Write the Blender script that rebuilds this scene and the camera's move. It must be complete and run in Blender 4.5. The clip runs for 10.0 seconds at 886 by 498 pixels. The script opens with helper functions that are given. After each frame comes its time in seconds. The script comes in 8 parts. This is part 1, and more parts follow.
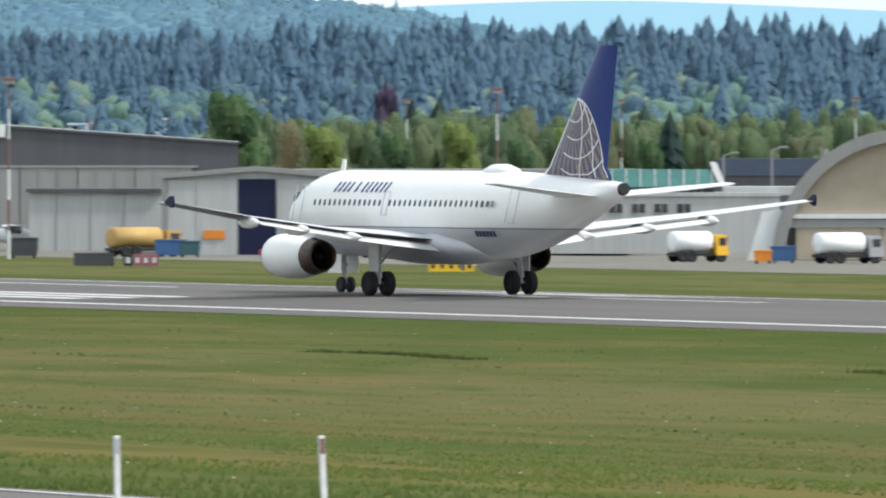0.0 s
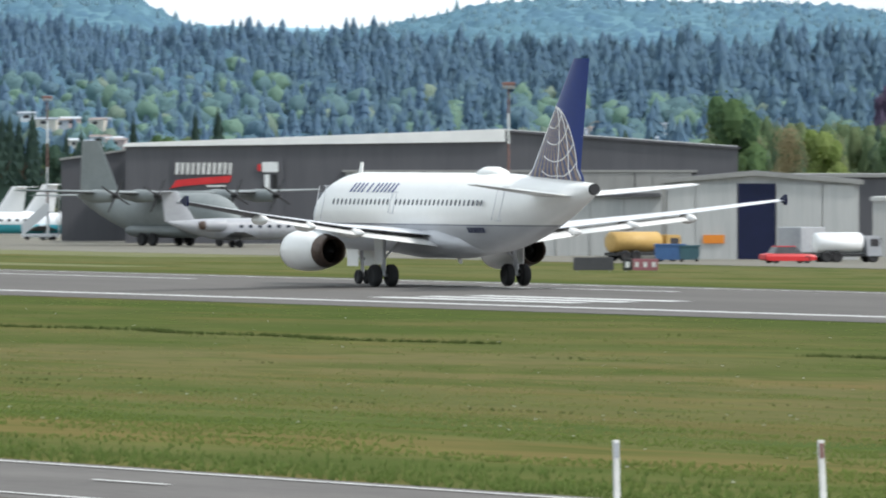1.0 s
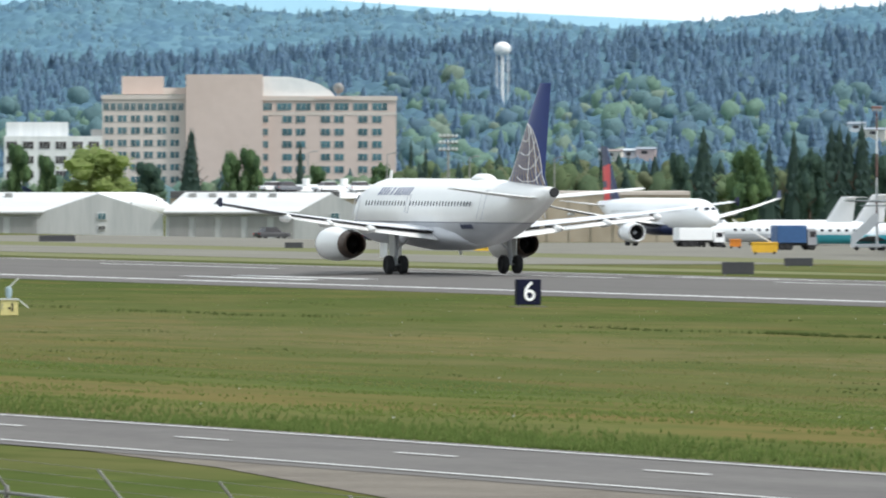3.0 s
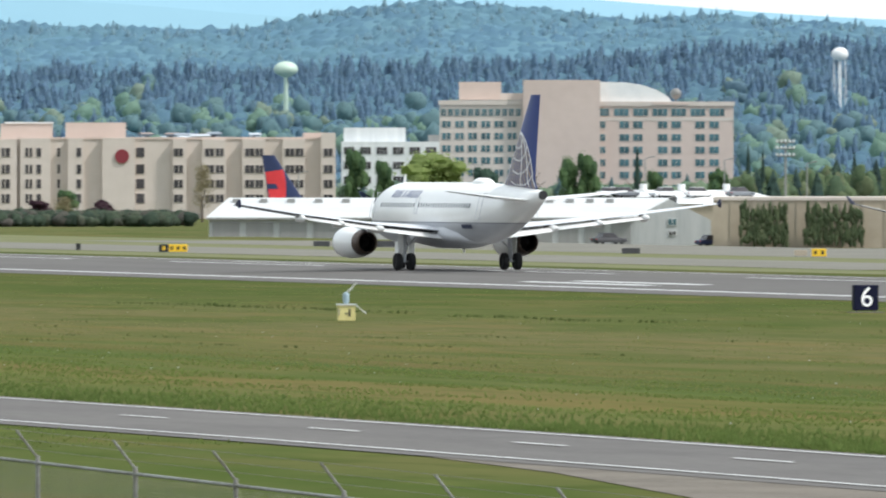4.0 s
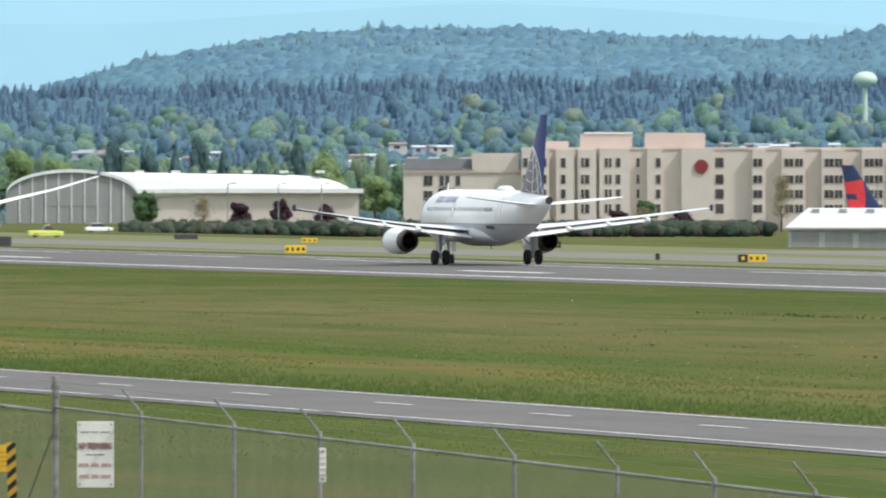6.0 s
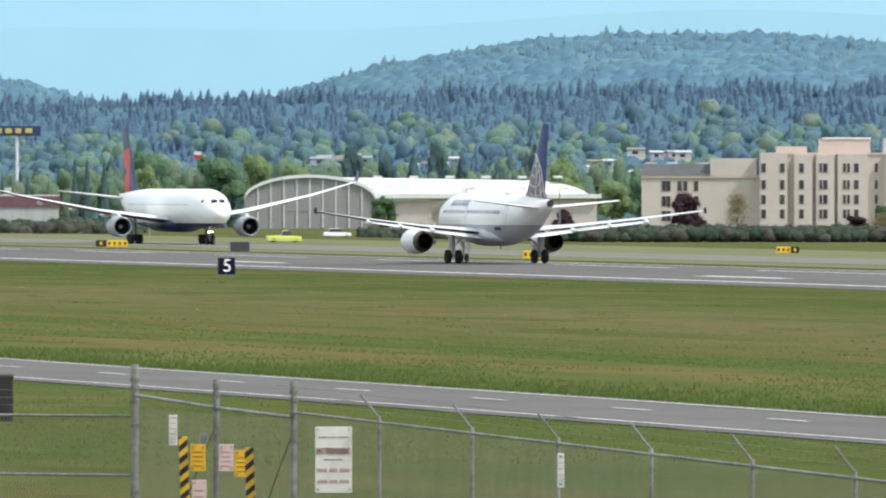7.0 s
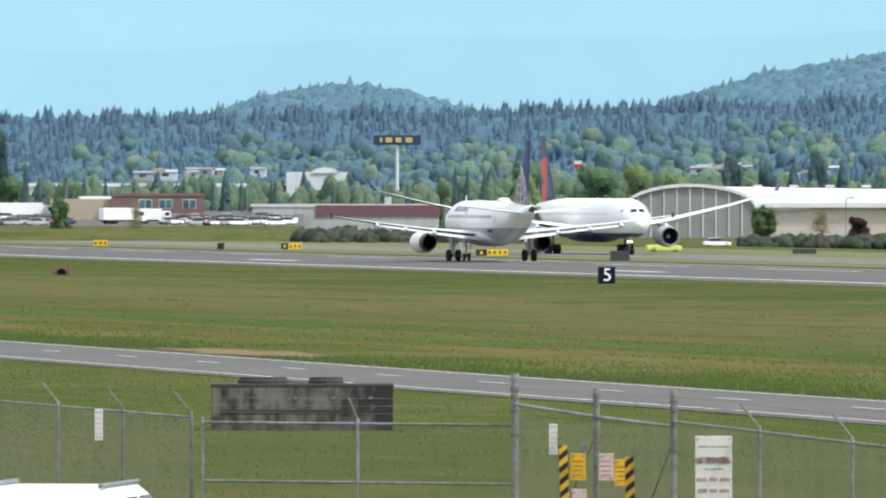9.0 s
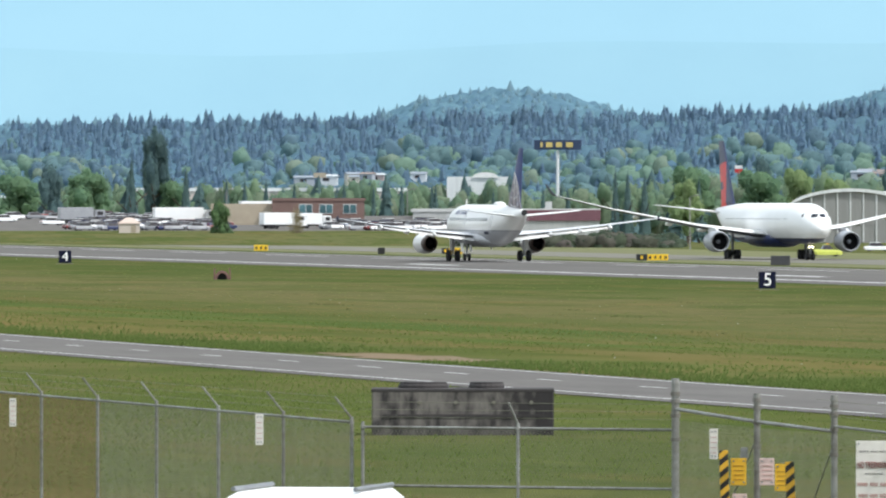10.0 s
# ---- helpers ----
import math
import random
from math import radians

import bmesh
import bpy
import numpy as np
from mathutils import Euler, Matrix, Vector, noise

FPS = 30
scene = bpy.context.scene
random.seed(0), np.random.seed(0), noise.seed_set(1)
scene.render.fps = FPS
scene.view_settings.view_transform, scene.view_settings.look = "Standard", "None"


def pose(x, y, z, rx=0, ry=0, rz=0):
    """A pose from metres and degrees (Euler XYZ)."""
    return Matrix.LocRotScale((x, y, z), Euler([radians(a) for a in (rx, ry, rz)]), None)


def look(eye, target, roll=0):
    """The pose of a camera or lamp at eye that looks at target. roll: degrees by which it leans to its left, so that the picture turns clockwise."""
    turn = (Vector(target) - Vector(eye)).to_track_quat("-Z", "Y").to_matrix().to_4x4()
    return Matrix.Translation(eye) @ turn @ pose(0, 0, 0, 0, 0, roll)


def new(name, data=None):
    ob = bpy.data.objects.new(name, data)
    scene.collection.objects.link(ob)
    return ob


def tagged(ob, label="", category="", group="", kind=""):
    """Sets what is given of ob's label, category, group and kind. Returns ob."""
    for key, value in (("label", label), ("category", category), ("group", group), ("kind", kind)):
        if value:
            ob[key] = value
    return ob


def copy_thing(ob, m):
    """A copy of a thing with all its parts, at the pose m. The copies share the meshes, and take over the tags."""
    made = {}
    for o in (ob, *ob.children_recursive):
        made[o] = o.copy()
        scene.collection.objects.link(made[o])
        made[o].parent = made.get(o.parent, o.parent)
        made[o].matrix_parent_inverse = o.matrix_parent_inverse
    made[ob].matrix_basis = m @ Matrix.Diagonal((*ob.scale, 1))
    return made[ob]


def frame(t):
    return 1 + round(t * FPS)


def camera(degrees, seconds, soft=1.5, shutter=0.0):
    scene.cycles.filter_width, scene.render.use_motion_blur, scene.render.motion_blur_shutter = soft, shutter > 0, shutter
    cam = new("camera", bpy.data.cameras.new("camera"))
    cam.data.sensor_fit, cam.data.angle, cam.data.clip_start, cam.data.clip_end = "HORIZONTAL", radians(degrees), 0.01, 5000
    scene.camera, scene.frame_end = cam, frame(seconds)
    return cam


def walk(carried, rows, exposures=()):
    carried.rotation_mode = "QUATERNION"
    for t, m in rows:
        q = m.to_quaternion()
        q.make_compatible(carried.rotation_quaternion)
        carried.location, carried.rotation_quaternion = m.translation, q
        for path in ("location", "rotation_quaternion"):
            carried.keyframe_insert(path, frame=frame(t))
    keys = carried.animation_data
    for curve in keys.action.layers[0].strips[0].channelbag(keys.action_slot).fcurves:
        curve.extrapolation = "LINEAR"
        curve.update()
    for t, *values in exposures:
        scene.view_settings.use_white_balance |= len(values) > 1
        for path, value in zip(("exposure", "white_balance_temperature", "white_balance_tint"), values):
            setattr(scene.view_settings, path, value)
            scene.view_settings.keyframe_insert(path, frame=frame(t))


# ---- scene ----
# Plan: the eye stands at the origin of the plan on a bank; the runway runs along +Y at x = 245.
# Bearings are milliradians from +Y towards +X.
EYE_Z = 7.3
cam = camera(4.49, 10.0, soft=2.05, shutter=0.2)


def aim(bearing, down):
    """The camera's pose: bearing and downward tilt in milliradians."""
    return pose(0, 0, EYE_Z, 90 - math.degrees(down / 1000), 0, -math.degrees(bearing / 1000))


walk(cam, [(t, aim(bearing, down)) for t, bearing, down in (
    (0.0, 472.70, 9.50), (0.5, 449.25, 9.30), (1.0, 428.50, 9.10), (1.5, 407.45, 8.85), (2.0, 388.30, 8.60),
    (2.5, 371.15, 8.40), (4.0, 325.30, 7.70), (4.5, 311.20, 7.45), (5.0, 298.10, 7.25), (5.5, 286.15, 7.00),
    (6.0, 274.05, 6.80), (7.5, 243.85, 6.10), (8.0, 235.35, 5.90), (8.5, 227.40, 5.70), (9.0, 219.35, 5.52),
    (9.5, 212.20, 5.32), (10.0, 205.15, 5.10))])

# ---- daylight: a bright hazy sky, a soft high sun on the far side of the runway ----
SUN_ELEVATION, SUN_AZIMUTH = radians(50), radians(132)
world = bpy.data.worlds.new("sky")
scene.world = world
world.use_nodes = True
wt = world.node_tree
sky = wt.nodes.new("ShaderNodeTexSky")
sky.sky_type = "NISHITA"
sky.sun_disc = False
sky.sun_elevation = SUN_ELEVATION
sky.sun_rotation = SUN_AZIMUTH
sky.dust_density = 1.0
sky.air_density = 1.0
clear = wt.nodes.new("ShaderNodeMix")
clear.data_type = "RGBA"
clear.blend_type = "MULTIPLY"
clear.inputs["Factor"].default_value = 1.0
clear.inputs["B"].default_value = (0.1, 0.1, 0.1, 1)
cloud_at = wt.nodes.new("ShaderNodeTexCoord")
clouds = wt.nodes.new("ShaderNodeTexNoise")
clouds.inputs["Scale"].default_value = 2.2
clouds.inputs["Detail"].default_value = 6
cover = wt.nodes.new("ShaderNodeMapRange")
cover.inputs["From Min"].default_value, cover.inputs["From Max"].default_value = 0.36, 0.52
cover.inputs["To Min"].default_value, cover.inputs["To Max"].default_value = 0.45, 1.0
mixed = wt.nodes.new("ShaderNodeMix")
mixed.data_type = "RGBA"
mixed.inputs["B"].default_value = (0.86, 0.96, 1.03, 1)
wt.links.new(sky.outputs[0], clear.inputs["A"])
wt.links.new(cloud_at.outputs["Generated"], clouds.inputs["Vector"])
wt.links.new(clouds.outputs["Fac"], cover.inputs["Value"])
wt.links.new(cover.outputs[0], mixed.inputs["Factor"])
wt.links.new(clear.outputs["Result"], mixed.inputs["A"])
wt.links.new(mixed.outputs["Result"], wt.nodes["Background"].inputs["Color"])
wt.nodes["Background"].inputs["Strength"].default_value = 1.0
sun = new("sun", bpy.data.lights.new("sun", "SUN"))
sun.data.energy = 2.9
sun.data.angle = radians(6)
sun.data.color = (1.0, 0.975, 0.94)
sun.matrix_world = look((0, 0, 0), (-math.sin(SUN_AZIMUTH) * math.cos(SUN_ELEVATION), -math.cos(SUN_AZIMUTH) * math.cos(SUN_ELEVATION), -math.sin(SUN_ELEVATION)))
scene.view_settings.exposure = 0.29


# ---- materials ----
def rgb(r, g, b):
    """Linear colour from 0-255 display values."""
    return tuple(((c / 255) / 12.92 if c / 255 <= 0.04045 else ((c / 255 + 0.055) / 1.055) ** 2.4) for c in (r, g, b)) + (1.0,)


def material(name, base, second=None, scale=1.0, rough=0.7, metal=0.0, bump=0.0, fine=6.0, spread=(0.35, 0.65), per_island=0.0, per_object=0.0, coat=0.0, stretch=None, emit=None, specular=None):
    """A surface of two colours mixed by coarse and fine noise at real size, with relief."""
    m = bpy.data.materials.new(name)
    m.use_nodes = True
    nt = m.node_tree
    n, l = nt.nodes, nt.links
    bsdf = n["Principled BSDF"]
    bsdf.inputs["Roughness"].default_value = rough
    bsdf.inputs["Metallic"].default_value = metal
    bsdf.inputs["Coat Weight"].default_value = coat
    if specular is not None:
        bsdf.inputs["Specular IOR Level"].default_value = specular
    co = n.new("ShaderNodeTexCoord")
    out = co.outputs["Object"]
    if stretch:
        mp = n.new("ShaderNodeMapping")
        mp.inputs["Scale"].default_value = stretch
        l.new(out, mp.inputs[0])
        out = mp.outputs[0]
    a = n.new("ShaderNodeTexNoise")
    a.inputs["Scale"].default_value = scale
    a.inputs["Detail"].default_value = 4
    b = n.new("ShaderNodeTexNoise")
    b.inputs["Scale"].default_value = scale * fine
    b.inputs["Detail"].default_value = 3
    l.new(out, a.inputs["Vector"])
    l.new(out, b.inputs["Vector"])
    mixn = n.new("ShaderNodeMix")
    mixn.inputs[0].default_value = 0.4
    l.new(a.outputs["Fac"], mixn.inputs[2])
    l.new(b.outputs["Fac"], mixn.inputs[3])
    ramp = n.new("ShaderNodeMapRange")
    ramp.inputs["From Min"].default_value, ramp.inputs["From Max"].default_value = spread
    l.new(mixn.outputs[0], ramp.inputs["Value"])
    col = n.new("ShaderNodeMix")
    col.data_type = "RGBA"
    l.new(ramp.outputs[0], col.inputs["Factor"])
    col.inputs["A"].default_value = base
    col.inputs["B"].default_value = second or tuple(c * 0.8 for c in base[:3]) + (1.0,)
    result = col.outputs["Result"]
    for amount, source in ((per_island, "island"), (per_object, "object")):
        if amount:
            if source == "island":
                g = n.new("ShaderNodeNewGeometry")
                r = g.outputs["Random Per Island"]
            else:
                g = n.new("ShaderNodeObjectInfo")
                r = g.outputs["Random"]
            mr = n.new("ShaderNodeMapRange")
            mr.inputs["To Min"].default_value, mr.inputs["To Max"].default_value = 1 - amount, 1 + amount
            l.new(r, mr.inputs["Value"])
            hs = n.new("ShaderNodeHueSaturation")
            l.new(mr.outputs[0], hs.inputs["Value"])
            l.new(result, hs.inputs["Color"])
            result = hs.outputs["Color"]
    l.new(result, bsdf.inputs["Base Color"])
    if bump:
        bp = n.new("ShaderNodeBump")
        bp.inputs["Strength"].default_value = min(bump, 1.0)
        bp.inputs["Distance"].default_value = 0.05
        l.new(b.outputs["Fac"], bp.inputs["Height"])
        l.new(bp.outputs[0], bsdf.inputs["Normal"])
    if emit:
        bsdf.inputs["Emission Color"].default_value = emit[0]
        bsdf.inputs["Emission Strength"].default_value = emit[1]
    return m


def grass_material(name="grass"):
    """Mown airfield grass: belts of fresh and of dry growth along the runway, broken up by patches."""
    m = material(name, rgb(76, 92, 48), rgb(86, 100, 54), scale=0.25, rough=0.95, bump=0.6, fine=9.0, specular=0.0)
    n, l = m.node_tree.nodes, m.node_tree.links
    bsdf = n["Principled BSDF"]
    first = bsdf.inputs["Base Color"].links[0].from_socket
    co = n.new("ShaderNodeTexCoord")

    def patches(sx, sy, lo, hi):
        mp = n.new("ShaderNodeMapping")
        mp.inputs["Scale"].default_value = (sx, sy, 1)
        l.new(co.outputs["Object"], mp.inputs[0])
        no = n.new("ShaderNodeTexNoise")
        no.inputs["Scale"].default_value = 1
        no.inputs["Detail"].default_value = 5
        l.new(mp.outputs[0], no.inputs["Vector"])
        mr = n.new("ShaderNodeMapRange")
        mr.inputs["From Min"].default_value, mr.inputs["From Max"].default_value = lo, hi
        l.new(no.outputs["Fac"], mr.inputs["Value"])
        return mr.outputs[0]

    def math_node(op, a, b):
        q = n.new("ShaderNodeMath")
        q.operation = op
        for i, v in enumerate((a, b)):
            if isinstance(v, (int, float)):
                q.inputs[i].default_value = v
            else:
                l.new(v, q.inputs[i])
        return q.outputs[0]

    def mix(fac, a, b):
        q = n.new("ShaderNodeMix")
        q.data_type = "RGBA"
        for key, v in (("Factor", fac), ("A", a), ("B", b)):
            if isinstance(v, (int, float, tuple)):
                q.inputs[key].default_value = v
            else:
                l.new(v, q.inputs[key])
        return q.outputs["Result"]

    # growth belts by the distance across the field, their borders wandering
    sep = n.new("ShaderNodeSeparateXYZ")
    l.new(co.outputs["Object"], sep.inputs[0])
    wander = math_node("MULTIPLY", math_node("SUBTRACT", patches(0.035, 0.022, 0.0, 1.0), 0.5), 48.0)
    across = math_node("DIVIDE", math_node("ADD", sep.outputs["X"], wander), 480.0)
    ramp = n.new("ShaderNodeValToRGB")
    stops = ((0.0, rgb(74, 86, 46)), (0.135, rgb(76, 88, 46)), (0.148, rgb(98, 101, 58)), (0.158, rgb(116, 100, 63)), (0.174, rgb(106, 97, 59)), (0.188, rgb(66, 92, 42)), (0.212, rgb(62, 84, 42)), (0.227, rgb(104, 90, 60)), (0.245, rgb(80, 89, 50)), (0.28, rgb(101, 96, 66)), (0.33, rgb(104, 98, 69)), (0.36, rgb(84, 90, 54)), (0.385, rgb(67, 81, 42)), (0.45, rgb(63, 78, 40)), (0.64, rgb(70, 84, 46)), (0.72, rgb(98, 100, 68)), (1.0, rgb(94, 98, 66)))
    els = ramp.color_ramp.elements
    while len(els) < len(stops):
        els.new(0.5)
    for e, (p, c) in zip(els, stops):
        e.position, e.color = p, c
    l.new(across, ramp.inputs["Fac"])
    result = mix(0.8, first, ramp.outputs["Color"])
    for sx, sy, lo, hi, colour, amount in ((0.05, 0.03, 0.48, 0.64, rgb(108, 100, 66), 0.5), (0.07, 0.035, 0.5, 0.64, rgb(58, 80, 34), 0.65), (0.16, 0.06, 0.55, 0.7, rgb(118, 98, 62), 0.45), (0.35, 0.12, 0.52, 0.68, rgb(56, 80, 30), 0.6), (0.9, 0.3, 0.54, 0.7, rgb(54, 72, 30), 0.6), (0.6, 0.16, 0.55, 0.74, rgb(108, 114, 62), 0.45)):
        result = mix(math_node("MULTIPLY", patches(sx, sy, lo, hi), amount), result, colour)
    result = mix(0.25, result, rgb(88, 82, 60))
    l.new(result, bsdf.inputs["Base Color"])
    return m


GRASS = grass_material()
DRY_GRASS = material("dry_grass", rgb(112, 112, 80), rgb(98, 102, 68), scale=0.05, rough=0.9, fine=8, stretch=(4, 0.4, 1), specular=0.08)
ASPHALT = material("runway_asphalt", rgb(103, 100, 97), rgb(91, 88, 86), scale=0.06, rough=0.85, bump=0.2, fine=14, stretch=(3, 0.3, 1), specular=0.08)
ROAD_ASPHALT = material("road_asphalt", rgb(107, 104, 101), rgb(94, 91, 89), scale=0.5, rough=0.88, bump=0.25, fine=12, stretch=(1, 0.25, 1), specular=0.08)
CONCRETE = material("apron_concrete", rgb(122, 119, 110), rgb(108, 106, 98), scale=0.08, rough=0.85, bump=0.1, fine=8, specular=0.08)
WHITE_MARK = material("white_marking_paint", rgb(225, 226, 224), rgb(190, 190, 188), scale=0.8, rough=0.7, fine=7, specular=0.08)
WHITE = material("white_aircraft_paint", rgb(237, 236, 233), rgb(231, 230, 228), scale=0.4, rough=0.32, coat=0.15)
GREY_PAINT = material("grey_aircraft_paint", rgb(168, 172, 178), rgb(156, 160, 167), scale=0.5, rough=0.38)
WING_GREY = material("wing_grey_paint", rgb(210, 212, 215), rgb(198, 200, 205), scale=0.6, rough=0.4)
NAVY = material("navy_blue_paint", rgb(18, 46, 116), rgb(16, 41, 106), scale=0.6, rough=0.35, specular=0.3)
DARK = material("dark_opening", rgb(26, 27, 30), rgb(20, 21, 24), scale=1.0, rough=0.6)
TYRE = material("black_tyre_rubber", rgb(40, 40, 42), rgb(30, 30, 32), scale=3.0, rough=0.85)
STEEL = material("bare_steel", rgb(150, 152, 155), rgb(120, 122, 126), scale=2.0, rough=0.4, metal=0.7)
GALV = material("galvanised_steel", rgb(152, 153, 150), rgb(104, 100, 94), scale=1.4, rough=0.6, metal=0.2, fine=12)


# ---- mesh helpers ----
def part(name, bm, mat, parent=None, label="", m=None, smooth=False):
    """Links a bmesh as one mesh object, under parent where one is given."""
    me = bpy.data.meshes.new(name)
    if smooth:
        for f in bm.faces:
            f.smooth = True
    bm.to_mesh(me)
    bm.free()
    for one in (mat if isinstance(mat, (list, tuple)) else (mat,)):
        me.materials.append(one)
    ob = new(name, me)
    if parent is not None:
        ob.parent = parent
    if m is not None:
        ob.matrix_basis = m
    if label:
        tagged(ob, label)
    return ob


def raw(name, verts, faces, mat, parent=None, label="", m=None, smooth=False, index=None):
    me = bpy.data.meshes.new(name)
    me.from_pydata(verts, [], faces)
    for one in (mat if isinstance(mat, (list, tuple)) else (mat,)):
        me.materials.append(one)
    if index is not None:
        me.polygons.foreach_set("material_index", index)
    if smooth:
        me.polygons.foreach_set("use_smooth", [True] * len(me.polygons))
    me.update()
    ob = new(name, me)
    if parent is not None:
        ob.parent = parent
    if m is not None:
        ob.matrix_basis = m
    if label:
        tagged(ob, label)
    return ob


def thing(name, m, label, category, group="", kind=""):
    ob = new(name)
    ob.matrix_basis = m
    return tagged(ob, label, category, group, kind)


def add_box(bm, x0, y0, z0, x1, y1, z1, bevel=0.0):
    made = bmesh.ops.create_cube(bm, size=1.0, matrix=Matrix.Translation(((x0 + x1) / 2, (y0 + y1) / 2, (z0 + z1) / 2)) @ Matrix.Diagonal((abs(x1 - x0), abs(y1 - y0), abs(z1 - z0), 1)))
    if bevel:
        edges = {e for v in made["verts"] for e in v.link_edges}
        bmesh.ops.bevel(bm, geom=list(edges), offset=bevel, segments=1, affect="EDGES")
    return bm


def box(x0, y0, z0, x1, y1, z1, bevel=0.0):
    return add_box(bmesh.new(), x0, y0, z0, x1, y1, z1, bevel)


def add_rod(bm, a, b, r, r2=None, sides=8):
    """A round bar from a to b."""
    a, b = Vector(a), Vector(b)
    m = Matrix.Translation((a + b) / 2) @ (b - a).to_track_quat("Z", "Y").to_matrix().to_4x4()
    bmesh.ops.create_cone(bm, cap_ends=True, segments=sides, radius1=r, radius2=r if r2 is None else r2, depth=(b - a).length, matrix=m)
    return bm


def rod(a, b, r, r2=None, sides=8):
    return add_rod(bmesh.new(), a, b, r, r2, sides)


def loft(rings, cap=True):
    """A skin over rings of equal counts."""
    bm = bmesh.new()
    rows = [[bm.verts.new(p) for p in ring] for ring in rings]
    for a, b in zip(rows, rows[1:]):
        for i in range(len(a)):
            bm.faces.new((a[i], a[(i + 1) % len(a)], b[(i + 1) % len(b)], b[i]))
    if cap:
        bm.faces.new(list(reversed(rows[0])))
        bm.faces.new(rows[-1])
    bmesh.ops.recalc_face_normals(bm, faces=bm.faces[:])
    return bm


def polar(bearing, distance, z=0.0):
    """A point of the plan from a bearing in milliradians and a distance in metres."""
    return Vector((distance * math.sin(bearing / 1000), distance * math.cos(bearing / 1000), z))


def facing(bearing, distance, z=0.0, turn=0.0):
    """A pose on that bearing whose local -Y side faces back to the origin, turned by turn degrees to the left."""
    p = polar(bearing, distance, z)
    return pose(p.x, p.y, p.z, 0, 0, -math.degrees(bearing / 1000) + turn)


def curve(table, x):
    """Linear reading of a short table of pairs."""
    return float(np.interp(x, [a for a, _ in table], [b for _, b in table]))


# ---- ground ----
PROFILE = ((-400, 5.6), (5, 5.6), (10, 3.6), (15, 2.4), (72, 2.4), (82, 2.1), (120, 0.7), (150, 0.05), (195, 0.0), (222.5, -0.19), (245, 0.0), (267.5, -0.45), (290, -0.9), (345, -2.2), (450, -2.5), (500, -3.6), (9000, -3.6))


def land(x):
    return curve(PROFILE, x)


ROAD_BEND = ((0, 0.0), (190, 0.0), (240, -0.8), (280, -1.8), (340, -2.5), (430, -3.4), (1500, -14.0))


def strip(name, x0, x1, y0, y1, lift, mat, label, category, kind="structure", step=0.0, parent=None, bend=()):
    """A sheet lying on the land between two lines parallel to the runway, or swinging away by a bend's table."""
    xs = sorted({x0, x1, *[a for a, _ in PROFILE if x0 < a < x1]})
    ys = [y0, y1] if not step else list(np.arange(y0, y1, step)) + [y1]
    verts = [(x + (curve(bend, y) if bend else 0.0), y, land(x) + lift) for y in ys for x in xs]
    w = len(xs)
    faces = [(j * w + i, j * w + i + 1, j * w + w + i + 1, j * w + w + i) for j in range(len(ys) - 1) for i in range(w - 1)]
    ob = raw(name, verts, faces, mat, parent)
    return tagged(ob, label, category, kind=kind)


strip("ground", -400, 6000, -600, 6000, 0.0, GRASS, "mown green airfield grass with dry patches", "ground")
strip("runway", 214, 276, -200, 3000, 0.02, ASPHALT, "grey asphalt runway with paved shoulders", "runway")
strip("service_road", 59.7, 67.1, -100, 1500, 0.02, ROAD_ASPHALT, "grey asphalt service road across the grass", "road", step=10, bend=ROAD_BEND)
strip("taxiway", 352, 382, 930, 3000, 0.03, CONCRETE, "pale concrete taxiway beside the runway", "taxiway")
strip("apron", 400, 620, -200, 1330, 0.03, CONCRETE, "pale concrete apron before the hangars", "apron")
for x, wdt, lab in ((222.0, 0.9, "near"), (267.0, 0.9, "far")):
    strip("edge_line", x - 0.3, x + 0.9, -200, 2500, 0.04, WHITE_MARK, "white painted runway edge line", "marking")
for x in (60.35, 66.35):
    strip("road_edge_line", x, x + 0.13, -50, 1200, 0.04, WHITE_MARK, "white painted road edge line", "marking", step=10, bend=ROAD_BEND)


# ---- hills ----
# Base colours of the hills carry the distance haze, paler and bluer further off.
HAZE_NEAR = material("haze_tinted_far_conifer", rgb(72, 96, 110), rgb(78, 104, 110), scale=0.05, rough=1.0, specular=0.0)
HAZE_FAR = material("haze_tinted_wooded_blue", rgb(92, 123, 141), rgb(101, 132, 143), scale=0.03, rough=1.0, specular=0.0)
HAZE_LAST = material("haze_tinted_mountain_blue", rgb(135, 171, 188), rgb(140, 176, 192), scale=0.002, rough=1.0, specular=0.0)


def ridge(name, distance, table, depth, low, mat, label, step=2.0, smooth=0):
    """A wooded slope: its crest's height over the bearing, falling towards the viewer over its depth."""
    bs = np.arange(100, 620, step)
    rows = []
    n = 10
    for j in range(n + 1):
        f = j / n
        row = []
        for b in bs:
            top = curve(table, b) if smooth == 0 else sum(curve(table, b + k) for k in range(-smooth, smooth + 1, 4)) / len(range(-smooth, smooth + 1, 4))
            row.append(polar(b, distance - depth * (1 - f), low + (top - low) * f ** 1.2))
        rows.append(row)
    verts = [p for row in rows for p in row]
    w = len(bs)
    faces = [(j * w + i, j * w + i + 1, j * w + w + i + 1, j * w + w + i) for j in range(n) for i in range(w - 1)]
    ob = raw(name, verts, faces, mat)
    ob.data.polygons.foreach_set("use_smooth", [True] * len(faces))
    return tagged(ob, label, "hill", kind="structure")


def crest(distance, table):
    """Heights at that distance from a table of bearings and elevations in twenty-thousandths."""
    return [(b, EYE_Z + e * distance / 20000) for b, e in table]


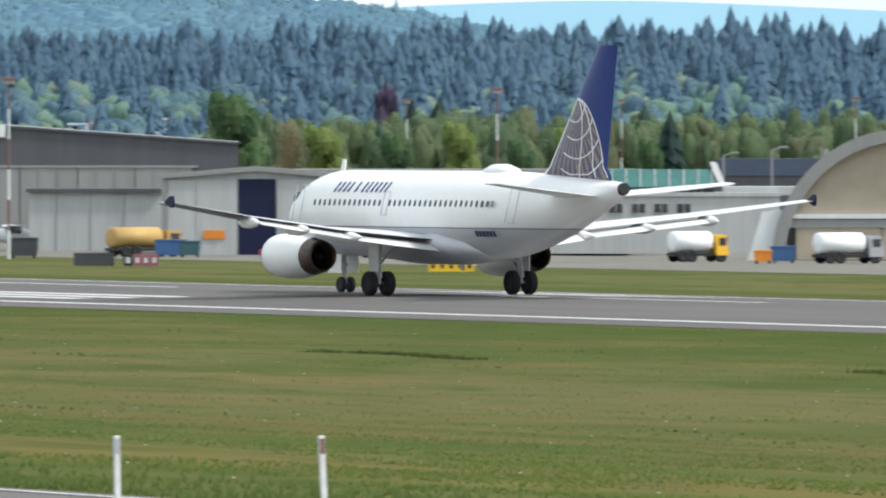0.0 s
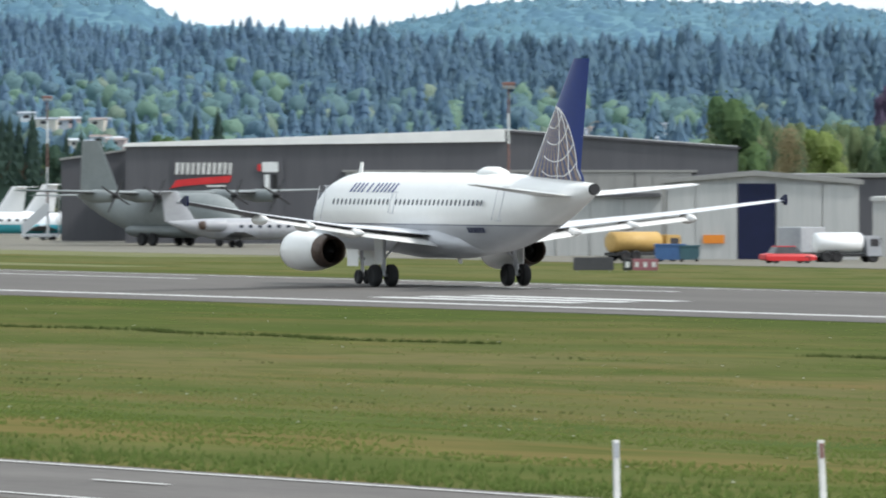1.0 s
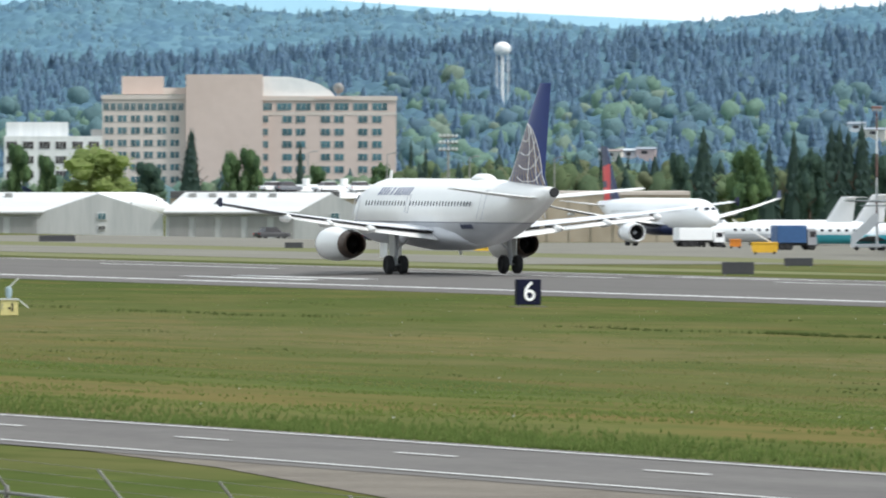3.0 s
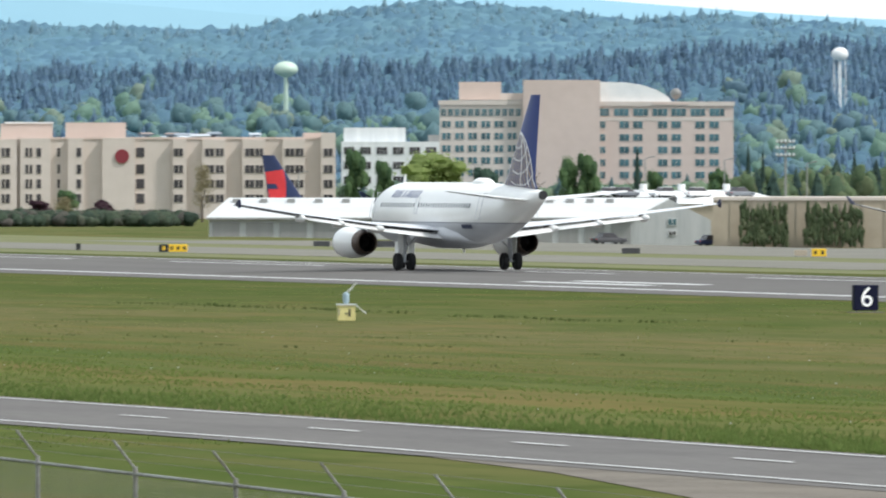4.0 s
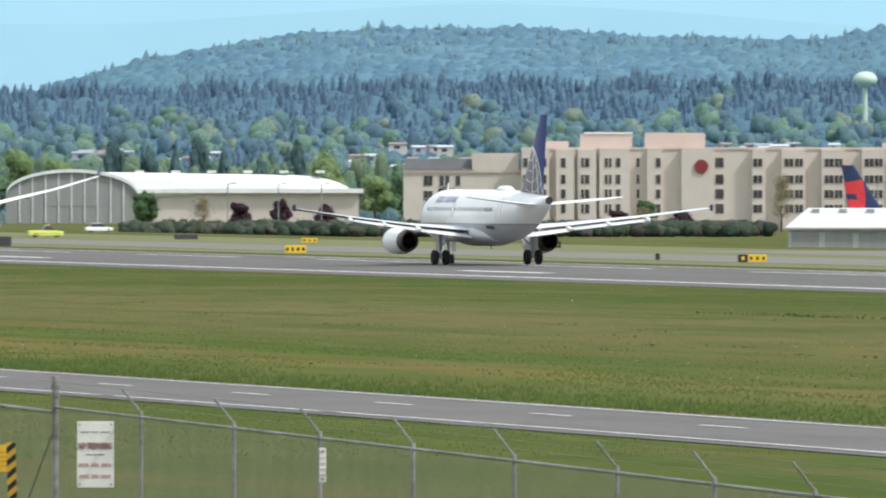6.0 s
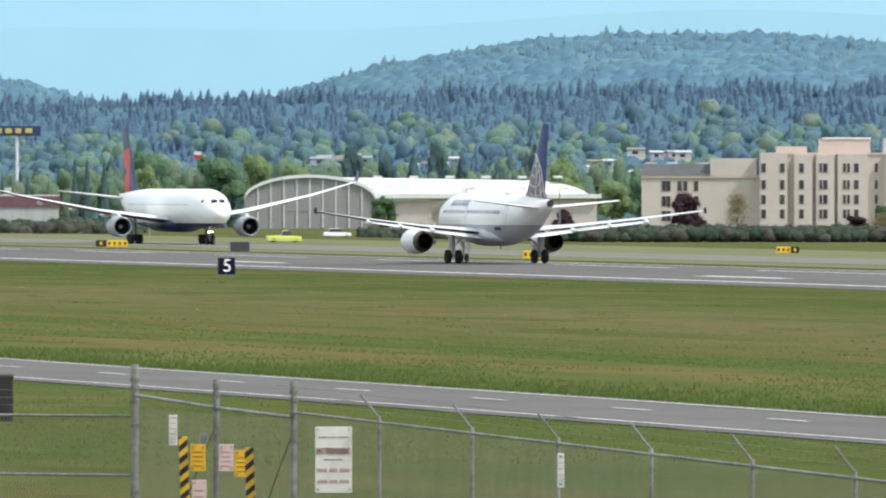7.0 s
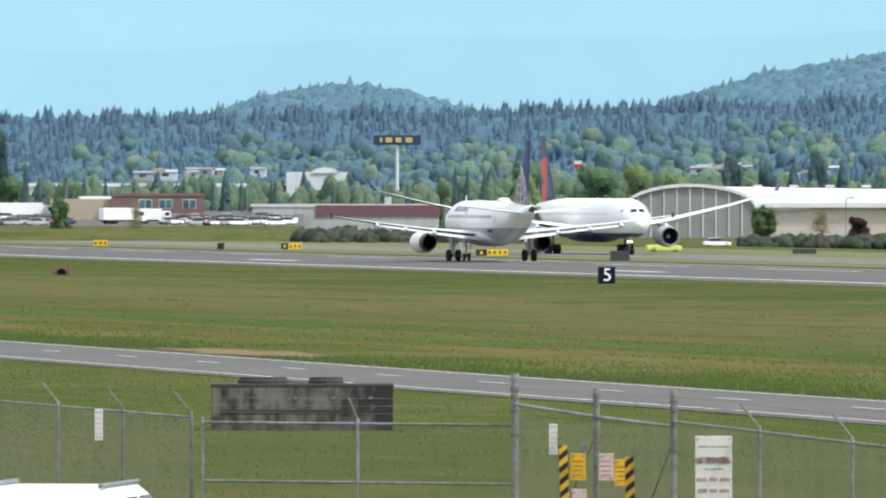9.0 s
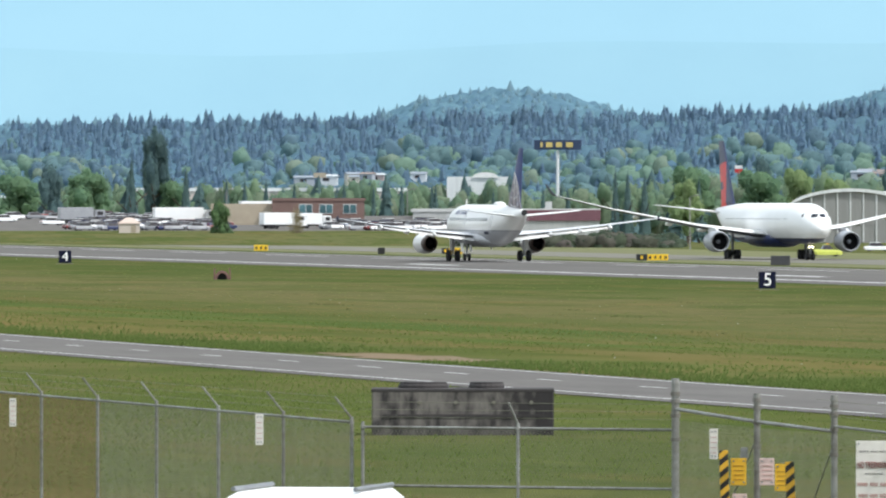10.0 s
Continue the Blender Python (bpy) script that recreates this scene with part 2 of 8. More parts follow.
NEAR_CREST = crest(3300, ((100, 92), (166, 103), (205, 116), (246, 134), (274, 146), (311, 146), (332, 164), (350, 182), (362, 192), (392, 194), (410, 174), (420, 154), (432, 126), (468, 124), (475, 132), (512, 128), (620, 126)))
FAR_CREST = crest(4300, ((100, 110), (190, 120), (199, 128), (203, 158), (207, 174), (211, 180), (216, 170), (220, 146), (224, 128), (238, 142), (247, 196), (254, 222), (262, 247), (270, 253), (281, 255), (292, 240), (307, 233), (317, 269), (324, 285), (334, 271), (342, 252), (350, 262), (357, 247), (372, 224), (382, 245), (392, 265), (401, 264), (406, 215), (414, 196), (424, 212), (432, 252), (439, 259), (462, 249), (470, 232), (478, 197), (490, 170), (512, 155), (620, 150)))
LAST_CREST = crest(4750, ((100, 400), (200, 400), (240, 390), (290, 370), (320, 320), (335, 292), (345, 275), (360, 255), (372, 240), (385, 235), (420, 200), (455, 215), (472, 250), (490, 258), (506, 240), (520, 215), (620, 200)))
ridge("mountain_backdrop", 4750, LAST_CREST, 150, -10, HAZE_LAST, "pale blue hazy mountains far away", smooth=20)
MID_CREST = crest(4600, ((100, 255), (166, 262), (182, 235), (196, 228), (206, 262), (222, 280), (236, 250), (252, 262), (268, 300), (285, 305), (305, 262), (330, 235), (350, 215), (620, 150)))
# Slope colour lightened towards blue for the haze before it.
ridge("mountain_slopes", 4600, MID_CREST, 100, -10, material("haze_tinted_slope_blue", rgb(132, 168, 185), rgb(138, 174, 189), scale=0.003, rough=1.0, specular=0.0), "pale blue hazy slopes below the mountains", smooth=16)
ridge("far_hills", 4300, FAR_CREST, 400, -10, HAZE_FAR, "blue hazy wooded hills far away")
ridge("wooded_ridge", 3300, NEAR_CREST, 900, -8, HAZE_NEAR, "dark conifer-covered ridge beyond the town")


# ---- airliner ----
def ellipse(y, rx, rz, cz, n=32, cx=0.0):
    return [(cx + rx * math.sin(2 * math.pi * i / n), y, cz + rz * math.cos(2 * math.pi * i / n)) for i in range(n)]


def fuselage_rings(L0, L1, R, cz, nose=5.5, tail=11.0, up=1.35, rz=None, n=32, tip=0.32):
    """Rings from the nose tip at y = L0 back to the tail tip at y = L1."""
    rz = rz or R
    rings = []
    for i in range(15):
        f = (i / 14) ** 1.5
        r = max(1e-4, 1 - (1 - f) ** 2.0) ** 0.68
        rings.append(ellipse(L0 - nose * f ** 1.15, max(0.03, R * r), max(0.03, rz * r), cz - 0.55 * (1 - f) ** 1.6 * R / 2, n))
    body = 10
    for i in range(1, body):
        rings.append(ellipse(L0 - nose - (L0 - nose - (L1 + tail)) * i / body, R, rz, cz, n))
    for i in range(15):
        f = i / 14
        r = 1 - (1 - tip / R) * f ** 1.45
        rings.append(ellipse(L1 + tail * (1 - f), R * r, rz * r, cz + up * f ** 1.5, n))
    return rings


def airfoil(x, le, chord, z, thick, n=8):
    """A closed section at span x: leading edge at y = le, chord running aft."""
    pts = []
    for i in range(2 * n):
        a = 2 * math.pi * i / (2 * n)
        c = 0.5 * (1 - math.cos(a))
        t = thick * (1.5 * math.sqrt(max(c, 0)) * (1 - c) ** 0.9)
        pts.append((x, le - chord * c, z + (t if a < math.pi else -t * 0.6) * chord * 0.75))
    return pts


def split_level(bm, z, upper, lower, band=0.0, band_index=0):
    """Cuts a mesh at height z and gives what lies below another material."""
    for h in ((z, z + band) if band else (z,)):
        bmesh.ops.bisect_plane(bm, geom=bm.verts[:] + bm.edges[:] + bm.faces[:], plane_co=(0, 0, h), plane_no=(0, 0, 1))
    for f in bm.faces:
        c = f.calc_center_median().z
        f.material_index = lower if c < z else (band_index if band and c < z + band else upper)
    return bm


def rounded_plate(w, h, r, t, seg=3):
    """An upright plate with rounded corners, in the local XZ plane, its front towards -Y."""
    pts = []
    for cx, cz, a0 in ((w / 2 - r, h / 2 - r, 0), (-w / 2 + r, h / 2 - r, 90), (-w / 2 + r, -h / 2 + r, 180), (w / 2 - r, -h / 2 + r, 270)):
        for i in range(seg + 1):
            a = radians(a0 + 90 * i / seg)
            pts.append((cx + r * math.cos(a), cz + r * math.sin(a)))
    return loft([[(x, t / 2, z) for x, z in pts], [(x, -t / 2, z) for x, z in pts]])


def fin_mesh(sections, globe):
    """An upright fin from (height, leading edge, chord, half thickness); the lower front carries a lattice of arcs when globe is set."""
    n, m = 72, 96
    zs = [s[0] for s in sections]
    verts, faces, index = [], [], []
    height = zs[0] + (zs[-1] - zs[0]) * 0.61
    pole = (float(np.interp(height, zs, [s[1] for s in sections])), height)
    for side in (1, -1):
        base = len(verts)
        for j in range(m + 1):
            f = j / m
            z = zs[0] + (zs[-1] - zs[0]) * f
            le = float(np.interp(z, zs, [s[1] for s in sections]))
            ch = float(np.interp(z, zs, [s[2] for s in sections]))
            th = float(np.interp(z, zs, [s[3] for s in sections]))
            for i in range(n + 1):
                c = i / n
                t = th * 2.6 * (math.sqrt(c) * (1 - c))
                verts.append((side * t, le - ch * c, z))
        for j in range(m):
            for i in range(n):
                a = base + j * (n + 1) + i
                q = (a, a + 1, a + n + 2, a + n + 1)
                faces.append(q if side < 0 else q[::-1])
                c, h = (i + 0.5) / n, (j + 0.5) / m
                k = 0
                if globe:
                    if math.hypot(h / 0.62, c / 0.97) < 1.0:
                        z = zs[0] + (zs[-1] - zs[0]) * h
                        le = float(np.interp(z, zs, [q[1] for q in sections]))
                        ch = float(np.interp(z, zs, [q[2] for q in sections]))
                        turn = math.atan2(le - ch * c - pole[0], pole[1] - z)
                        k = 1 if (turn * 7.5) % 1.0 < 0.42 else 3
                    if c < 0.05:
                        k = 2 if h < 0.62 else 0
                index.append(k)
    top = len(verts) // 2
    last = m * (n + 1)
    for i in range(n):
        faces.append((last + i, last + i + 1, top + last + i + 1, top + last + i))
        index.append(0)
    return verts, faces, index


def fin_arcs(sections):
    """Thin raised lines of a globe's graticule on both faces of the fin."""
    zs = [s[0] for s in sections]

    def at(z):
        return [float(np.interp(z, zs, [s[k] for s in sections])) for k in (1, 2, 3)]

    pz = zs[0] + (zs[-1] - zs[0]) * 0.61
    py = at(pz)[0]
    lines = []
    for scale in (1.0, 0.84, 0.62):
        line = []
        for i in range(25):
            a = radians(4 + 86 * i / 24)
            z = zs[0] + (zs[-1] - zs[0]) * 0.62 * math.sin(a)
            line.append((z, 0.96 * scale * math.cos(a)))
        lines.append(line)
    for reach in (1.15, 2.05, 3.0, 3.9):
        line = []
        for i in range(41):
            a = radians(-75 + 130 * i / 40)
            y, z = py - reach * math.cos(a) * 0.55 + reach * math.sin(a) * 0.75, pz - reach * math.cos(a) * 0.8 - reach * math.sin(a) * 0.45
            if z < zs[0] + 0.4 or z > pz:
                continue
            le, ch, th = at(z)
            c = (le - y) / ch
            if 0.02 < c < 0.97 and math.hypot((z - zs[0]) / (zs[-1] - zs[0]) / 0.62, c / 0.97) < 1.0:
                line.append((z, c))
        lines.append(line)
    made = []
    for line in lines:
        for side in (1, -1):
            pts = []
            for z, c in line:
                le, ch, th = at(z)
                pts.append((side * (th * 2.6 * math.sqrt(c) * (1 - c) + 0.01), le - ch * c, z))
            rings = []
            for i, p in enumerate(pts):
                q0, q1 = pts[max(0, i - 1)], pts[min(len(pts) - 1, i + 1)]
                ty, tz = q1[1] - q0[1], q1[2] - q0[2]
                size = math.hypot(ty, tz) or 1.0
                rings.append([(p[0] + 0.026 * math.cos(a), p[1] - 0.026 * math.sin(a) * tz / size, p[2] + 0.026 * math.sin(a) * ty / size) for a in (0.0, 1.257, 2.513, 3.77, 5.027)])
            if len(rings) > 1:
                made.append(loft(rings))
    return made


# Grey of the wing undersides, darkened to carry the shade under the wing.
UNDERSIDE = material("shaded_underside_grey", rgb(92, 94, 102), rgb(80, 82, 90), scale=0.5, rough=0.45)
DARK_NAVY = material("dark_navy_paint", rgb(30, 36, 66), rgb(26, 32, 58), scale=0.6, rough=0.5, specular=0.2)
GLOBE_GOLD = material("bronze_grey_paint", rgb(150, 128, 108), rgb(122, 106, 98), scale=0.8, rough=0.4)
GLOBE_BLUE = material("slate_blue_paint", rgb(72, 76, 108), rgb(60, 66, 102), scale=0.8, rough=0.4)
BELLY = material("grey_belly_paint", rgb(194, 195, 199), rgb(182, 183, 187), scale=0.5, rough=0.4, stretch=(1, 0.25, 1))
LINE_BLUE = material("thin_blue_stripe", rgb(66, 72, 96), rgb(60, 66, 90), scale=1, rough=0.4)
WINDOW = material("dark_cabin_glass", rgb(44, 50, 62), rgb(36, 42, 54), scale=2, rough=0.12)
HOT_METAL = material("burnt_exhaust_metal", rgb(112, 96, 86), rgb(74, 62, 56), scale=1.5, rough=0.45, metal=0.7)
RED_PAINT = material("red_paint", rgb(200, 44, 48), rgb(188, 38, 42), scale=0.6, rough=0.4)
LAMP_ON = material("lit_lamp", rgb(255, 250, 235), rgb(255, 250, 235), emit=(rgb(255, 235, 200), 12.0))
RED_LAMP = material("red_lamp", rgb(210, 30, 40), rgb(190, 24, 34), scale=3, rough=0.3)


def wheel_mesh(x, y, r, w):
    """A tyre lying along X with rounded shoulders and a recessed hub."""
    prof = ((-w / 2 + 0.02, r * 0.55), (-w / 2, r * 0.62), (-w / 2, r * 0.88), (-w * 0.3, r), (w * 0.3, r), (w / 2, r * 0.88), (w / 2, r * 0.62), (w / 2 - 0.02, r * 0.55))
    return loft([[(x + px, y + pr * math.cos(2 * math.pi * i / 28), r + pr * math.sin(2 * math.pi * i / 28)) for i in range(28)] for px, pr in prof])


def wheel(parent, x, y, r, w):
    tyre = part("wheel", wheel_mesh(x, y, r, w), TYRE, parent, smooth=True)
    part("rim", rod((x - w * 0.36, y, r), (x + w * 0.36, y, r), r * 0.52, sides=20), STEEL, tyre, "bare steel wheel rim")


def airliner_engine(parent, x, y0, y1, z, r, mat):
    """A long-duct nacelle with lip, fan, exhaust and core plug; y0 is the intake, y1 the exit."""
    L = y0 - y1
    rings = [ellipse(y, q, q, z, 32, x) for y, q in ((y0 - 0.05 * L, r * 0.8), (y0 - 0.005 * L, r * 0.84), (y0, r * 0.89), (y0 - 0.02 * L, r * 0.94), (y0 - 0.1 * L, r * 1.0), (y0 - 0.3 * L, r * 1.04),
                                                     (y0 - 0.55 * L, r * 1.01), (y0 - 0.74 * L, r * 0.9), (y0 - 0.8 * L, r * 0.85))]
    nac = part("engine_nacelle", loft(rings, cap=False), mat, parent, smooth=True)
    part("exhaust_duct", loft([ellipse(y, q, q, z, 32, x) for y, q in ((y0 - 0.8 * L, r * 0.855), (y1 + 0.06 * L, r * 0.74), (y1, r * 0.66), (y1 + 0.01, r * 0.61), (y1 + 0.25 * L, r * 0.66))], cap=False), HOT_METAL, nac, "dark burnt metal exhaust duct", smooth=True)
    part("exhaust_plug", loft([ellipse(y, q, q, z, 20, x) for y, q in ((y1 + 0.24 * L, r * 0.65), (y1 + 0.235 * L, r * 0.36), (y1 + 0.1 * L, r * 0.2), (y1 + 0.02 * L, r * 0.04))]), DARK, nac, "dark exhaust core", smooth=True)
    part("intake_lip", loft([ellipse(y, q, q, z, 32, x) for y, q in ((y0 - 0.03 * L, r * 0.82), (y0 + 0.004, r * 0.885), (y0 - 0.02 * L, r * 0.955))], cap=False), STEEL, nac, "polished metal intake lip", smooth=True)
    fan = loft([[(x + r * q * math.cos(2 * math.pi * (i + tw) / 44), y0 - (dep + (0.03 if i % 2 else 0.0)) * L, z + r * q * math.sin(2 * math.pi * (i + tw) / 44)) for i in range(44)] for q, dep, tw in ((0.2, 0.21, 0), (0.5, 0.2, 1.2), (0.84, 0.2, 2.6))])
    part("fan", fan, DARK, nac, "dark fan blades inside the intake")
    part("spinner", loft([ellipse(y, q, q, z, 16, x) for y, q in ((y0 - 0.24 * L, r * 0.24), (y0 - 0.17 * L, r * 0.14), (y0 - 0.13 * L, r * 0.02))]), GREY_PAINT, nac, smooth=True)
    return nac


def wing_panel(parent, name, s, stations, mat, label=""):
    bm = loft([airfoil(s * x, le, c, z, th, 10) for x, le, c, z, th in stations])
    bmesh.ops.recalc_face_normals(bm, faces=bm.faces)
    # Faces turned downwards take the grey with the shade in it.
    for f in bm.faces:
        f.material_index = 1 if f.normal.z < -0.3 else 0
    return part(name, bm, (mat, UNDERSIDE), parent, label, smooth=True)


airliner = thing("airliner", pose(245, 478.3, 0), "white and navy twin-engine airliner rolling along the runway", "airliner")
# fuselage with its grey belly below a thin line
bm = loft(fuselage_rings(16.1, -17.55, 1.98, 3.85, nose=5.6, tail=11.5, up=1.25, rz=2.07, n=48, tip=0.3))
split_level(bm, 3.2, 0, 1, 0.05, 2)
hull = part("fuselage", bm, (WHITE, BELLY, LINE_BLUE), airliner, smooth=True)
part("exhaust_outlet", rod((0, -17.2, 5.08), (0, -17.72, 5.12), 0.34, 0.28, 20), DARK, hull, "dark tail exhaust outlet")
part("belly_fairing", loft([ellipse(y, rx, rz, cz, 24) for y, rx, rz, cz in ((6.6, 0.4, 0.15, 1.95), (5.4, 1.6, 0.55, 2.2), (2.5, 2.12, 0.95, 2.4), (-2.2, 2.12, 0.95, 2.42), (-4.6, 1.7, 0.6, 2.3), (-6.2, 0.4, 0.15, 2.0))]), BELLY, hull, smooth=True)
part("radome_dome", loft([ellipse(y, rx, rz, 5.88, 16) for y, rx, rz in ((-3.9, 0.05, 0.02), (-4.2, 0.42, 0.2), (-4.8, 0.55, 0.36), (-5.9, 0.55, 0.36), (-6.6, 0.42, 0.2), (-6.9, 0.05, 0.02))]), WHITE, hull, "white antenna dome on the roof", smooth=True)
part("antenna", loft([[(0.03, y0, z), (-0.03, y0, z), (-0.03, y1, z), (0.03, y1, z)] for y0, y1, z in ((11.6, 11.1, 5.85), (11.3, 11.0, 6.45))]), WHITE, hull)
part("antenna", loft([[(0.03, y0, z), (-0.03, y0, z), (-0.03, y1, z), (0.03, y1, z)] for y0, y1, z in ((-1.0, -1.5, 1.5), (-1.25, -1.55, 1.2))]), WHITE, hull)


def skin_x(z, r=1.98, cz=3.85, rz=2.07):
    """Half width of the round body at height z."""
    return r * math.sqrt(max(0.0, 1 - ((z - cz) / rz) ** 2))


def on_skin(s, y, z, out=0.012):
    """A pose on the body's side, local -Y facing outwards."""
    tilt = math.degrees(math.asin(max(-1, min(1, (z - 3.85) / 2.07))))
    return Matrix.Translation((s * (skin_x(z) + out * 0.5), y, z)) @ Matrix.Rotation(radians(90 * s), 4, "Z") @ Matrix.Rotation(radians(-tilt), 4, "X")


pane = None
for s in (-1, 1):
    for i in range(36):
        y = 10.55 - 0.533 * i
        if abs(y - 3.0) < 0.3 or y < -8.4:
            continue
        if pane is None:
            pane = part("window", rounded_plate(0.21, 0.33, 0.1, 0.014), WINDOW, hull, "dark oval cabin window", on_skin(s, y, 4.38))
        else:
            w = new("window", pane.data)
            w.parent = hull
            w.matrix_basis = on_skin(s, y, 4.38)
    # doors: thin outlines
    for y, z, w, h in ((12.3, 4.25, 0.85, 1.9), (3.0, 4.35, 0.55, 1.1), (-10.15, 4.35, 0.85, 1.75)):
        for ring_part, (px, pz, pw, ph) in enumerate(((-w / 2, 0, 0.035, h), (w / 2, 0, 0.035, h), (0, h / 2, w, 0.035), (0, -h / 2, w, 0.035))):
            zz = z + pz
            shrink = 1.0 if y > -9 else 0.985 - 0.035 * abs(px + 0.3)
            m = on_skin(s, y + (px if s < 0 else -px), zz)
            if y < -9:
                m = m @ Matrix.Translation((0, 0.02, 0))
            part("door_seam", box(-pw / 2, -0.012, -ph / 2, pw / 2, 0.02, ph / 2) if pz else loft([[(a, b, q) for a, b in ((-pw / 2, -0.012), (pw / 2, -0.012), (pw / 2, 0.02), (-pw / 2, 0.02))] for q in (-ph / 2, ph / 2)]), BELLY, hull, "", m)
    # the carrier's name as plain navy bars
    for i, w in enumerate((0.85, 0.9, 0.35, 0.8, 0.75, 0.85)):
        y = 8.55 - 0.98 * i
        if s < 0:
            for o in ((-0.24, 0.24) if w > 0.5 else (0.0,)):
                part("name_bar", rounded_plate(0.19, 0.62, 0.05, 0.012), NAVY, hull, "navy slanted bar of the painted name", on_skin(s, y + o, 5.13) @ Matrix.Rotation(radians(11), 4, "Y"))
    for i in range(6):
        if s < 0:
            part("registration_bar", box(-0.12, -0.015, -0.15, 0.12, 0.015, 0.15), LINE_BLUE, hull, "dark plain registration bar", on_skin(s, -6.3 - 0.36 * i, 2.98))
    # flight deck panes
    for y, z, w in ((13.5, 4.66, 0.45), (14.05, 4.62, 0.45), (14.6, 4.55, 0.35)):
        f = ((16.1 - y) / 5.6) ** (1 / 1.15)
        q = (1 - (1 - f) ** 2) ** 0.68
        x = 1.98 * q * math.sqrt(max(0.02, 1 - ((z - 3.85 + 0.55 * (1 - f) ** 1.6) / (2.07 * q)) ** 2))
        part("cockpit_pane", rounded_plate(w, 0.4, 0.08, 0.06), WINDOW, hull, "dark cockpit pane", Matrix.Translation((s * x, y, z)) @ Matrix.Rotation(radians((90 if y < 14.5 else 60) * s), 4, "Z") @ Matrix.Rotation(radians(-25), 4, "X"))
    # wing
    st = ((1.2, 5.2, 7.4, 2.62, 0.125), (1.95, 4.75, 6.9, 2.68, 0.12), (6.4, 2.25, 3.95, 3.1, 0.11), (12, -0.85, 2.6, 3.76, 0.1), (17.0, -3.55, 1.5, 4.45, 0.09))
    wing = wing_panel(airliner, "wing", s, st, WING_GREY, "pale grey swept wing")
    part("leading_edge", loft([airfoil(s * x, le + 0.12, c * 0.16, z - 0.05, 0.28, 8) for x, le, c, z, th in st[1:]]), STEEL, wing, "bare metal slat along the leading edge", smooth=True)
    for x0, x1, sag in ((2.1, 6.3, 0.34), (6.45, 11.9, 0.26)):
        def flap_row(x):
            le, c, z = (float(np.interp(x, [q[0] for q in st], [q[k] for q in st])) for k in (1, 2, 3))
            return airfoil(s * x, le - c * 0.86, c * 0.24 + 0.35, z - sag * 0.55, 0.12, 6)
        part("flap", loft([[(px, py, pz + (py - flap_row(x)[0][1]) * 0.2) for px, py, pz in flap_row(x)] for x in (x0, x1)]), WHITE, wing, "white trailing flap lowered a little", smooth=True)
    for x in (6.2, 9.2, 12.2):
        le, c, z = (float(np.interp(x, [q[0] for q in st], [q[k] for q in st])) for k in (1, 2, 3))
        part("flap_fairing", loft([ellipse(y, rx, rz, z - 0.28, 12, s * x) for y, rx, rz in ((le - c * 0.45, 0.04, 0.04), (le - c * 0.65, 0.2, 0.24), (le - c * 0.95, 0.22, 0.28), (le - c * 1.15, 0.16, 0.2), (le - c * 1.32, 0.03, 0.03))]), WHITE, wing, smooth=True)
    part("wingtip_fence", loft([[(s * 17.02 + o, y - 0.2, z + 0.23) for y, z, o in ((-4.0, 4.25, 0.03), (-4.6, 4.54, 0.03), (-4.9, 4.54, 0.02), (-4.95, 4.25, 0.03), (-4.9, 4.0, 0.02), (-4.65, 4.0, 0.03))],
                                [(s * 17.1, y - 0.2, z + 0.23) for y, z in ((-4.0, 4.25), (-4.6, 4.54), (-4.9, 4.54), (-4.95, 4.25), (-4.9, 4.0), (-4.65, 4.0))]]), DARK_NAVY, wing, "navy upright wingtip fence")
    # tailplane
    tp = part("tailplane", loft([airfoil(s * x, le, c, z, th) for x, le, c, z, th in ((0.5, -12.3, 3.9, 4.75, 0.09), (1.5, -12.9, 3.4, 4.85, 0.09), (6.2, -15.6, 1.5, 5.35, 0.08))]), WHITE, airliner, "white tailplane", smooth=True)
    part("elevator", loft([airfoil(s * x, le, c, z, 0.07, 6) for x, le, c, z in ((1.6, -15.75, 1.0, 4.84), (6.0, -16.75, 0.5, 5.3))]), WING_GREY, tp, smooth=True)
    # engine and pylon
    airliner_engine(airliner, s * 5.75, 6.75, 1.9, 1.85, 1.04, WHITE)
    part("engine_pylon", loft([[(s * 5.75 + dx, y, z) for dx, y in ((-0.16, y0), (0.16, y0), (0.16, y1), (-0.16, y1))] for y0, y1, z in ((5.6, 0.6, 2.75), (4.2, 0.2, 3.05))]), WING_GREY, airliner)
    # main gear
    leg = part("main_gear_leg", rod((s * 3.8, 0, 0.55), (s * 3.72, 0.15, 2.9), 0.13, 0.16, 12), WING_GREY, airliner)
    part("side_stay", rod((s * 3.78, 0.05, 1.4), (s * 2.4, 0.3, 2.7), 0.06), WING_GREY, leg)
    part("torque_link", rod((s * 3.8, -0.28, 0.85), (s * 3.78, -0.1, 1.6), 0.06), WING_GREY, leg)
    part("axle", rod((s * 3.8 - 0.6, 0, 0.58), (s * 3.8 + 0.6, 0, 0.58), 0.07), STEEL, leg)
    part("gear_door", loft([[(s * 4.02, y, z) for y, z in ((-0.45, 1.15), (0.45, 1.15), (0.6, 2.75), (-0.5, 2.75))], [(s * 4.07, y, z) for y, z in ((-0.45, 1.15), (0.45, 1.15), (0.6, 2.75), (-0.5, 2.75))]]), WHITE, leg)
    for o in (-0.46, 0.46):
        wheel(airliner, s * 3.8 + o, 0, 0.58, 0.42)
    wheel(airliner, s * 0.25, 11.04, 0.38, 0.24)
    part("nose_gear_door", box(s * 0.45, 10.6, 0.95, s * 0.48, 12.0, 1.9), WHITE, airliner)
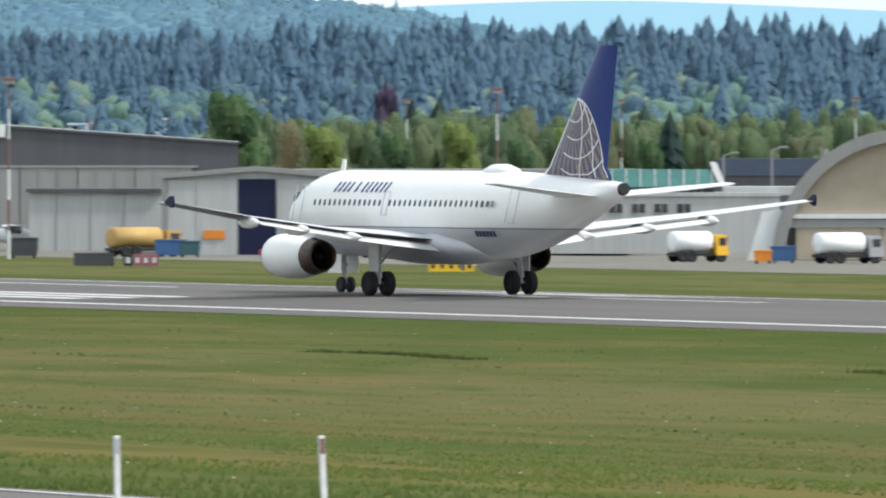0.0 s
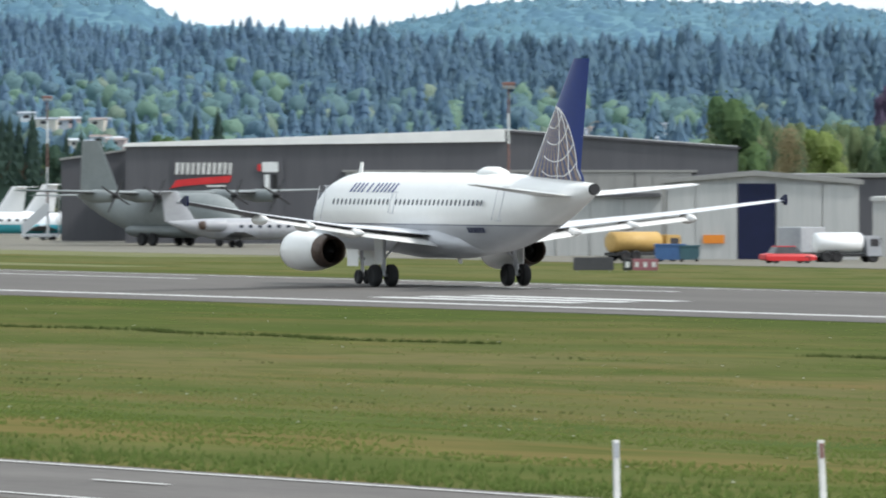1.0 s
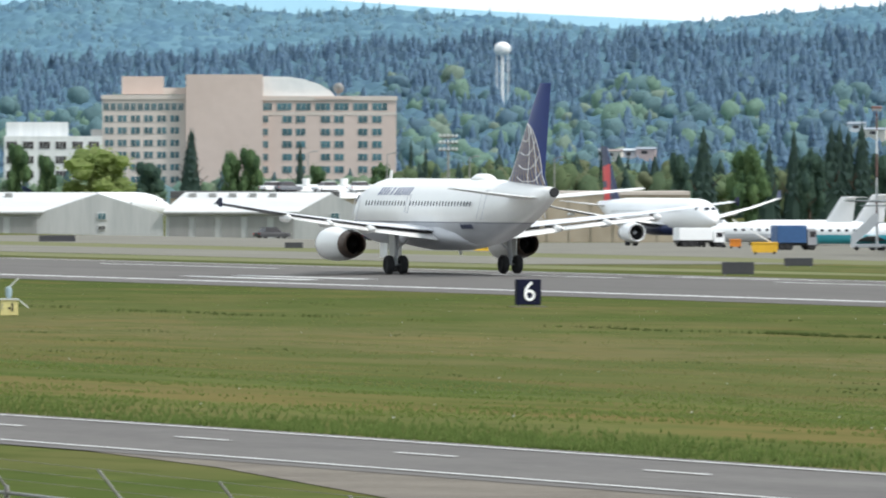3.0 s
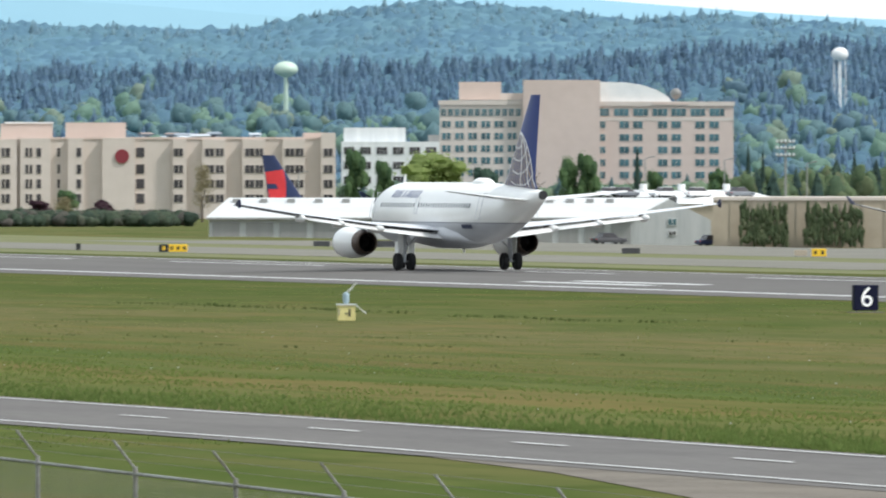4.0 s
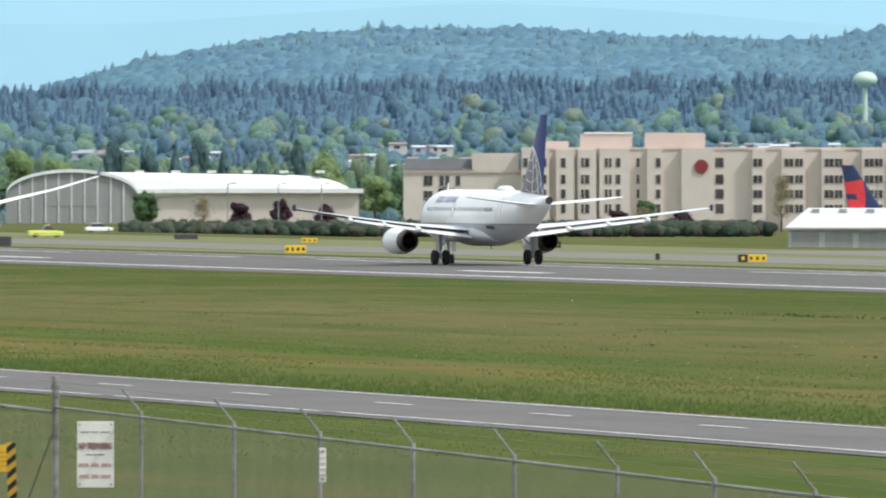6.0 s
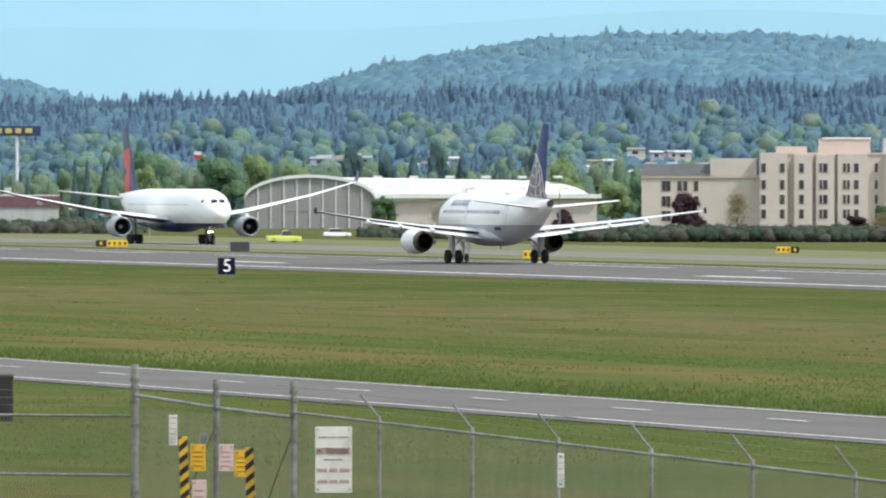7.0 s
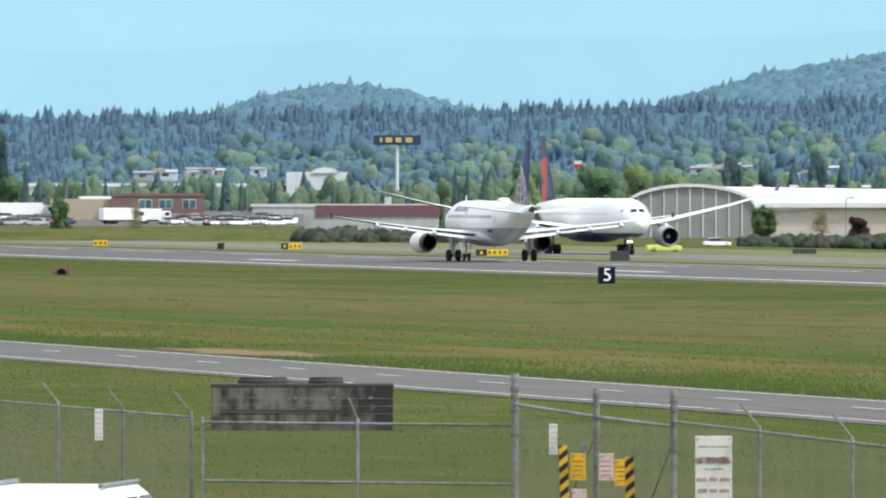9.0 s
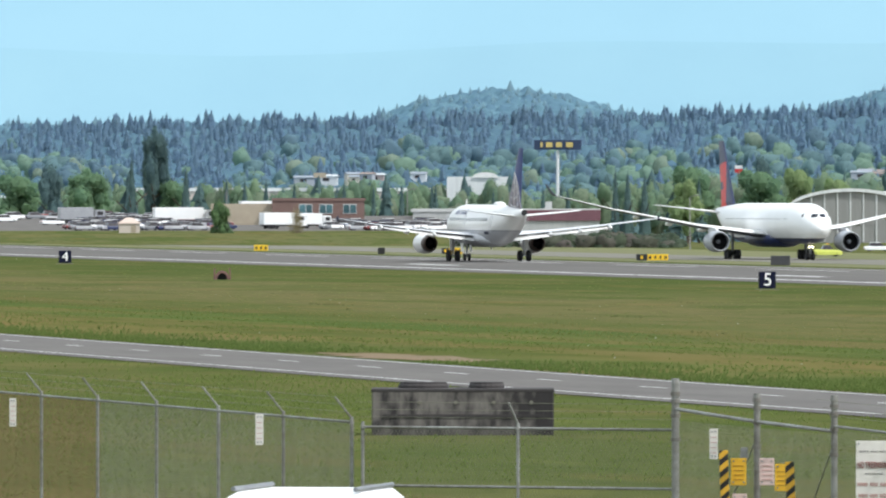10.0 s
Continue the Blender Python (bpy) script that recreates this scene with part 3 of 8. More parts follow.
nose_leg = part("nose_gear_leg", rod((0, 11.04, 0.38), (0, 11.3, 2.2), 0.09, 0.12, 12), WING_GREY, airliner)
part("drag_stay", rod((0, 11.1, 1.1), (0, 12.4, 2.1), 0.05), WING_GREY, nose_leg)
part("taxi_lamp", rod((0.1, 11.2, 1.35), (0.1, 11.34, 1.35), 0.1), STEEL, nose_leg)
FIN_SECTIONS = ((5.35, -8.6, 7.9, 0.06), (5.75, -9.6, 6.75, 0.2), (6.1, -10.3, 5.7, 0.26), (11.76, -15.25, 1.8, 0.12))
fv, ff, fi = fin_mesh(FIN_SECTIONS, True)
fin = raw("fin", fv, ff, (NAVY, GLOBE_GOLD, WHITE, GLOBE_BLUE), airliner, "navy fin with a bronze lattice of pale arcs", smooth=False, index=fi)
part("rudder_seam", rod((0, -14.7, 6.2), (0, -16.6, 11.6), 0.12, 0.06, 6), NAVY, fin)
for bm in fin_arcs(FIN_SECTIONS):
    part("globe_arc", bm, WHITE, fin, "thin white curved line of the globe")


# ---- markings ----
for i in range(-1, 5):
    y = 482.5 + 155.0 * i
    for x in ((227.0, 229.6, 232.2) if i == 0 else (227.6, 231.0) if i in (1, -1) else (230.2,)):
        for side in (x, 490 - x - 1.8):
            strip("touchdown_bar", side, side + 1.3, y, y + 23.5, 0.045, WHITE_MARK, "white painted bar on the runway", "marking")
for i in range(40):
    strip("centre_dash", 244.6, 245.4, 20 + 61 * i, 56 + 61 * i, 0.045, WHITE_MARK, "white painted runway centre dash", "marking")
for i in range(-12, 60):
    y = 182.6 + 11.15 * i
    strip("lane_dash", 63.75, 63.88, y, y + 2.8, 0.045, WHITE_MARK, "white painted dash on the service road", "marking", bend=ROAD_BEND)
GRAVEL = material("brown_gravel", rgb(112, 104, 92), rgb(86, 78, 68), scale=0.4, rough=0.95, bump=0.5, fine=14)
tagged(raw("gravel_apron", [(60.2, 182, 2.412), (60.2, 20, 2.412), (38, 20, 2.412), (40, 108, 2.412), (50, 128, 2.412), (55.5, 152, 2.412), (58.5, 168, 2.412)], [(6, 5, 4, 3, 2, 1, 0)], GRAVEL), "bare brown gravel beside the service road", "ground", kind="structure")
strip("dry_verge", 300, 351, 820, 3000, 0.015, DRY_GRASS, "dry yellowish grass between runway and taxiway", "ground")

strip("far_verge", 382.2, 426, 900, 3000, 0.015, DRY_GRASS, "dry yellowish grass beyond the taxiway", "ground")
SOIL = material("dry_brown_soil", rgb(116, 92, 66), rgb(98, 86, 56), scale=0.4, rough=0.95, fine=8)
edge = [(66.9 + (1.5 + 0.5 * math.sin(i * 2.3)) * math.cos(a) - 0.03 * 10 * math.sin(a), 326 + (9.5 + 2 * math.sin(i * 1.7)) * math.sin(a)) for i, a in enumerate(np.linspace(0, 2 * math.pi, 28, endpoint=False))]
tagged(raw("bare_soil", [(x, y, land(x) + 0.012) for x, y in edge], [tuple(range(28))], SOIL), "bare dry soil beside the service road", "ground", kind="structure")

# ---- buildings ----
GROUND_FAR = -3.6
CLAD = material("dark_grey_cladding", rgb(84, 84, 89), rgb(76, 76, 81), scale=0.12, rough=0.6, stretch=(6, 1, 0.4), fine=5)
CLAD_LIGHT = material("pale_grey_cladding", rgb(144, 144, 142), rgb(134, 134, 132), scale=0.15, rough=0.6, stretch=(6, 1, 0.4), fine=5)
WHITE_CLAD = material("white_cladding", rgb(222, 224, 224), rgb(204, 207, 208), scale=0.15, rough=0.6, stretch=(6, 1, 0.4), fine=5)
OLD_CLAD = material("weathered_pale_cladding", rgb(184, 185, 184), rgb(166, 168, 168), scale=0.15, rough=0.65, stretch=(6, 1, 0.4), fine=5)
ROOF_WHITE = material("white_roof_sheet", rgb(232, 232, 230), rgb(214, 215, 214), scale=0.1, rough=0.55, stretch=(1, 4, 1))
SHED_ROOF = material("dull_white_roof_sheet", rgb(204, 205, 204), rgb(186, 188, 188), scale=0.1, rough=0.6, stretch=(1, 4, 1))
ROOF_DARK = material("dark_roof_felt", rgb(92, 92, 94), rgb(76, 76, 78), scale=0.2, rough=0.9)
BEIGE = material("beige_render", rgb(204, 193, 184), rgb(193, 182, 172), scale=0.06, rough=0.85, fine=7)
PINK_BEIGE = material("pinkish_beige_panels", rgb(202, 184, 174), rgb(192, 174, 164), scale=0.06, rough=0.85, fine=7)
TAN_WALL = material("tan_wall", rgb(176, 164, 146), rgb(158, 146, 128), scale=0.1, rough=0.85, fine=6)
BRICK = material("red_brown_wall", rgb(126, 102, 96), rgb(112, 90, 84), scale=0.15, rough=0.85, fine=6)
GLASS_TEAL = material("teal_window_glass", rgb(84, 122, 128), rgb(56, 84, 94), scale=0.35, rough=0.15, per_object=0.3)
GLASS_DARK = material("dark_window_glass", rgb(74, 70, 72), rgb(54, 52, 56), scale=0.35, rough=0.2, per_object=0.3)
GLASS_GREEN = material("green_roof_glass", rgb(74, 124, 118), rgb(60, 106, 102), scale=0.3, rough=0.2)
BLUE_PAINT = material("blue_paint", rgb(58, 96, 142), rgb(50, 84, 128), scale=0.5, rough=0.5)
YELLOW = material("yellow_paint", rgb(236, 186, 52), rgb(222, 170, 42), scale=0.6, rough=0.5)
ORANGE = material("orange_paint", rgb(228, 140, 44), rgb(214, 126, 38), scale=0.6, rough=0.5)


class Plot:
    """A building plot seen along one bearing: bearings become metres across, elevations become heights above its ground."""

    def __init__(self, bearing, distance, ground=GROUND_FAR):
        self.b, self.d, self.g = bearing, distance, ground

    def m(self, turn=0.0):
        return facing(self.b, self.d, self.g, turn)

    def x(self, bearing):
        return (bearing - self.b) * self.d / 1000

    def z(self, down):
        """Height above the ground of a sight line so many twenty-thousandths below the level."""
        return EYE_Z - self.g - down * self.d / 20000


def prism(outline, y0, y1):
    """An upright slab with an outline in XZ, from depth y0 to y1."""
    return loft([[(x, y0, z) for x, z in outline], [(x, y1, z) for x, z in outline]])


WINDOW_MESHES = {}


def shared_box(w, h, t, mat, name):
    """A thin upright plate's mesh, shared by all alike."""
    key = (round(w, 2), round(h, 2), round(t, 3), mat.name)
    if key not in WINDOW_MESHES:
        me = bpy.data.meshes.new(name)
        bm = box(-w / 2, -t, -h / 2, w / 2, 0.05, h / 2)
        bm.to_mesh(me)
        bm.free()
        me.materials.append(mat)
        WINDOW_MESHES[key] = me
    return WINDOW_MESHES[key]


def window_at(parent, x, y, z, w, h, glass, frame_mat, bars=1):
    """A window on a wall: its frame with one pane for each light."""
    ob = new("window", shared_box(w + 0.18, h + 0.18, 0.06, frame_mat, "window_frame"))
    ob.parent = parent
    ob.matrix_basis = pose(x, y, z)
    n = bars + 1
    pw = (w - 0.1 * bars) / n
    for i in range(n):
        pane = new("pane", shared_box(pw, h, 0.09, glass, "pane"))
        pane.parent = ob
        pane.matrix_basis = pose(-w / 2 + pw / 2 + i * (pw + 0.1), 0, 0)
    return ob


# the wide grey maintenance hangar
p = Plot(427, 1137, -2.5)
hangar = thing("hangar", p.m(), "wide dark grey maintenance hangar with pale sliding doors", "hangar")
xl, xr, xp = p.x(400.4), p.x(454.6), p.x(434)
outline = [(xl, 0), (xr, 0), (xr, p.z(3)), (xp, p.z(-27)), (xl, p.z(-2))]
wall = part("wall", prism(outline, 0, 45), CLAD, hangar)
part("fascia", prism([(xl - 0.2, p.z(1)), (xp, p.z(-8)), (xp, p.z(-29)), (xl - 0.2, p.z(-4))], -0.35, 0.02), ROOF_WHITE, hangar, "white roof edge")
part("fascia", prism([(xp, p.z(-25)), (xr + 0.2, p.z(5)), (xr + 0.2, p.z(1)), (xp, p.z(-29))], -0.3, 0.02), CLAD, hangar)
part("roof", prism([(xl, p.z(-2) + 0.01), (xp, p.z(-27) + 0.01), (xr, p.z(3) + 0.01), (xr, p.z(3) + 0.2), (xp, p.z(-27) + 0.2), (xl, p.z(-2) + 0.2)], 0.1, 45), ROOF_WHITE, hangar)
for b0, b1 in ((419.9, 425.0), (425.1, 430.1), (430.2, 435.2), (435.3, 440.3), (440.4, 445.4), (445.5, 450.5)):
    door = part("sliding_door", box(p.x(b0), -0.25, 0.05, p.x(b1), 0.0, p.z(46), 0.03), CLAD_LIGHT, hangar, "pale grey sliding door leaf")
    for i in range(1, 3):
        part("rib", box(p.x(b0 + (b1 - b0) * i / 3) - 0.06, -0.31, 0.1, p.x(b0 + (b1 - b0) * i / 3) + 0.06, -0.24, p.z(48)), CLAD_LIGHT, door)
part("door_rail", box(p.x(419.6), -0.35, p.z(46), p.x(451), 0.0, p.z(42)), CLAD_LIGHT, hangar)
for b in (404.5, 409.5, 413.2, 414.6):
    part("panel_seam", box(p.x(b) - 0.07, -0.06, 0, p.x(b) + 0.07, 0.0, p.z(1)), CLAD, hangar)
for i in range(11):
    x0 = p.x(404.8 + 0.47 * i)
    part("sign_letter", prism([(x0, p.z(50)), (x0 + 0.3, p.z(50)), (x0 + 0.4, p.z(29)), (x0 + 0.1, p.z(29))], -0.2, -0.05), WHITE_MARK, hangar, "white plain bar of the hangar's sign")
part("sign_swoosh", prism([(p.x(404.4), p.z(75)), (p.x(405.6), p.z(70)), (p.x(409.6), p.z(64)), (p.x(409.8), p.z(52)), (p.x(407), p.z(56)), (p.x(404.9), p.z(60))], -0.16, -0.04), RED_PAINT, hangar, "red swoosh of the hangar's sign")
part("sign_bar", box(p.x(407.6), -0.2, p.z(72), p.x(409.3), -0.05, p.z(69)), WHITE_MARK, hangar)
part("notice_board", box(p.x(412.5), -0.2, p.z(46), p.x(413.9), -0.02, p.z(28)), WHITE_CLAD, hangar, "white notice board")
part("notice_board", box(p.x(412.1), -0.18, p.z(44), p.x(412.4), -0.02, p.z(32)), RED_PAINT, hangar)
for b0 in (412.7, 413.4):
    part("number_bar", box(p.x(b0), -0.12, p.z(76), p.x(b0 + 0.45), -0.02, p.z(50)), DARK if b0 > 413 else WHITE_CLAD, hangar, "black and white bar of the hangar's number")
annex = thing("hangar_annex", facing(397.6, 1180, -2.6), "low dark grey annex beside the hangar", "building")
part("wall", prism([(-3.4, 0), (3.4, 0), (3.4, 9.4), (-3.4, 8.4)], 0, 20), CLAD, annex)
part("roof", prism([(-3.6, 8.4), (3.5, 9.42), (3.5, 9.6), (-3.6, 8.6)], -0.3, 20.2), CLAD_LIGHT, annex)

# the white gabled hangar with a dark blue door gap
p = Plot(456.5, 969, -2.5)
shed = thing("hangar", p.m(), "white gabled hangar with a tall navy door opening", "hangar")
xl, xr, xp = p.x(447.9), p.x(465.3), p.x(456.1)
part("wall", prism([(xl, 0), (xr, 0), (xr, p.z(66)), (xp, p.z(50)), (xl, p.z(64))], 0.2, 26), OLD_CLAD, shed)
for b0, b1 in ((448.3, 450.8), (450.85, 454.5), (458.0, 462.0), (462.1, 465.0)):
    part("sliding_door", box(p.x(b0), -0.08, 0.05, p.x(b1), 0.16, p.z(68), 0.02), OLD_CLAD, shed, "white sliding door leaf")
part("door_opening", box(p.x(454.6), -0.02, 0.05, p.x(457.9), 0.22, p.z(66)), DARK_NAVY, shed, "dark navy opening between the door leaves")
part("fascia", prism([(xl - 0.4, p.z(66)), (xp, p.z(52)), (xr + 0.4, p.z(68)), (xr + 0.4, p.z(60)), (xp, p.z(44)), (xl - 0.4, p.z(59))], -0.4, 0.1), CLAD_LIGHT, shed, "pale grey gable trim")
part("roof", prism([(xl - 0.3, p.z(61)), (xp, p.z(46)), (xr + 0.3, p.z(62)), (xr + 0.3, p.z(60)), (xp, p.z(44)), (xl - 0.3, p.z(59))], 0.1, 26), ROOF_DARK, shed)
part("corner_post", box(xl - 0.1, -0.3, 0, xl + 0.35, 0.1, p.z(66)), CLAD_LIGHT, shed)
part("door_label", box(p.x(451.5), -0.2, p.z(172), p.x(453.4), -0.09, p.z(157)), ORANGE, shed, "orange warning board on the door")

p = Plot(442.2, 1000, -2.5)
low = thing("shed", p.m(), "low white shed with a dark flat roof", "shed")
part("wall", box(p.x(436.1), 0, 0, p.x(447.8), 14, p.z(90)), OLD_CLAD, low)
part("roof", box(p.x(435.8), -0.5, p.z(90), p.x(448), 14.5, p.z(83)), ROOF_DARK, low)
for b in (438.5, 441.5, 444.5):
    part("panel_seam", box(p.x(b) - 0.04, -0.05, 0, p.x(b) + 0.04, 0, p.z(92)), CLAD_LIGHT, low)
part("window", box(p.x(445), -0.05, 0.9, p.x(447), 0.02, 1.5), GLASS_DARK, low)
p = Plot(478, 1075, -2.6)
back = thing("warehouse", p.m(), "long grey-brown warehouse with a flat roof", "warehouse")
part("wall", box(p.x(457), 0, 0, p.x(490), 25, p.z(55)), CLAD, back)
part("roof", box(p.x(456.6), -0.4, p.z(55), p.x(490), 25, p.z(49)), CLAD_LIGHT, back)

# offices with a green glass roof
p = Plot(491, 1000, -2.6)
office = thing("office_building", p.m(), "pale office building with a sloping green glass roof", "building")
part("wall", box(p.x(466.5), 0, 0, p.x(502.5), 18, p.z(95)), OLD_CLAD, office)
part("parapet", box(p.x(466.3), -0.2, p.z(97), p.x(502.6), 18.1, p.z(90)), OLD_CLAD, office)
part("upper_storey", box(p.x(482), 2, p.z(95), p.x(496.8), 14, p.z(78)), CLAD, office)
glass_roof = part("glass_roof", prism([(0, 0), (p.x(497) - p.x(482.5), 0), (p.x(497) - p.x(482.5) - 0.8, p.z(41) - p.z(80)), (0, p.z(39) - p.z(80))], 0, 0.12), GLASS_GREEN, office, "green sloping roof glass", Matrix.Translation((p.x(482.5), 1.2, p.z(80))) @ Matrix.Rotation(radians(-38), 4, "X"))
for i in range(12):
    x = (p.x(497) - p.x(482.5)) * i / 11 - 0.04 * i
    part("glazing_bar", box(x - 0.05, -0.12, 0, x + 0.05, 0.0, p.z(42) - p.z(80)), OLD_CLAD, glass_roof)
part("gable_frame", loft([[(p.x(497.2), 1, p.z(80)), (p.x(497.8), 1, p.z(80)), (p.x(497.8), 1.4, p.z(80)), (p.x(497.2), 1.4, p.z(80))], [(p.x(496.3), 3, p.z(36)), (p.x(496.9), 3, p.z(36)), (p.x(496.9), 3.5, p.z(36)), (p.x(496.3), 3.5, p.z(36))]]), OLD_CLAD, office)
for i in range(9):
    window_at(office, p.x(484.2 + 1.35 * i), 1.95, p.z(87), 1.1, 0.6, GLASS_DARK, OLD_CLAD)
for i in range(13):
    window_at(office, p.x(470 + 2.0 * i), -0.02, p.z(118), 1.2, 0.8, GLASS_DARK, OLD_CLAD)
part("upper_block", box(p.x(497.5), 3, p.z(95), p.x(506), 16, p.z(80)), OLD_CLAD, office)
p = Plot(503, 1250, -3.0)
navy_roof = thing("warehouse", p.m(), "low building with a blue-grey roof", "warehouse")
part("wall", box(p.x(496), 0, 0, p.x(520), 20, p.z(60)), CLAD, navy_roof)
part("roof", prism([(p.x(496), p.z(60)), (p.x(520), p.z(60)), (p.x(519.5), p.z(30)), (p.x(497), p.z(30))], -0.2, 12), material("slate_blue_roof", rgb(74, 84, 104), rgb(64, 74, 92), scale=0.2, rough=0.7), navy_roof)

# the arched hangar
p = Plot(513.5, 931, -2.5)
arch = thing("arched_hangar", p.m(), "old arched hangar with a beige front and a pale rim", "hangar")
R, cz = 10.3, p.z(-11) - 10.3
front = [(R * math.cos(a), cz + R * math.sin(a)) for a in np.linspace(0.12, math.pi - 0.12, 40)]
part("wall", prism([(front[-1][0], 0), (front[0][0], 0), *front], 0, 30), TAN_WALL, arch)
rim = bmesh.new()
pts = [(math.cos(a), math.sin(a)) for a in np.linspace(-0.15, math.pi + 0.15, 48)]
quads = [[rim.verts.new((c * r, y, cz + s * r)) for r, y in ((R + 0.55, -0.9), (R + 0.55, 0.3), (R - 0.5, 0.3), (R - 0.5, -0.9))] for c, s in pts]
for a, b in zip(quads, quads[1:]):
    for i in range(4):
        rim.faces.new((a[i], a[(i + 1) % 4], b[(i + 1) % 4], b[i]))
bmesh.ops.recalc_face_normals(rim, faces=rim.faces[:])
part("arch_rim", rim, CLAD_LIGHT, arch, "pale grey concrete arch rim")
part("lintel", box(-R + 0.6, -0.5, p.z(136), R - 0.6, 0.0, p.z(128)), WHITE_CLAD, arch)
part("lintel", box(-R + 0.6, -0.4, p.z(152), R - 0.6, 0.0, p.z(138)), CLAD_LIGHT, arch)
for i in range(5):
    part("hangar_door", box(-R + 1.4 + 3.55 * i, -0.3, 0.05, -R + 4.85 + 3.55 * i, -0.05, p.z(152), 0.03), TAN_WALL, arch, "weathered beige hangar door leaf")
part("door_gap", box(-R + 0.75, -0.35, 0.05, -R + 1.35, -0.02, p.z(130)), DARK, arch)
for s in (-1, 1):
    part("buttress", prism([(s * (R + 2.6), 0), (s * (R + 0.1), 0), (s * (R - 0.2), cz + 4.2), (s * (R + 1.4), cz + 4.0)], -0.5, 0.6), WHITE_CLAD, arch, "white side buttress")
part("roof_hood", rod((-6.6, 2, cz + 8.4), (-6.6, 2, cz + 9.2), 0.3), CLAD_LIGHT, arch)

# a flag on its pole beside the offices
q = Plot(478.7, 990, -2.5)
flag = thing("flagpole", q.m(), "grey pole with a limp red, white and blue flag", "flag")
part("pole", rod((0, 0, 0), (0, 0, q.z(44)), 0.06, 0.04), CLAD_LIGHT, flag)
part("ball", rod((0, 0, q.z(44)), (0, 0, q.z(44) + 0.14), 0.08, 0.05, 10), CLAD_LIGHT, flag)
part("canton", prism([(0.06, q.z(48)), (0.42, q.z(54)), (0.42, q.z(74)), (0.06, q.z(67))], -0.03, 0.03), DARK_NAVY, flag, "navy canton of the flag")
for i in range(7):
    x0, x1 = (0.42 if i < 4 else 0.06), 0.95
    z0 = q.z(50) - 0.25 * i - (0.15 if i < 4 else 0.0)
    part("stripe", prism([(x0, z0), (x1, z0 - 0.45), (x1, z0 - 0.7), (x0, z0 - 0.25)], -0.02 + 0.004 * (i % 2), 0.02), RED_PAINT if i % 2 == 0 else WHITE_MARK, flag)

# long tan warehouse behind the apron, half covered in ivy
p = Plot(358, 1434)
tan = thing("warehouse", p.m(), "long tan warehouse wall with dark ivy on it", "warehouse")
part("wall", box(p.x(349.2), 0, 0, p.x(377), 30, p.z(66)), TAN_WALL, tan)
part("parapet", box(p.x(349.2), -0.15, p.z(68), p.x(377), 30.1, p.z(62)), BEIGE, tan)
for i in range(14):
    part("pilaster", box(p.x(350.85 + 1.95 * i) - 0.15, -0.14, 0, p.x(350.85 + 1.95 * i) + 0.15, 0.02, p.z(70)), TAN_WALL, tan)

# two long white sheds with gabled ends
for b0, b1, g0, lab in ((304.6, 318.5, 330.4, "far"), (330.6, 342.2, 349.0, "near")):
    p = Plot((b0 + g0) / 2, 1480)
    ob = thing("storage_shed", p.m(), "long white storage shed with wide roll-up doors", "shed", "long white sheds")
    xa, xb, xc = p.x(b0), p.x(b1 if lab == "near" else 319.5), p.x(g0)
    zt, zr = p.z(99), p.z(66)
    part("wall", box(xa, 0, 0, xb, 14, zt), OLD_CLAD, ob)
    part("gable_wall", prism([(xb, 0), (xc, 0), (xc, p.z(103)), ((xb + xc) / 2 - 0.4, zr), (xb, zt)], -0.05, 13.9), OLD_CLAD, ob, "white gable end")
    part("roof", loft([[(xa - 0.3, -0.6, zt), (xb + 0.2, -0.6, zt), (xb + 0.2, -0.5, zt + 0.18), (xa - 0.3, -0.5, zt + 0.18)], [(xa + 2.5, 8, zr), ((xb + xc) / 2 - 0.4, 8, zr), ((xb + xc) / 2 - 0.4, 8, zr + 0.18), (xa + 2.5, 8, zr + 0.18)]]), SHED_ROOF, ob, "white sheet roof")
    part("gutter", box(xa - 0.3, -0.7, zt - 0.22, xb + 0.2, -0.55, zt + 0.02), CLAD_LIGHT, ob)
    n = 5
    for i in range(n):
        d0, d1 = xa + (xb - xa) * i / n + 0.4, xa + (xb - xa) * (i + 1) / n - 0.4
        part("roll_up_door", box(d0, -0.12, 0.05, d1, 0.0, zt - 0.6, 0.02), CLAD_LIGHT, ob, "pale roll-up door")
    window_at(ob, (xb + xc) / 2, -0.12, p.z(106), 1.0, 0.8, GLASS_TEAL, WHITE_MARK)
    window_at(ob, (xb + xc) / 2, -0.12, p.z(126), 0.8, 0.5, GLASS_DARK, WHITE_MARK)
    for i in range(5):
        part("roof_vent", box(xa + 3 + (xb - xa - 4) * i / 5, 5.6, zr - 0.6, xa + 4 + (xb - xa - 4) * i / 5, 6.4, zr + 0.05), CLAD_LIGHT, ob)

p = Plot(347, 1650)
wh = thing("warehouse", p.m(), "low warehouse with a white hipped roof and vents", "warehouse")
part("wall", box(p.x(331), 0, 0, p.x(356.5), 30, p.z(74)), TAN_WALL, wh)
part("roof", loft([[(p.x(338), -0.4, p.z(74)), (p.x(356.8), -0.4, p.z(74)), (p.x(356.8), 30, p.z(74)), (p.x(338), 30, p.z(74))], [(p.x(342), 12, p.z(50)), (p.x(352), 12, p.z(50)), (p.x(352), 16, p.z(50)), (p.x(342), 16, p.z(50))]]), ROOF_WHITE, wh, "white hipped roof")
part("flat_roof", box(p.x(331), -0.3, p.z(74), p.x(346), 20, p.z(62)), ROOF_DARK, wh, "dark flat roof")
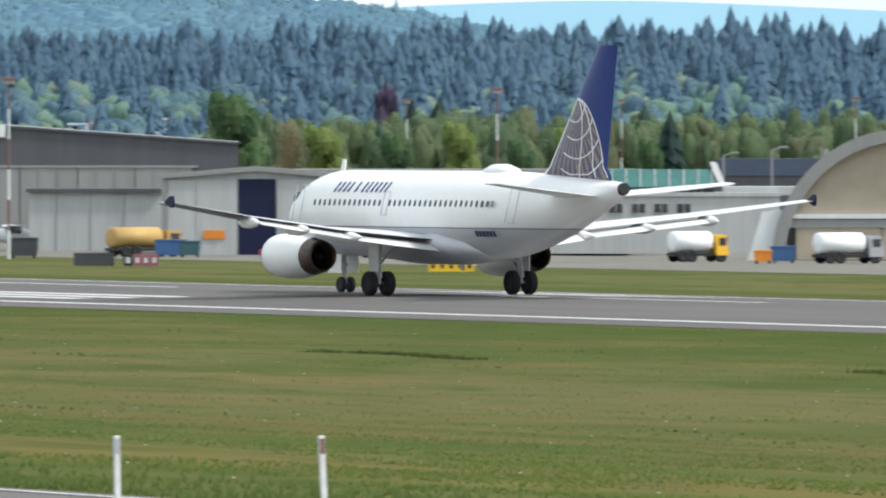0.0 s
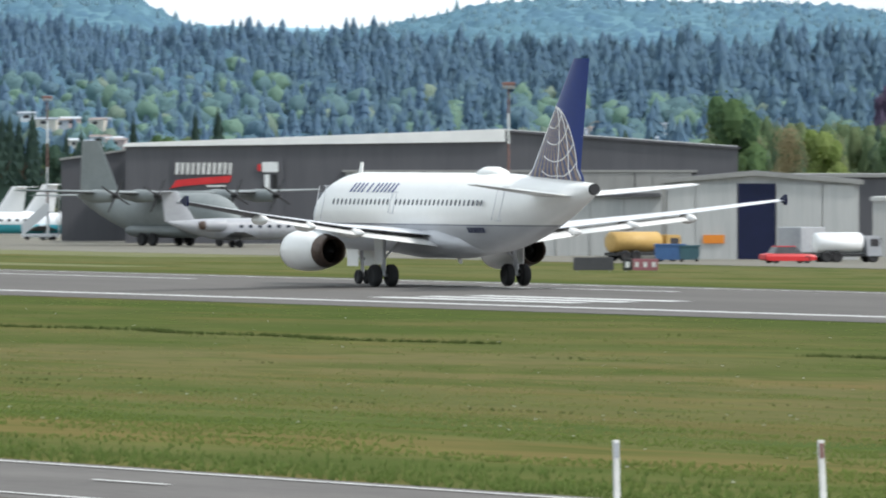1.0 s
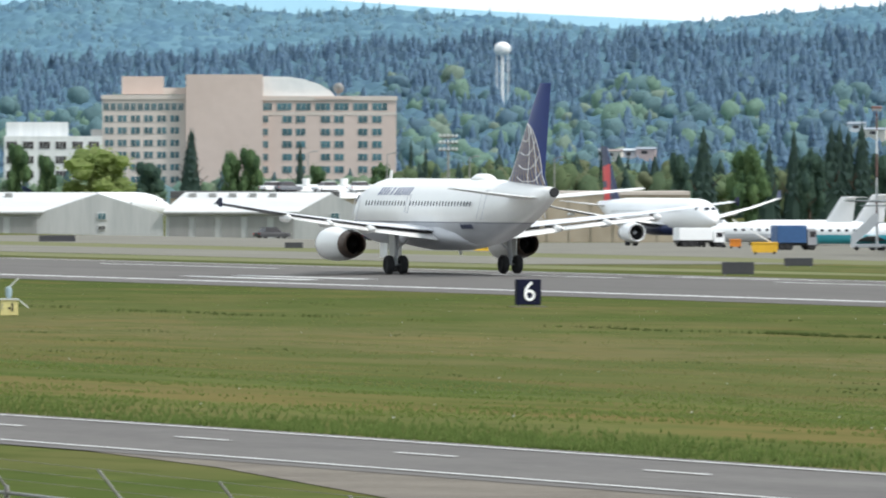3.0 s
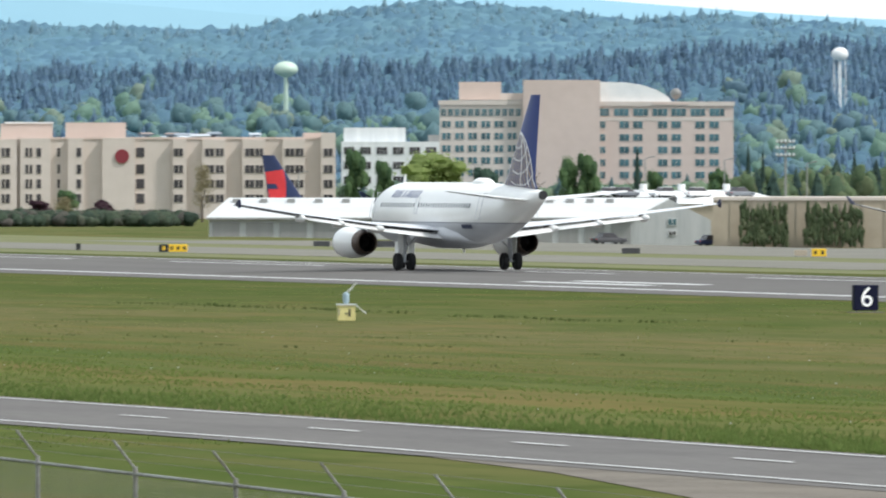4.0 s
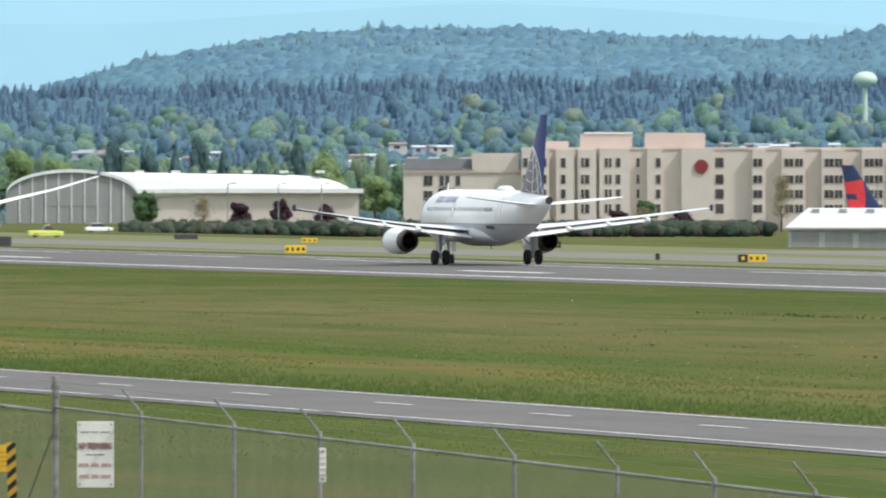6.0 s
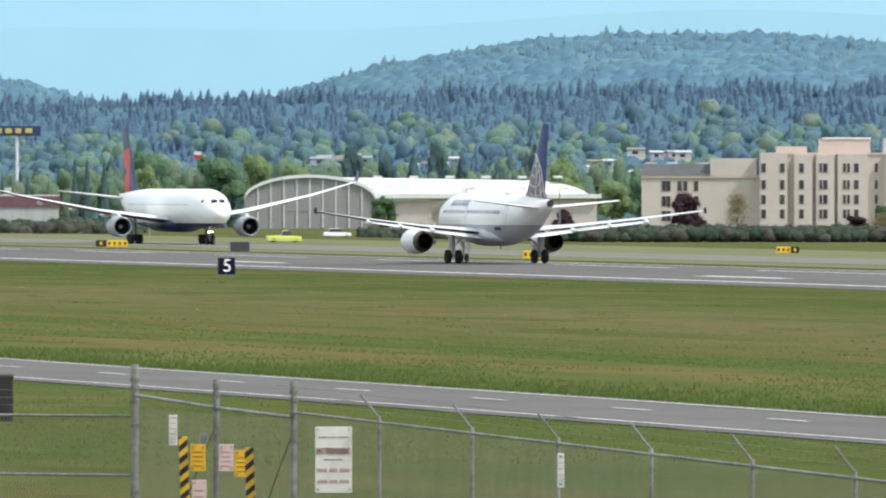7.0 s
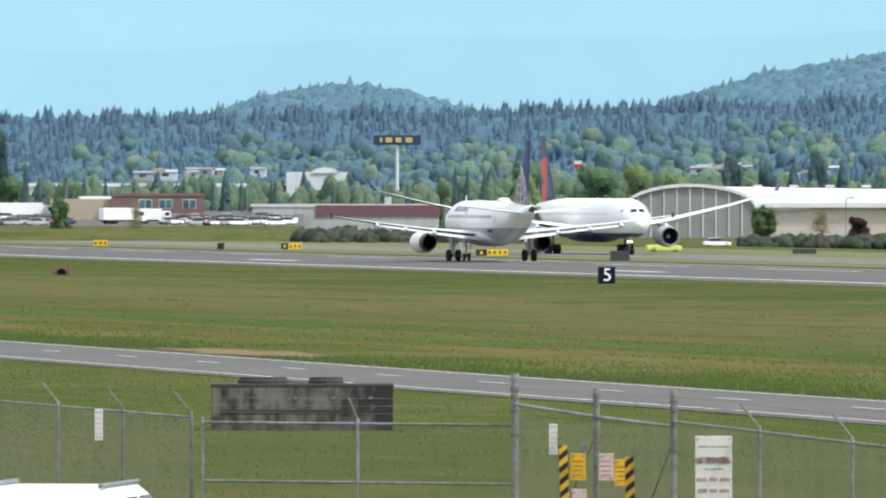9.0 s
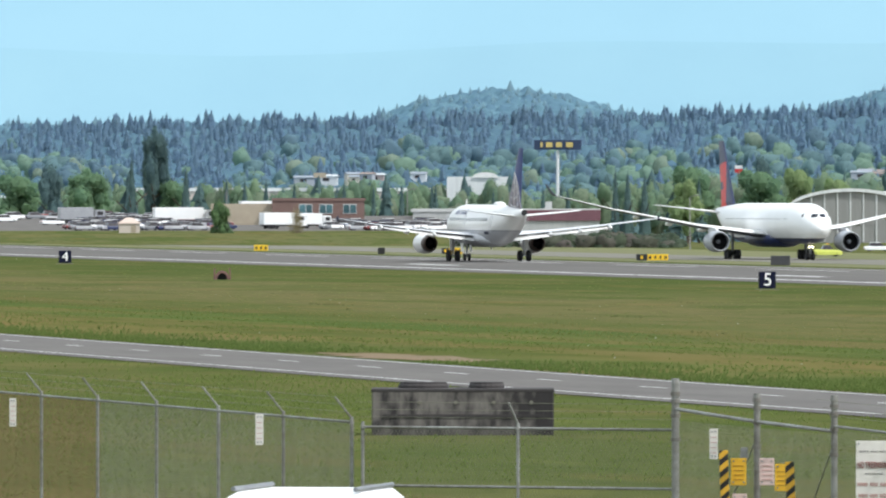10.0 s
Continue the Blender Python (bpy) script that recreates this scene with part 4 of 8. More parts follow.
for b in (343.0, 346.4, 350.4):
    part("roof_vent", rod((p.x(b), 11, p.z(52)), (p.x(b), 11, p.z(39)), 0.55, sides=12), ROOF_WHITE, wh)

# the tall hotel
p = Plot(338, 2560)
hotel = thing("hotel", p.m(), "tall pinkish-beige hotel with teal windows", "hotel")
part("left_wing", box(p.x(325), 0, 0, p.x(332.5), 20, p.z(-109)), BEIGE, hotel)
part("tower", box(p.x(332.4), -2, 0, p.x(339.2), 20, p.z(-145)), PINK_BEIGE, hotel, "windowless pinkish lift tower")
part("right_wing", box(p.x(339.1), 0, 0, p.x(351), 20, p.z(-107)), PINK_BEIGE, hotel)
part("cornice", box(p.x(339.1), -0.3, p.z(-107), p.x(351.1), 0.2, p.z(-99)), BEIGE, hotel)
part("cornice", box(p.x(324.9), -0.3, p.z(-109), p.x(332.4), 0.2, p.z(-101)), BEIGE, hotel)
part("spandrel", box(p.x(339.2), -0.08, p.z(-79), p.x(351), 0.02, p.z(-73)), BEIGE, hotel)
part("penthouse", box(p.x(326.7), 4, p.z(-110), p.x(330.4), 14, p.z(-142)), PINK_BEIGE, hotel)
part("penthouse", box(p.x(330.4), 4, p.z(-110), p.x(332.6), 14, p.z(-122)), BEIGE, hotel)
vault = [(p.x(339.2), p.z(-106)), (p.x(345.6), p.z(-106)), (p.x(345.2), p.z(-116)), (p.x(344.2), p.z(-128)), (p.x(343), p.z(-136)), (p.x(341.6), p.z(-141)), (p.x(339.2), p.z(-142))]
part("vaulted_roof", prism(vault, 1, 16), ROOF_WHITE, hotel, "white curved roof of the atrium")
part("dish", loft([[(p.x(345.9) + 1.25 * r * math.cos(a), 2 - 0.8 * (1 - r * r) - 0.4 * r * math.sin(a), p.z(-121) + 1.25 * r * math.sin(a)) for a in np.linspace(0, 2 * math.pi, 16, endpoint=False)] for r in (0.05, 0.5, 0.8, 1.0)]), CLAD_LIGHT, hotel, "pale satellite dish")
part("dish_post", rod((p.x(345.9), 2.6, p.z(-106)), (p.x(345.9), 2.2, p.z(-120)), 0.25), CLAD_LIGHT, hotel)
part("roof_sign", box(p.x(343.8), -0.45, p.z(-105), p.x(347.0), -0.28, p.z(-101)), PINK_BEIGE, hotel)
for b in (339.6, 341.1, 342.8, 344.5, 346.15, 347.85, 349.55):
    window_at(hotel, p.x(b), -0.02, p.z(-88), 3.3 if b > 340 else 2.0, 1.6, GLASS_TEAL, BEIGE, 2)
for down in (-66, -43.5, -21.5, 1, 23, 46):
    for b, w in ((339.4, 1.3), (341.35, 2.1), (342.55, 2.1), (344.75, 2.1), (345.95, 2.1), (348.05, 2.1), (349.3, 2.1)):
        window_at(hotel, p.x(b), -0.02, p.z(down), w, 1.5, GLASS_TEAL, BEIGE)
for i in range(12):
    window_at(hotel, p.x(325.35 + 0.6 * i), -0.02, p.z(-88), 1.1, 1.6, GLASS_TEAL, BEIGE)
for down in (-67, -46, -24, -3, 19, 41):
    for i in range(6):
        for o in (0, 0.42):
            window_at(hotel, p.x(325.4 + 1.16 * i + o), -0.02, p.z(down), 0.85, 1.45, GLASS_TEAL, BEIGE, 0)

# the long hotel
p = Plot(296, 2170)
inn = thing("hotel", p.m(), "long beige hotel with projecting bays and dark windows", "hotel")
px = lambda x: p.x(272 + 0.05 * x)
part("wall", box(px(180), 1.6, 0, px(876), 18, p.z(-40)), BEIGE, inn)
part("cornice", box(px(179), 1.4, p.z(-40), px(877), 18.1, p.z(-44)), PINK_BEIGE, inn)
for x0, x1, top in ((180, 229, -43), (241, 273, -40), (280, 312, -40), (318, 371, -42), (402, 430, -42), (463, 521, -43), (588, 612, -40), (640, 682, -40), (711, 752, -40), (782, 822, -40), (850, 876, -52)):
    part("bay", box(px(x0), 0, 0, px(x1), 1.7, p.z(top)), BEIGE, inn, "projecting beige bay")
for x0, x1, top in ((208, 262, -55), (283, 375, -68), (398, 505, -70), (820, 876, -52)):
    part("penthouse", box(px(x0), 5, p.z(-41), px(x1), 14, p.z(top)), PINK_BEIGE, inn)
part("penthouse_roof", box(px(290), 4.8, p.z(-68), px(376), 14.2, p.z(-71)), ROOF_WHITE, inn)
disc = part("sign_disc", rod((px(498), -0.02, p.z(-10)), (px(498), -0.3, p.z(-10)), 1.35, sides=32), material("maroon_paint", rgb(134, 46, 56), rgb(122, 40, 50), scale=0.5, rough=0.5), inn, "round dark red sign disc")
for down in (-17, 12.5, 38.5, 64.5):
    for x, y in ((187, 0), (220, 0), (254, 0), (296, 0), (351, 0), (422, 0)):
        window_at(inn, px(x), y - 0.02, p.z(down), 0.85, 1.7, GLASS_DARK, BEIGE, 0)
    for x in (288, 330, 337, 386):
        window_at(inn, px(x), -0.02 if x < 380 else 1.58, p.z(down), 0.5, 1.7, GLASS_DARK, BEIGE, 0)
    for x in (527, 534):
        window_at(inn, px(x), 1.58, p.z(down), 0.8, 1.8, GLASS_DARK, BEIGE, 0)
    for x, w in ((598, 1.7), (653, 1.7), (671, 1.5), (724, 1.7), (741, 1.5), (795, 1.7), (812, 1.5), (863, 1.7)):
        window_at(inn, px(x), -0.02, p.z(down), w, 1.5, GLASS_DARK, BEIGE)
low = part("lower_wing", box(px(-30), 3, 0, px(182), 18, p.z(-4)), BEIGE, inn, "lower hotel wing")
part("wing_roof", loft([[(px(-32), 2.6, p.z(-4)), (px(96), 2.6, p.z(-4)), (px(96), 18, p.z(-4)), (px(-32), 18, p.z(-4))], [(px(-26), 7, p.z(-24)), (px(96), 7, p.z(-24)), (px(96), 14, p.z(-24)), (px(-26), 14, p.z(-24))]]), ROOF_DARK, low, "dark hipped roof")
part("parapet", box(px(92), 2.7, p.z(-4), px(175), 18, p.z(-34)), BEIGE, low)
part("cornice", box(px(-30), 2.7, p.z(-4), px(182), 3.1, p.z(1)), PINK_BEIGE, low)
for x in (16, 24, 44, 54, 73):
    for down in (15, 42, 68):
        window_at(inn, px(x - 6), 2.98, p.z(down), 0.8, 1.9, GLASS_DARK, BEIGE, 0)
p = Plot(320.6, 2480)
wb = thing("office_building", p.m(), "white flat-roofed office block with dark windows", "building")
part("wall", box(p.x(316.3), 0, 0, p.x(325), 16, p.z(-36)), WHITE_CLAD, wb)
part("penthouse", box(p.x(316.5), 3, p.z(-36), p.x(322), 13, p.z(-61)), WHITE_CLAD, wb)
part("roof_unit", box(p.x(324), 3, p.z(-36), p.x(325), 6, p.z(-48)), CLAD_LIGHT, wb)
for down in (-20, 6, 32):
    for i in range(6):
        window_at(wb, p.x(317 + 1.45 * i), -0.02, p.z(down), 2.3, 1.6, GLASS_DARK, WHITE_CLAD, 2)

# white-roofed arched hangar in the distance
p = Plot(251, 2395)
barn = thing("arched_hangar", p.m(), "long arched hangar with a white roof and glazed end", "hangar")
def arc(xc, half, base, top, n=18):
    return [(xc + half * math.cos(a), base + (top - base) * math.sin(a)) for a in np.linspace(0, math.pi, n)]
face = arc(p.x(241.2), p.x(247) - p.x(241.2), p.z(42), p.z(0.5))
part("front_wall", prism([(face[-1][0], 0), (face[0][0], 0), *face], 0, 1), CLAD_LIGHT, barn, "grey glazed arched end wall")
part("arch_rim", loft([[(x, y, z + dz) for y, dz in ((-0.6, 0), (0.4, 0), (0.4, 0.7), (-0.6, 0.7))] for x, z in face]), WHITE_CLAD, barn)
for i in range(9):
    x = p.x(236.6 + 1.15 * i)
    h = p.z(42) + (p.z(0.5) - p.z(42)) * math.sqrt(max(0, 1 - ((x - p.x(241.2)) / (p.x(247) - p.x(241.2))) ** 2))
    part("mullion", box(x - 0.12, -0.2, 0.2, x + 0.12, 0.02, h - 0.2), WHITE_CLAD, barn)
part("end_glass", box(p.x(238.8), -0.08, p.z(60), p.x(243.8), 0.05, p.z(20)), CLAD_LIGHT, barn)
part("roof", loft([[(x + s * 46, 1 + 4 * s, z) for x, z in arc(p.x(241.2) + 0.2, p.x(247) - p.x(241.2), p.z(44), p.z(-1 + 6 * s), 18)] for s in (0, 0.33, 0.66, 1)]), ROOF_WHITE, barn, "white curved roof", smooth=True)
part("side_wall", box(p.x(245), 2, 0, p.x(266.6), 4, p.z(36)), BEIGE, barn)
part("roof_edge", box(p.x(245), 0.6, p.z(37), p.x(267), 2.2, p.z(29)), ROOF_WHITE, barn)
for i in range(6):
    part("roof_vent", box(p.x(246.8 + 3.2 * i), 4.3, p.z(1.5), p.x(247.6 + 3.2 * i), 5.3, p.z(-3)), ROOF_WHITE, barn)

# retail sheds and the tall roadside sign
p = Plot(212, 2250)
MAROON_BAND = material("dull_maroon_band", rgb(122, 84, 94), rgb(108, 74, 84), scale=0.15, rough=0.8, fine=6)
store = thing("store_building", p.m(), "low white store with a dark red fascia", "building")
part("wall", box(p.x(202.5), 0, 0, p.x(219), 25, p.z(36)), OLD_CLAD, store)
part("fascia", box(p.x(208.1), -0.3, p.z(52), p.x(219.1), 0.0, p.z(33)), MAROON_BAND, store, "dark red fascia band")
part("roof", box(p.x(202.3), -0.2, p.z(36), p.x(219.1), 25, p.z(31)), SHED_ROOF, store)
part("doorway", box(p.x(205.4), -0.1, 0, p.x(206.6), 0.05, p.z(48)), BLUE_PAINT, store)
part("store_window", box(p.x(202.7), -0.1, p.z(72), p.x(204.4), 0.05, p.z(46)), GLASS_DARK, store)
part("chimney", box(p.x(214.2), 2, p.z(32), p.x(214.8), 3.6, p.z(18)), OLD_CLAD, store)
p = Plot(194, 2150)
brown = thing("office_building", p.m(), "red-brown low office block with pale openings", "building")
part("wall", box(p.x(190), 0, 0, p.x(198.2), 20, p.z(16)), BRICK, brown)
part("wall_low", box(p.x(184.6), 2, 0, p.x(190.2), 20, p.z(22)), TAN_WALL, brown)
part("parapet", box(p.x(190), -0.15, p.z(17), p.x(198.3), 20, p.z(12)), BRICK, brown)
for b in (193, 194.8, 196.9):
    window_at(brown, p.x(b), -0.02, p.z(31), 2.4, 1.6, GLASS_TEAL, WHITE_CLAD)
p = Plot(189, 2700)
far_store = thing("store_building", p.m(), "long pale store far behind the trees", "building")
part("wall", box(p.x(176), 0, 0, p.x(206), 20, p.z(0)), BEIGE, far_store)
part("roof", box(p.x(176), -0.3, p.z(0), p.x(206), 20, p.z(-6)), ROOF_WHITE, far_store)
part("sign_pole", rod((p.x(194.2), -2, 0), (p.x(194.2), -2, p.z(-24)), 0.3), CLAD_LIGHT, far_store)
part("sign_panel", box(p.x(193.7), -2.4, p.z(-24), p.x(194.8), -1.9, p.z(-33)), TAN_WALL, far_store, "tan roadside sign panel")
p = Plot(207.5, 2600)
white2 = thing("store_building", p.m(), "white store with a rounded entrance", "building")
part("wall", box(p.x(205.5), 0, 0, p.x(211), 18, p.z(-26)), WHITE_CLAD, white2)
part("entrance", prism(arc(p.x(208.9), 3.0, p.z(-24), p.z(-34), 12), -0.4, 4), ROOF_WHITE, white2)
p = Plot(215.3, 2600)
FADED_YELLOW = material("faded_yellow_sign", rgb(206, 184, 112), rgb(192, 170, 102), scale=0.6, rough=0.6)
pole = thing("roadside_sign", p.m(), "tall roadside sign, dark blue with yellow shapes", "sign")
part("pole", rod((0, 0.4, 0), (0, 0.4, p.z(-72)), 0.42, 0.34, 12), WHITE_CLAD, pole)
panel = part("sign_panel", box(p.x(213.2), -0.4, p.z(-74), p.x(217.4), 0.4, p.z(-91), 0.05), material("dark_blue_sign", rgb(44, 62, 92), rgb(40, 56, 84), scale=0.3, rough=0.5), pole)
for x0, x1 in ((-4.0, -3.45), (-2.7, -1.2), (-0.4, 1.0), (1.9, 3.5)):
    part("sign_shape", rounded_plate(x1 - x0, 1.15, 0.15, 0.2), FADED_YELLOW, panel, "yellow plain shape", pose((x0 + x1) / 2, -0.5, p.z(-82.5)))
p = Plot(231.3, 2650)
small = thing("roadside_sign", p.m(), "small red and blue roadside sign on a pole", "sign")
part("pole", rod((0, 0.2, 0), (0, 0.2, p.z(-40)), 0.2), CLAD_LIGHT, small)
part("sign_panel", box(-0.9, -0.2, p.z(-40), 0.9, 0.2, p.z(-46)), WHITE_CLAD, small)
part("sign_panel", box(-0.9, -0.24, p.z(-33), 0.9, 0.2, p.z(-39.5)), RED_PAINT, small)


def water_tower(b, down_top, d, bulb_w, ball):
    """A tank on legs or on a stem above the town."""
    q = Plot(b, d, 4.0)
    ob = thing("water_tower", q.m(), "white water tower on %s above the trees" % ("legs" if not ball else "a slim stem"), "water tower")
    top = q.z(down_top)
    r = bulb_w / 2
    if ball:
        part("tank", loft([ellipse_z(r * a, top - 4.2 * f) for a, f in ((0.1, 0), (0.5, 0.05), (0.85, 0.25), (1.0, 0.5), (0.85, 0.75), (0.4, 0.95), (0.2, 1.0))]), GREEN_TANK, ob, "pale green tank", smooth=True)
        part("stem", rod((0, 0, 0), (0, 0, top - 4.0), 0.8, 0.55, 12), GREEN_TANK, ob)
    else:
        part("tank", loft([ellipse_z(r * a, top - 3.6 * f) for a, f in ((0.1, 0), (0.55, 0.06), (0.9, 0.25), (1.0, 0.4), (1.0, 0.7), (0.7, 0.92), (0.2, 1.0))]), ROOF_WHITE, ob, "white tank", smooth=True)
        for i in range(6):
            a = math.pi * i / 3 + 0.3
            part("leg", rod((r * 0.85 * math.cos(a), r * 0.85 * math.sin(a), 0), (r * 0.8 * math.cos(a), r * 0.8 * math.sin(a), top - 2.2), 0.08), ROOF_WHITE, ob)
        part("riser", rod((0, 0, 0), (0, 0, top - 3.4), 0.25), ROOF_WHITE, ob)
    return ob


def ellipse_z(r, z, n=20):
    return [(r * math.cos(2 * math.pi * i / n), r * math.sin(2 * math.pi * i / n), z) for i in range(n)]


GREEN_TANK = material("pale_green_tank", rgb(188, 206, 190), rgb(176, 196, 180), scale=0.3, rough=0.5)
water_tower(360.4, -203, 3000, 4.4, False)
water_tower(311.4, -178, 3000, 6.6, True)

# apron floodlight masts
RUST = material("rust_red_paint", rgb(128, 94, 88), rgb(108, 80, 76), scale=0.5, rough=0.7)
for b, d, top, foot in ((434.3, 930, -112, 0), (477.5, 1080, -94, 0), (393.5, 1200, -88, 0), (469.5, 1500, -74, 0), (488.5, 1500, -74, 0), (509.2, 1400, -78, 0)):
    q = Plot(b, d, -2.5)
    ob = thing("floodlight_mast", q.m(), "slim red and white floodlight mast on the apron", "mast", "apron masts")
    h = q.z(top)
    for i in range(6):
        part("mast_section", rod((0, 0, h * i / 6), (0, 0, h * (i + 1) / 6), 0.12 - 0.009 * i, 0.115 - 0.009 * i, 8), RUST if i % 2 else WHITE_CLAD, ob)
    part("lamp_head", box(-0.55, -0.4, h - 0.22, 0.55, 0.4, h + 0.06, 0.05), RUST, ob, "rusty lamp cluster")
    for s in (-0.36, 0, 0.36):
        part("lamp", box(s - 0.14, -0.48, h - 0.5, s + 0.14, -0.1, h - 0.22, 0.03), CLAD_LIGHT, ob)
q = Plot(355.6, 1600)
ob = thing("floodlight_mast", q.m(), "grey floodlight mast with two crossbars of lamps", "mast")
h = q.z(-36)
part("mast", rod((0, 0, 0), (0, 0, h), 0.22, 0.14), CLAD_LIGHT, ob)
for dz in (0, -0.9, -1.9):
    bar = part("crossbar", box(-1.3, -0.1, h - 0.2 + dz, 1.3, 0.1, h + dz), CLAD_LIGHT, ob)
    for i in range(5):
        part("lamp", box(-1.3 + 0.58 * i, -0.35, h - 0.1 + dz, -1.0 + 0.58 * i, -0.05, h + 0.3 + dz, 0.03), WHITE_CLAD, bar)
# street lamps and light poles
for b, d, top in ((441.5, 1700, -40), (365.0, 1800, 4), (357.5, 1700, 3), (343.2, 1700, -6), (350.2, 1700, -3), (312.5, 1750, 20), (255.0, 2000, 22), (259.5, 2000, 22), (263.3, 2000, 22), (227.0, 1900, 10), (211.0, 2300, 2), (186, 2300, -2), (202, 2300, -2), (497.5, 1050, 25), (501.8, 1050, 15)):
    q = Plot(b, d)
    ob = thing("street_lamp", q.m(), "grey street lamp pole with a short arm", "street lamp", "street lamps")
    h = q.z(top)
    part("pole", rod((0, 0, 0), (0, 0, h), 0.12, 0.09), CLAD_LIGHT, ob)
    part("arm", rod((0, 0, h), (0.9, 0, h + 0.25), 0.06), CLAD_LIGHT, ob)
    part("lamp_head", box(0.7, -0.15, h + 0.18, 1.5, 0.15, h + 0.36, 0.04), CLAD_LIGHT, ob)


# ---- woods and trees ----
def leaf_material(name, stops, rough=0.95, vary=(0.7, 1.25), thinness=0.45):
    """Foliage whose tint varies from clump to clump over a few greens."""
    m = bpy.data.materials.new(name)
    m.use_nodes = True
    n, l = m.node_tree.nodes, m.node_tree.links
    bsdf = n["Principled BSDF"]
    bsdf.inputs["Roughness"].default_value = rough
    bsdf.inputs["Specular IOR Level"].default_value = 0.15
    g = n.new("ShaderNodeNewGeometry")
    ramp = n.new("ShaderNodeValToRGB")
    els = ramp.color_ramp.elements
    while len(els) < len(stops):
        els.new(0.5)
    for i, c in enumerate(stops):
        els[i].position = i / (len(stops) - 1)
        els[i].color = c
    l.new(g.outputs["Random Per Island"], ramp.inputs["Fac"])
    co = n.new("ShaderNodeTexCoord")
    no = n.new("ShaderNodeTexNoise")
    no.inputs["Scale"].default_value = 0.9
    no.inputs["Detail"].default_value = 4
    l.new(co.outputs["Object"], no.inputs["Vector"])
    mr = n.new("ShaderNodeMapRange")
    mr.inputs["From Min"].default_value, mr.inputs["From Max"].default_value = 0.3, 0.7
    mr.inputs["To Min"].default_value, mr.inputs["To Max"].default_value = vary
    l.new(no.outputs["Fac"], mr.inputs["Value"])
    hs = n.new("ShaderNodeHueSaturation")
    l.new(mr.outputs[0], hs.inputs["Value"])
    l.new(ramp.outputs["Color"], hs.inputs["Color"])
    l.new(hs.outputs["Color"], bsdf.inputs["Base Color"])
    # light passes through leaves
    thin = n.new("ShaderNodeBsdfTranslucent")
    l.new(hs.outputs["Color"], thin.inputs["Color"])
    both = n.new("ShaderNodeMixShader")
    both.inputs["Fac"].default_value = thinness
    l.new(bsdf.outputs[0], both.inputs[1])
    l.new(thin.outputs[0], both.inputs[2])
    l.new(both.outputs[0], n["Material Output"].inputs["Surface"])
    return m


def mesh_arrays(name, verts, tris, mat, label, category, kind="stuff"):
    """One joined object from vertex and triangle arrays."""
    me = bpy.data.meshes.new(name)
    me.vertices.add(len(verts))
    me.vertices.foreach_set("co", verts.astype(np.float32).ravel())
    me.loops.add(tris.size)
    me.loops.foreach_set("vertex_index", tris.astype(np.int32).ravel())
    me.polygons.add(len(tris))
    me.polygons.foreach_set("loop_start", np.arange(0, tris.size, 3, dtype=np.int32))
    me.update(calc_edges=True)
    me.materials.append(mat)
    return tagged(new(name, me), label, category, kind=kind)


def conifer_proto(seed, tiers=5, sides=7):
    """A unit conifer: ragged tiers of drooping boughs round one axis, height 1, radius about 0.2."""
    r = np.random.RandomState(seed)
    v, f = [], []
    for k in range(tiers):
        z0 = 0.06 + 0.84 * k / tiers
        z1 = min(1.0, z0 + 0.34)
        rad = 0.21 * (1 - k / tiers) ** 0.8 + 0.025
        base = len(v)
        v.append((0, 0, z1))
        for i in range(sides * 2):
            a = math.pi * i / sides + r.uniform(-0.12, 0.12)
            q = rad * (r.uniform(0.8, 1.25) if i % 2 else r.uniform(0.4, 0.62))
            v.append((q * math.cos(a), q * math.sin(a), z0 + r.uniform(-0.04, 0.05) + (0 if i % 2 else 0.05)))
        for i in range(sides * 2):
            f.append((base, base + 1 + i, base + 1 + (i + 1) % (sides * 2)))
    # one axis joins the tiers into a single piece
    return np.array(v), np.array(f)


def blob_proto(seed, rough=0.28):
    """A unit broadleaf crown: an uneven lumpy ball, height 1."""
    bm = bmesh.new()
    bmesh.ops.create_icosphere(bm, subdivisions=2, radius=0.5)
    off = Vector((seed * 3.1, seed * 1.7, seed))
    v = []
    for p in bm.verts:
        n1 = noise.noise(p.co * 3.2 + off)
        n2 = noise.noise(p.co * 8.0 + off)
        q = p.co * (1 + rough * n1 + 0.34 * n2)
        v.append((q.x, q.y, q.z + 0.5))
    bm.verts.index_update()
    f = [[w.index for w in face.verts] for face in bm.faces]
    bm.free()
    return np.array(v), np.array(f)


def crown_proto(seed, cards=120, ragged=0.5):
    """A unit broadleaf crown, height 1: a lumpy core wrapped in loose leaf clumps."""
    v, f = blob_proto(seed, ragged)
    v = [tuple(p) for p in (v - (0, 0, 0.5)) * 0.86 + (0, 0, 0.5)]
    f = [tuple(q) for q in f]
    r = random.Random(seed)
    for i in range(cards):
        d = Vector((r.gauss(0, 1), r.gauss(0, 1), r.gauss(0, 1))).normalized()
        p = d * 0.42 * (r.uniform(0.85, 1.25) + 0.5 * noise.noise(d * 1.6 + Vector((seed * 3.1, seed * 1.7, seed)))) + Vector((0, 0, 0.5))
        s = r.uniform(0.035, 0.1)
        base = len(v)
        for k in range(3):
            e = Vector((r.gauss(0, 1), r.gauss(0, 1), r.gauss(0, 1))).normalized() * s
            v.append(tuple(p + e))
        f.append((base, base + 1, base + 2))
    return np.array(v), np.array(f)


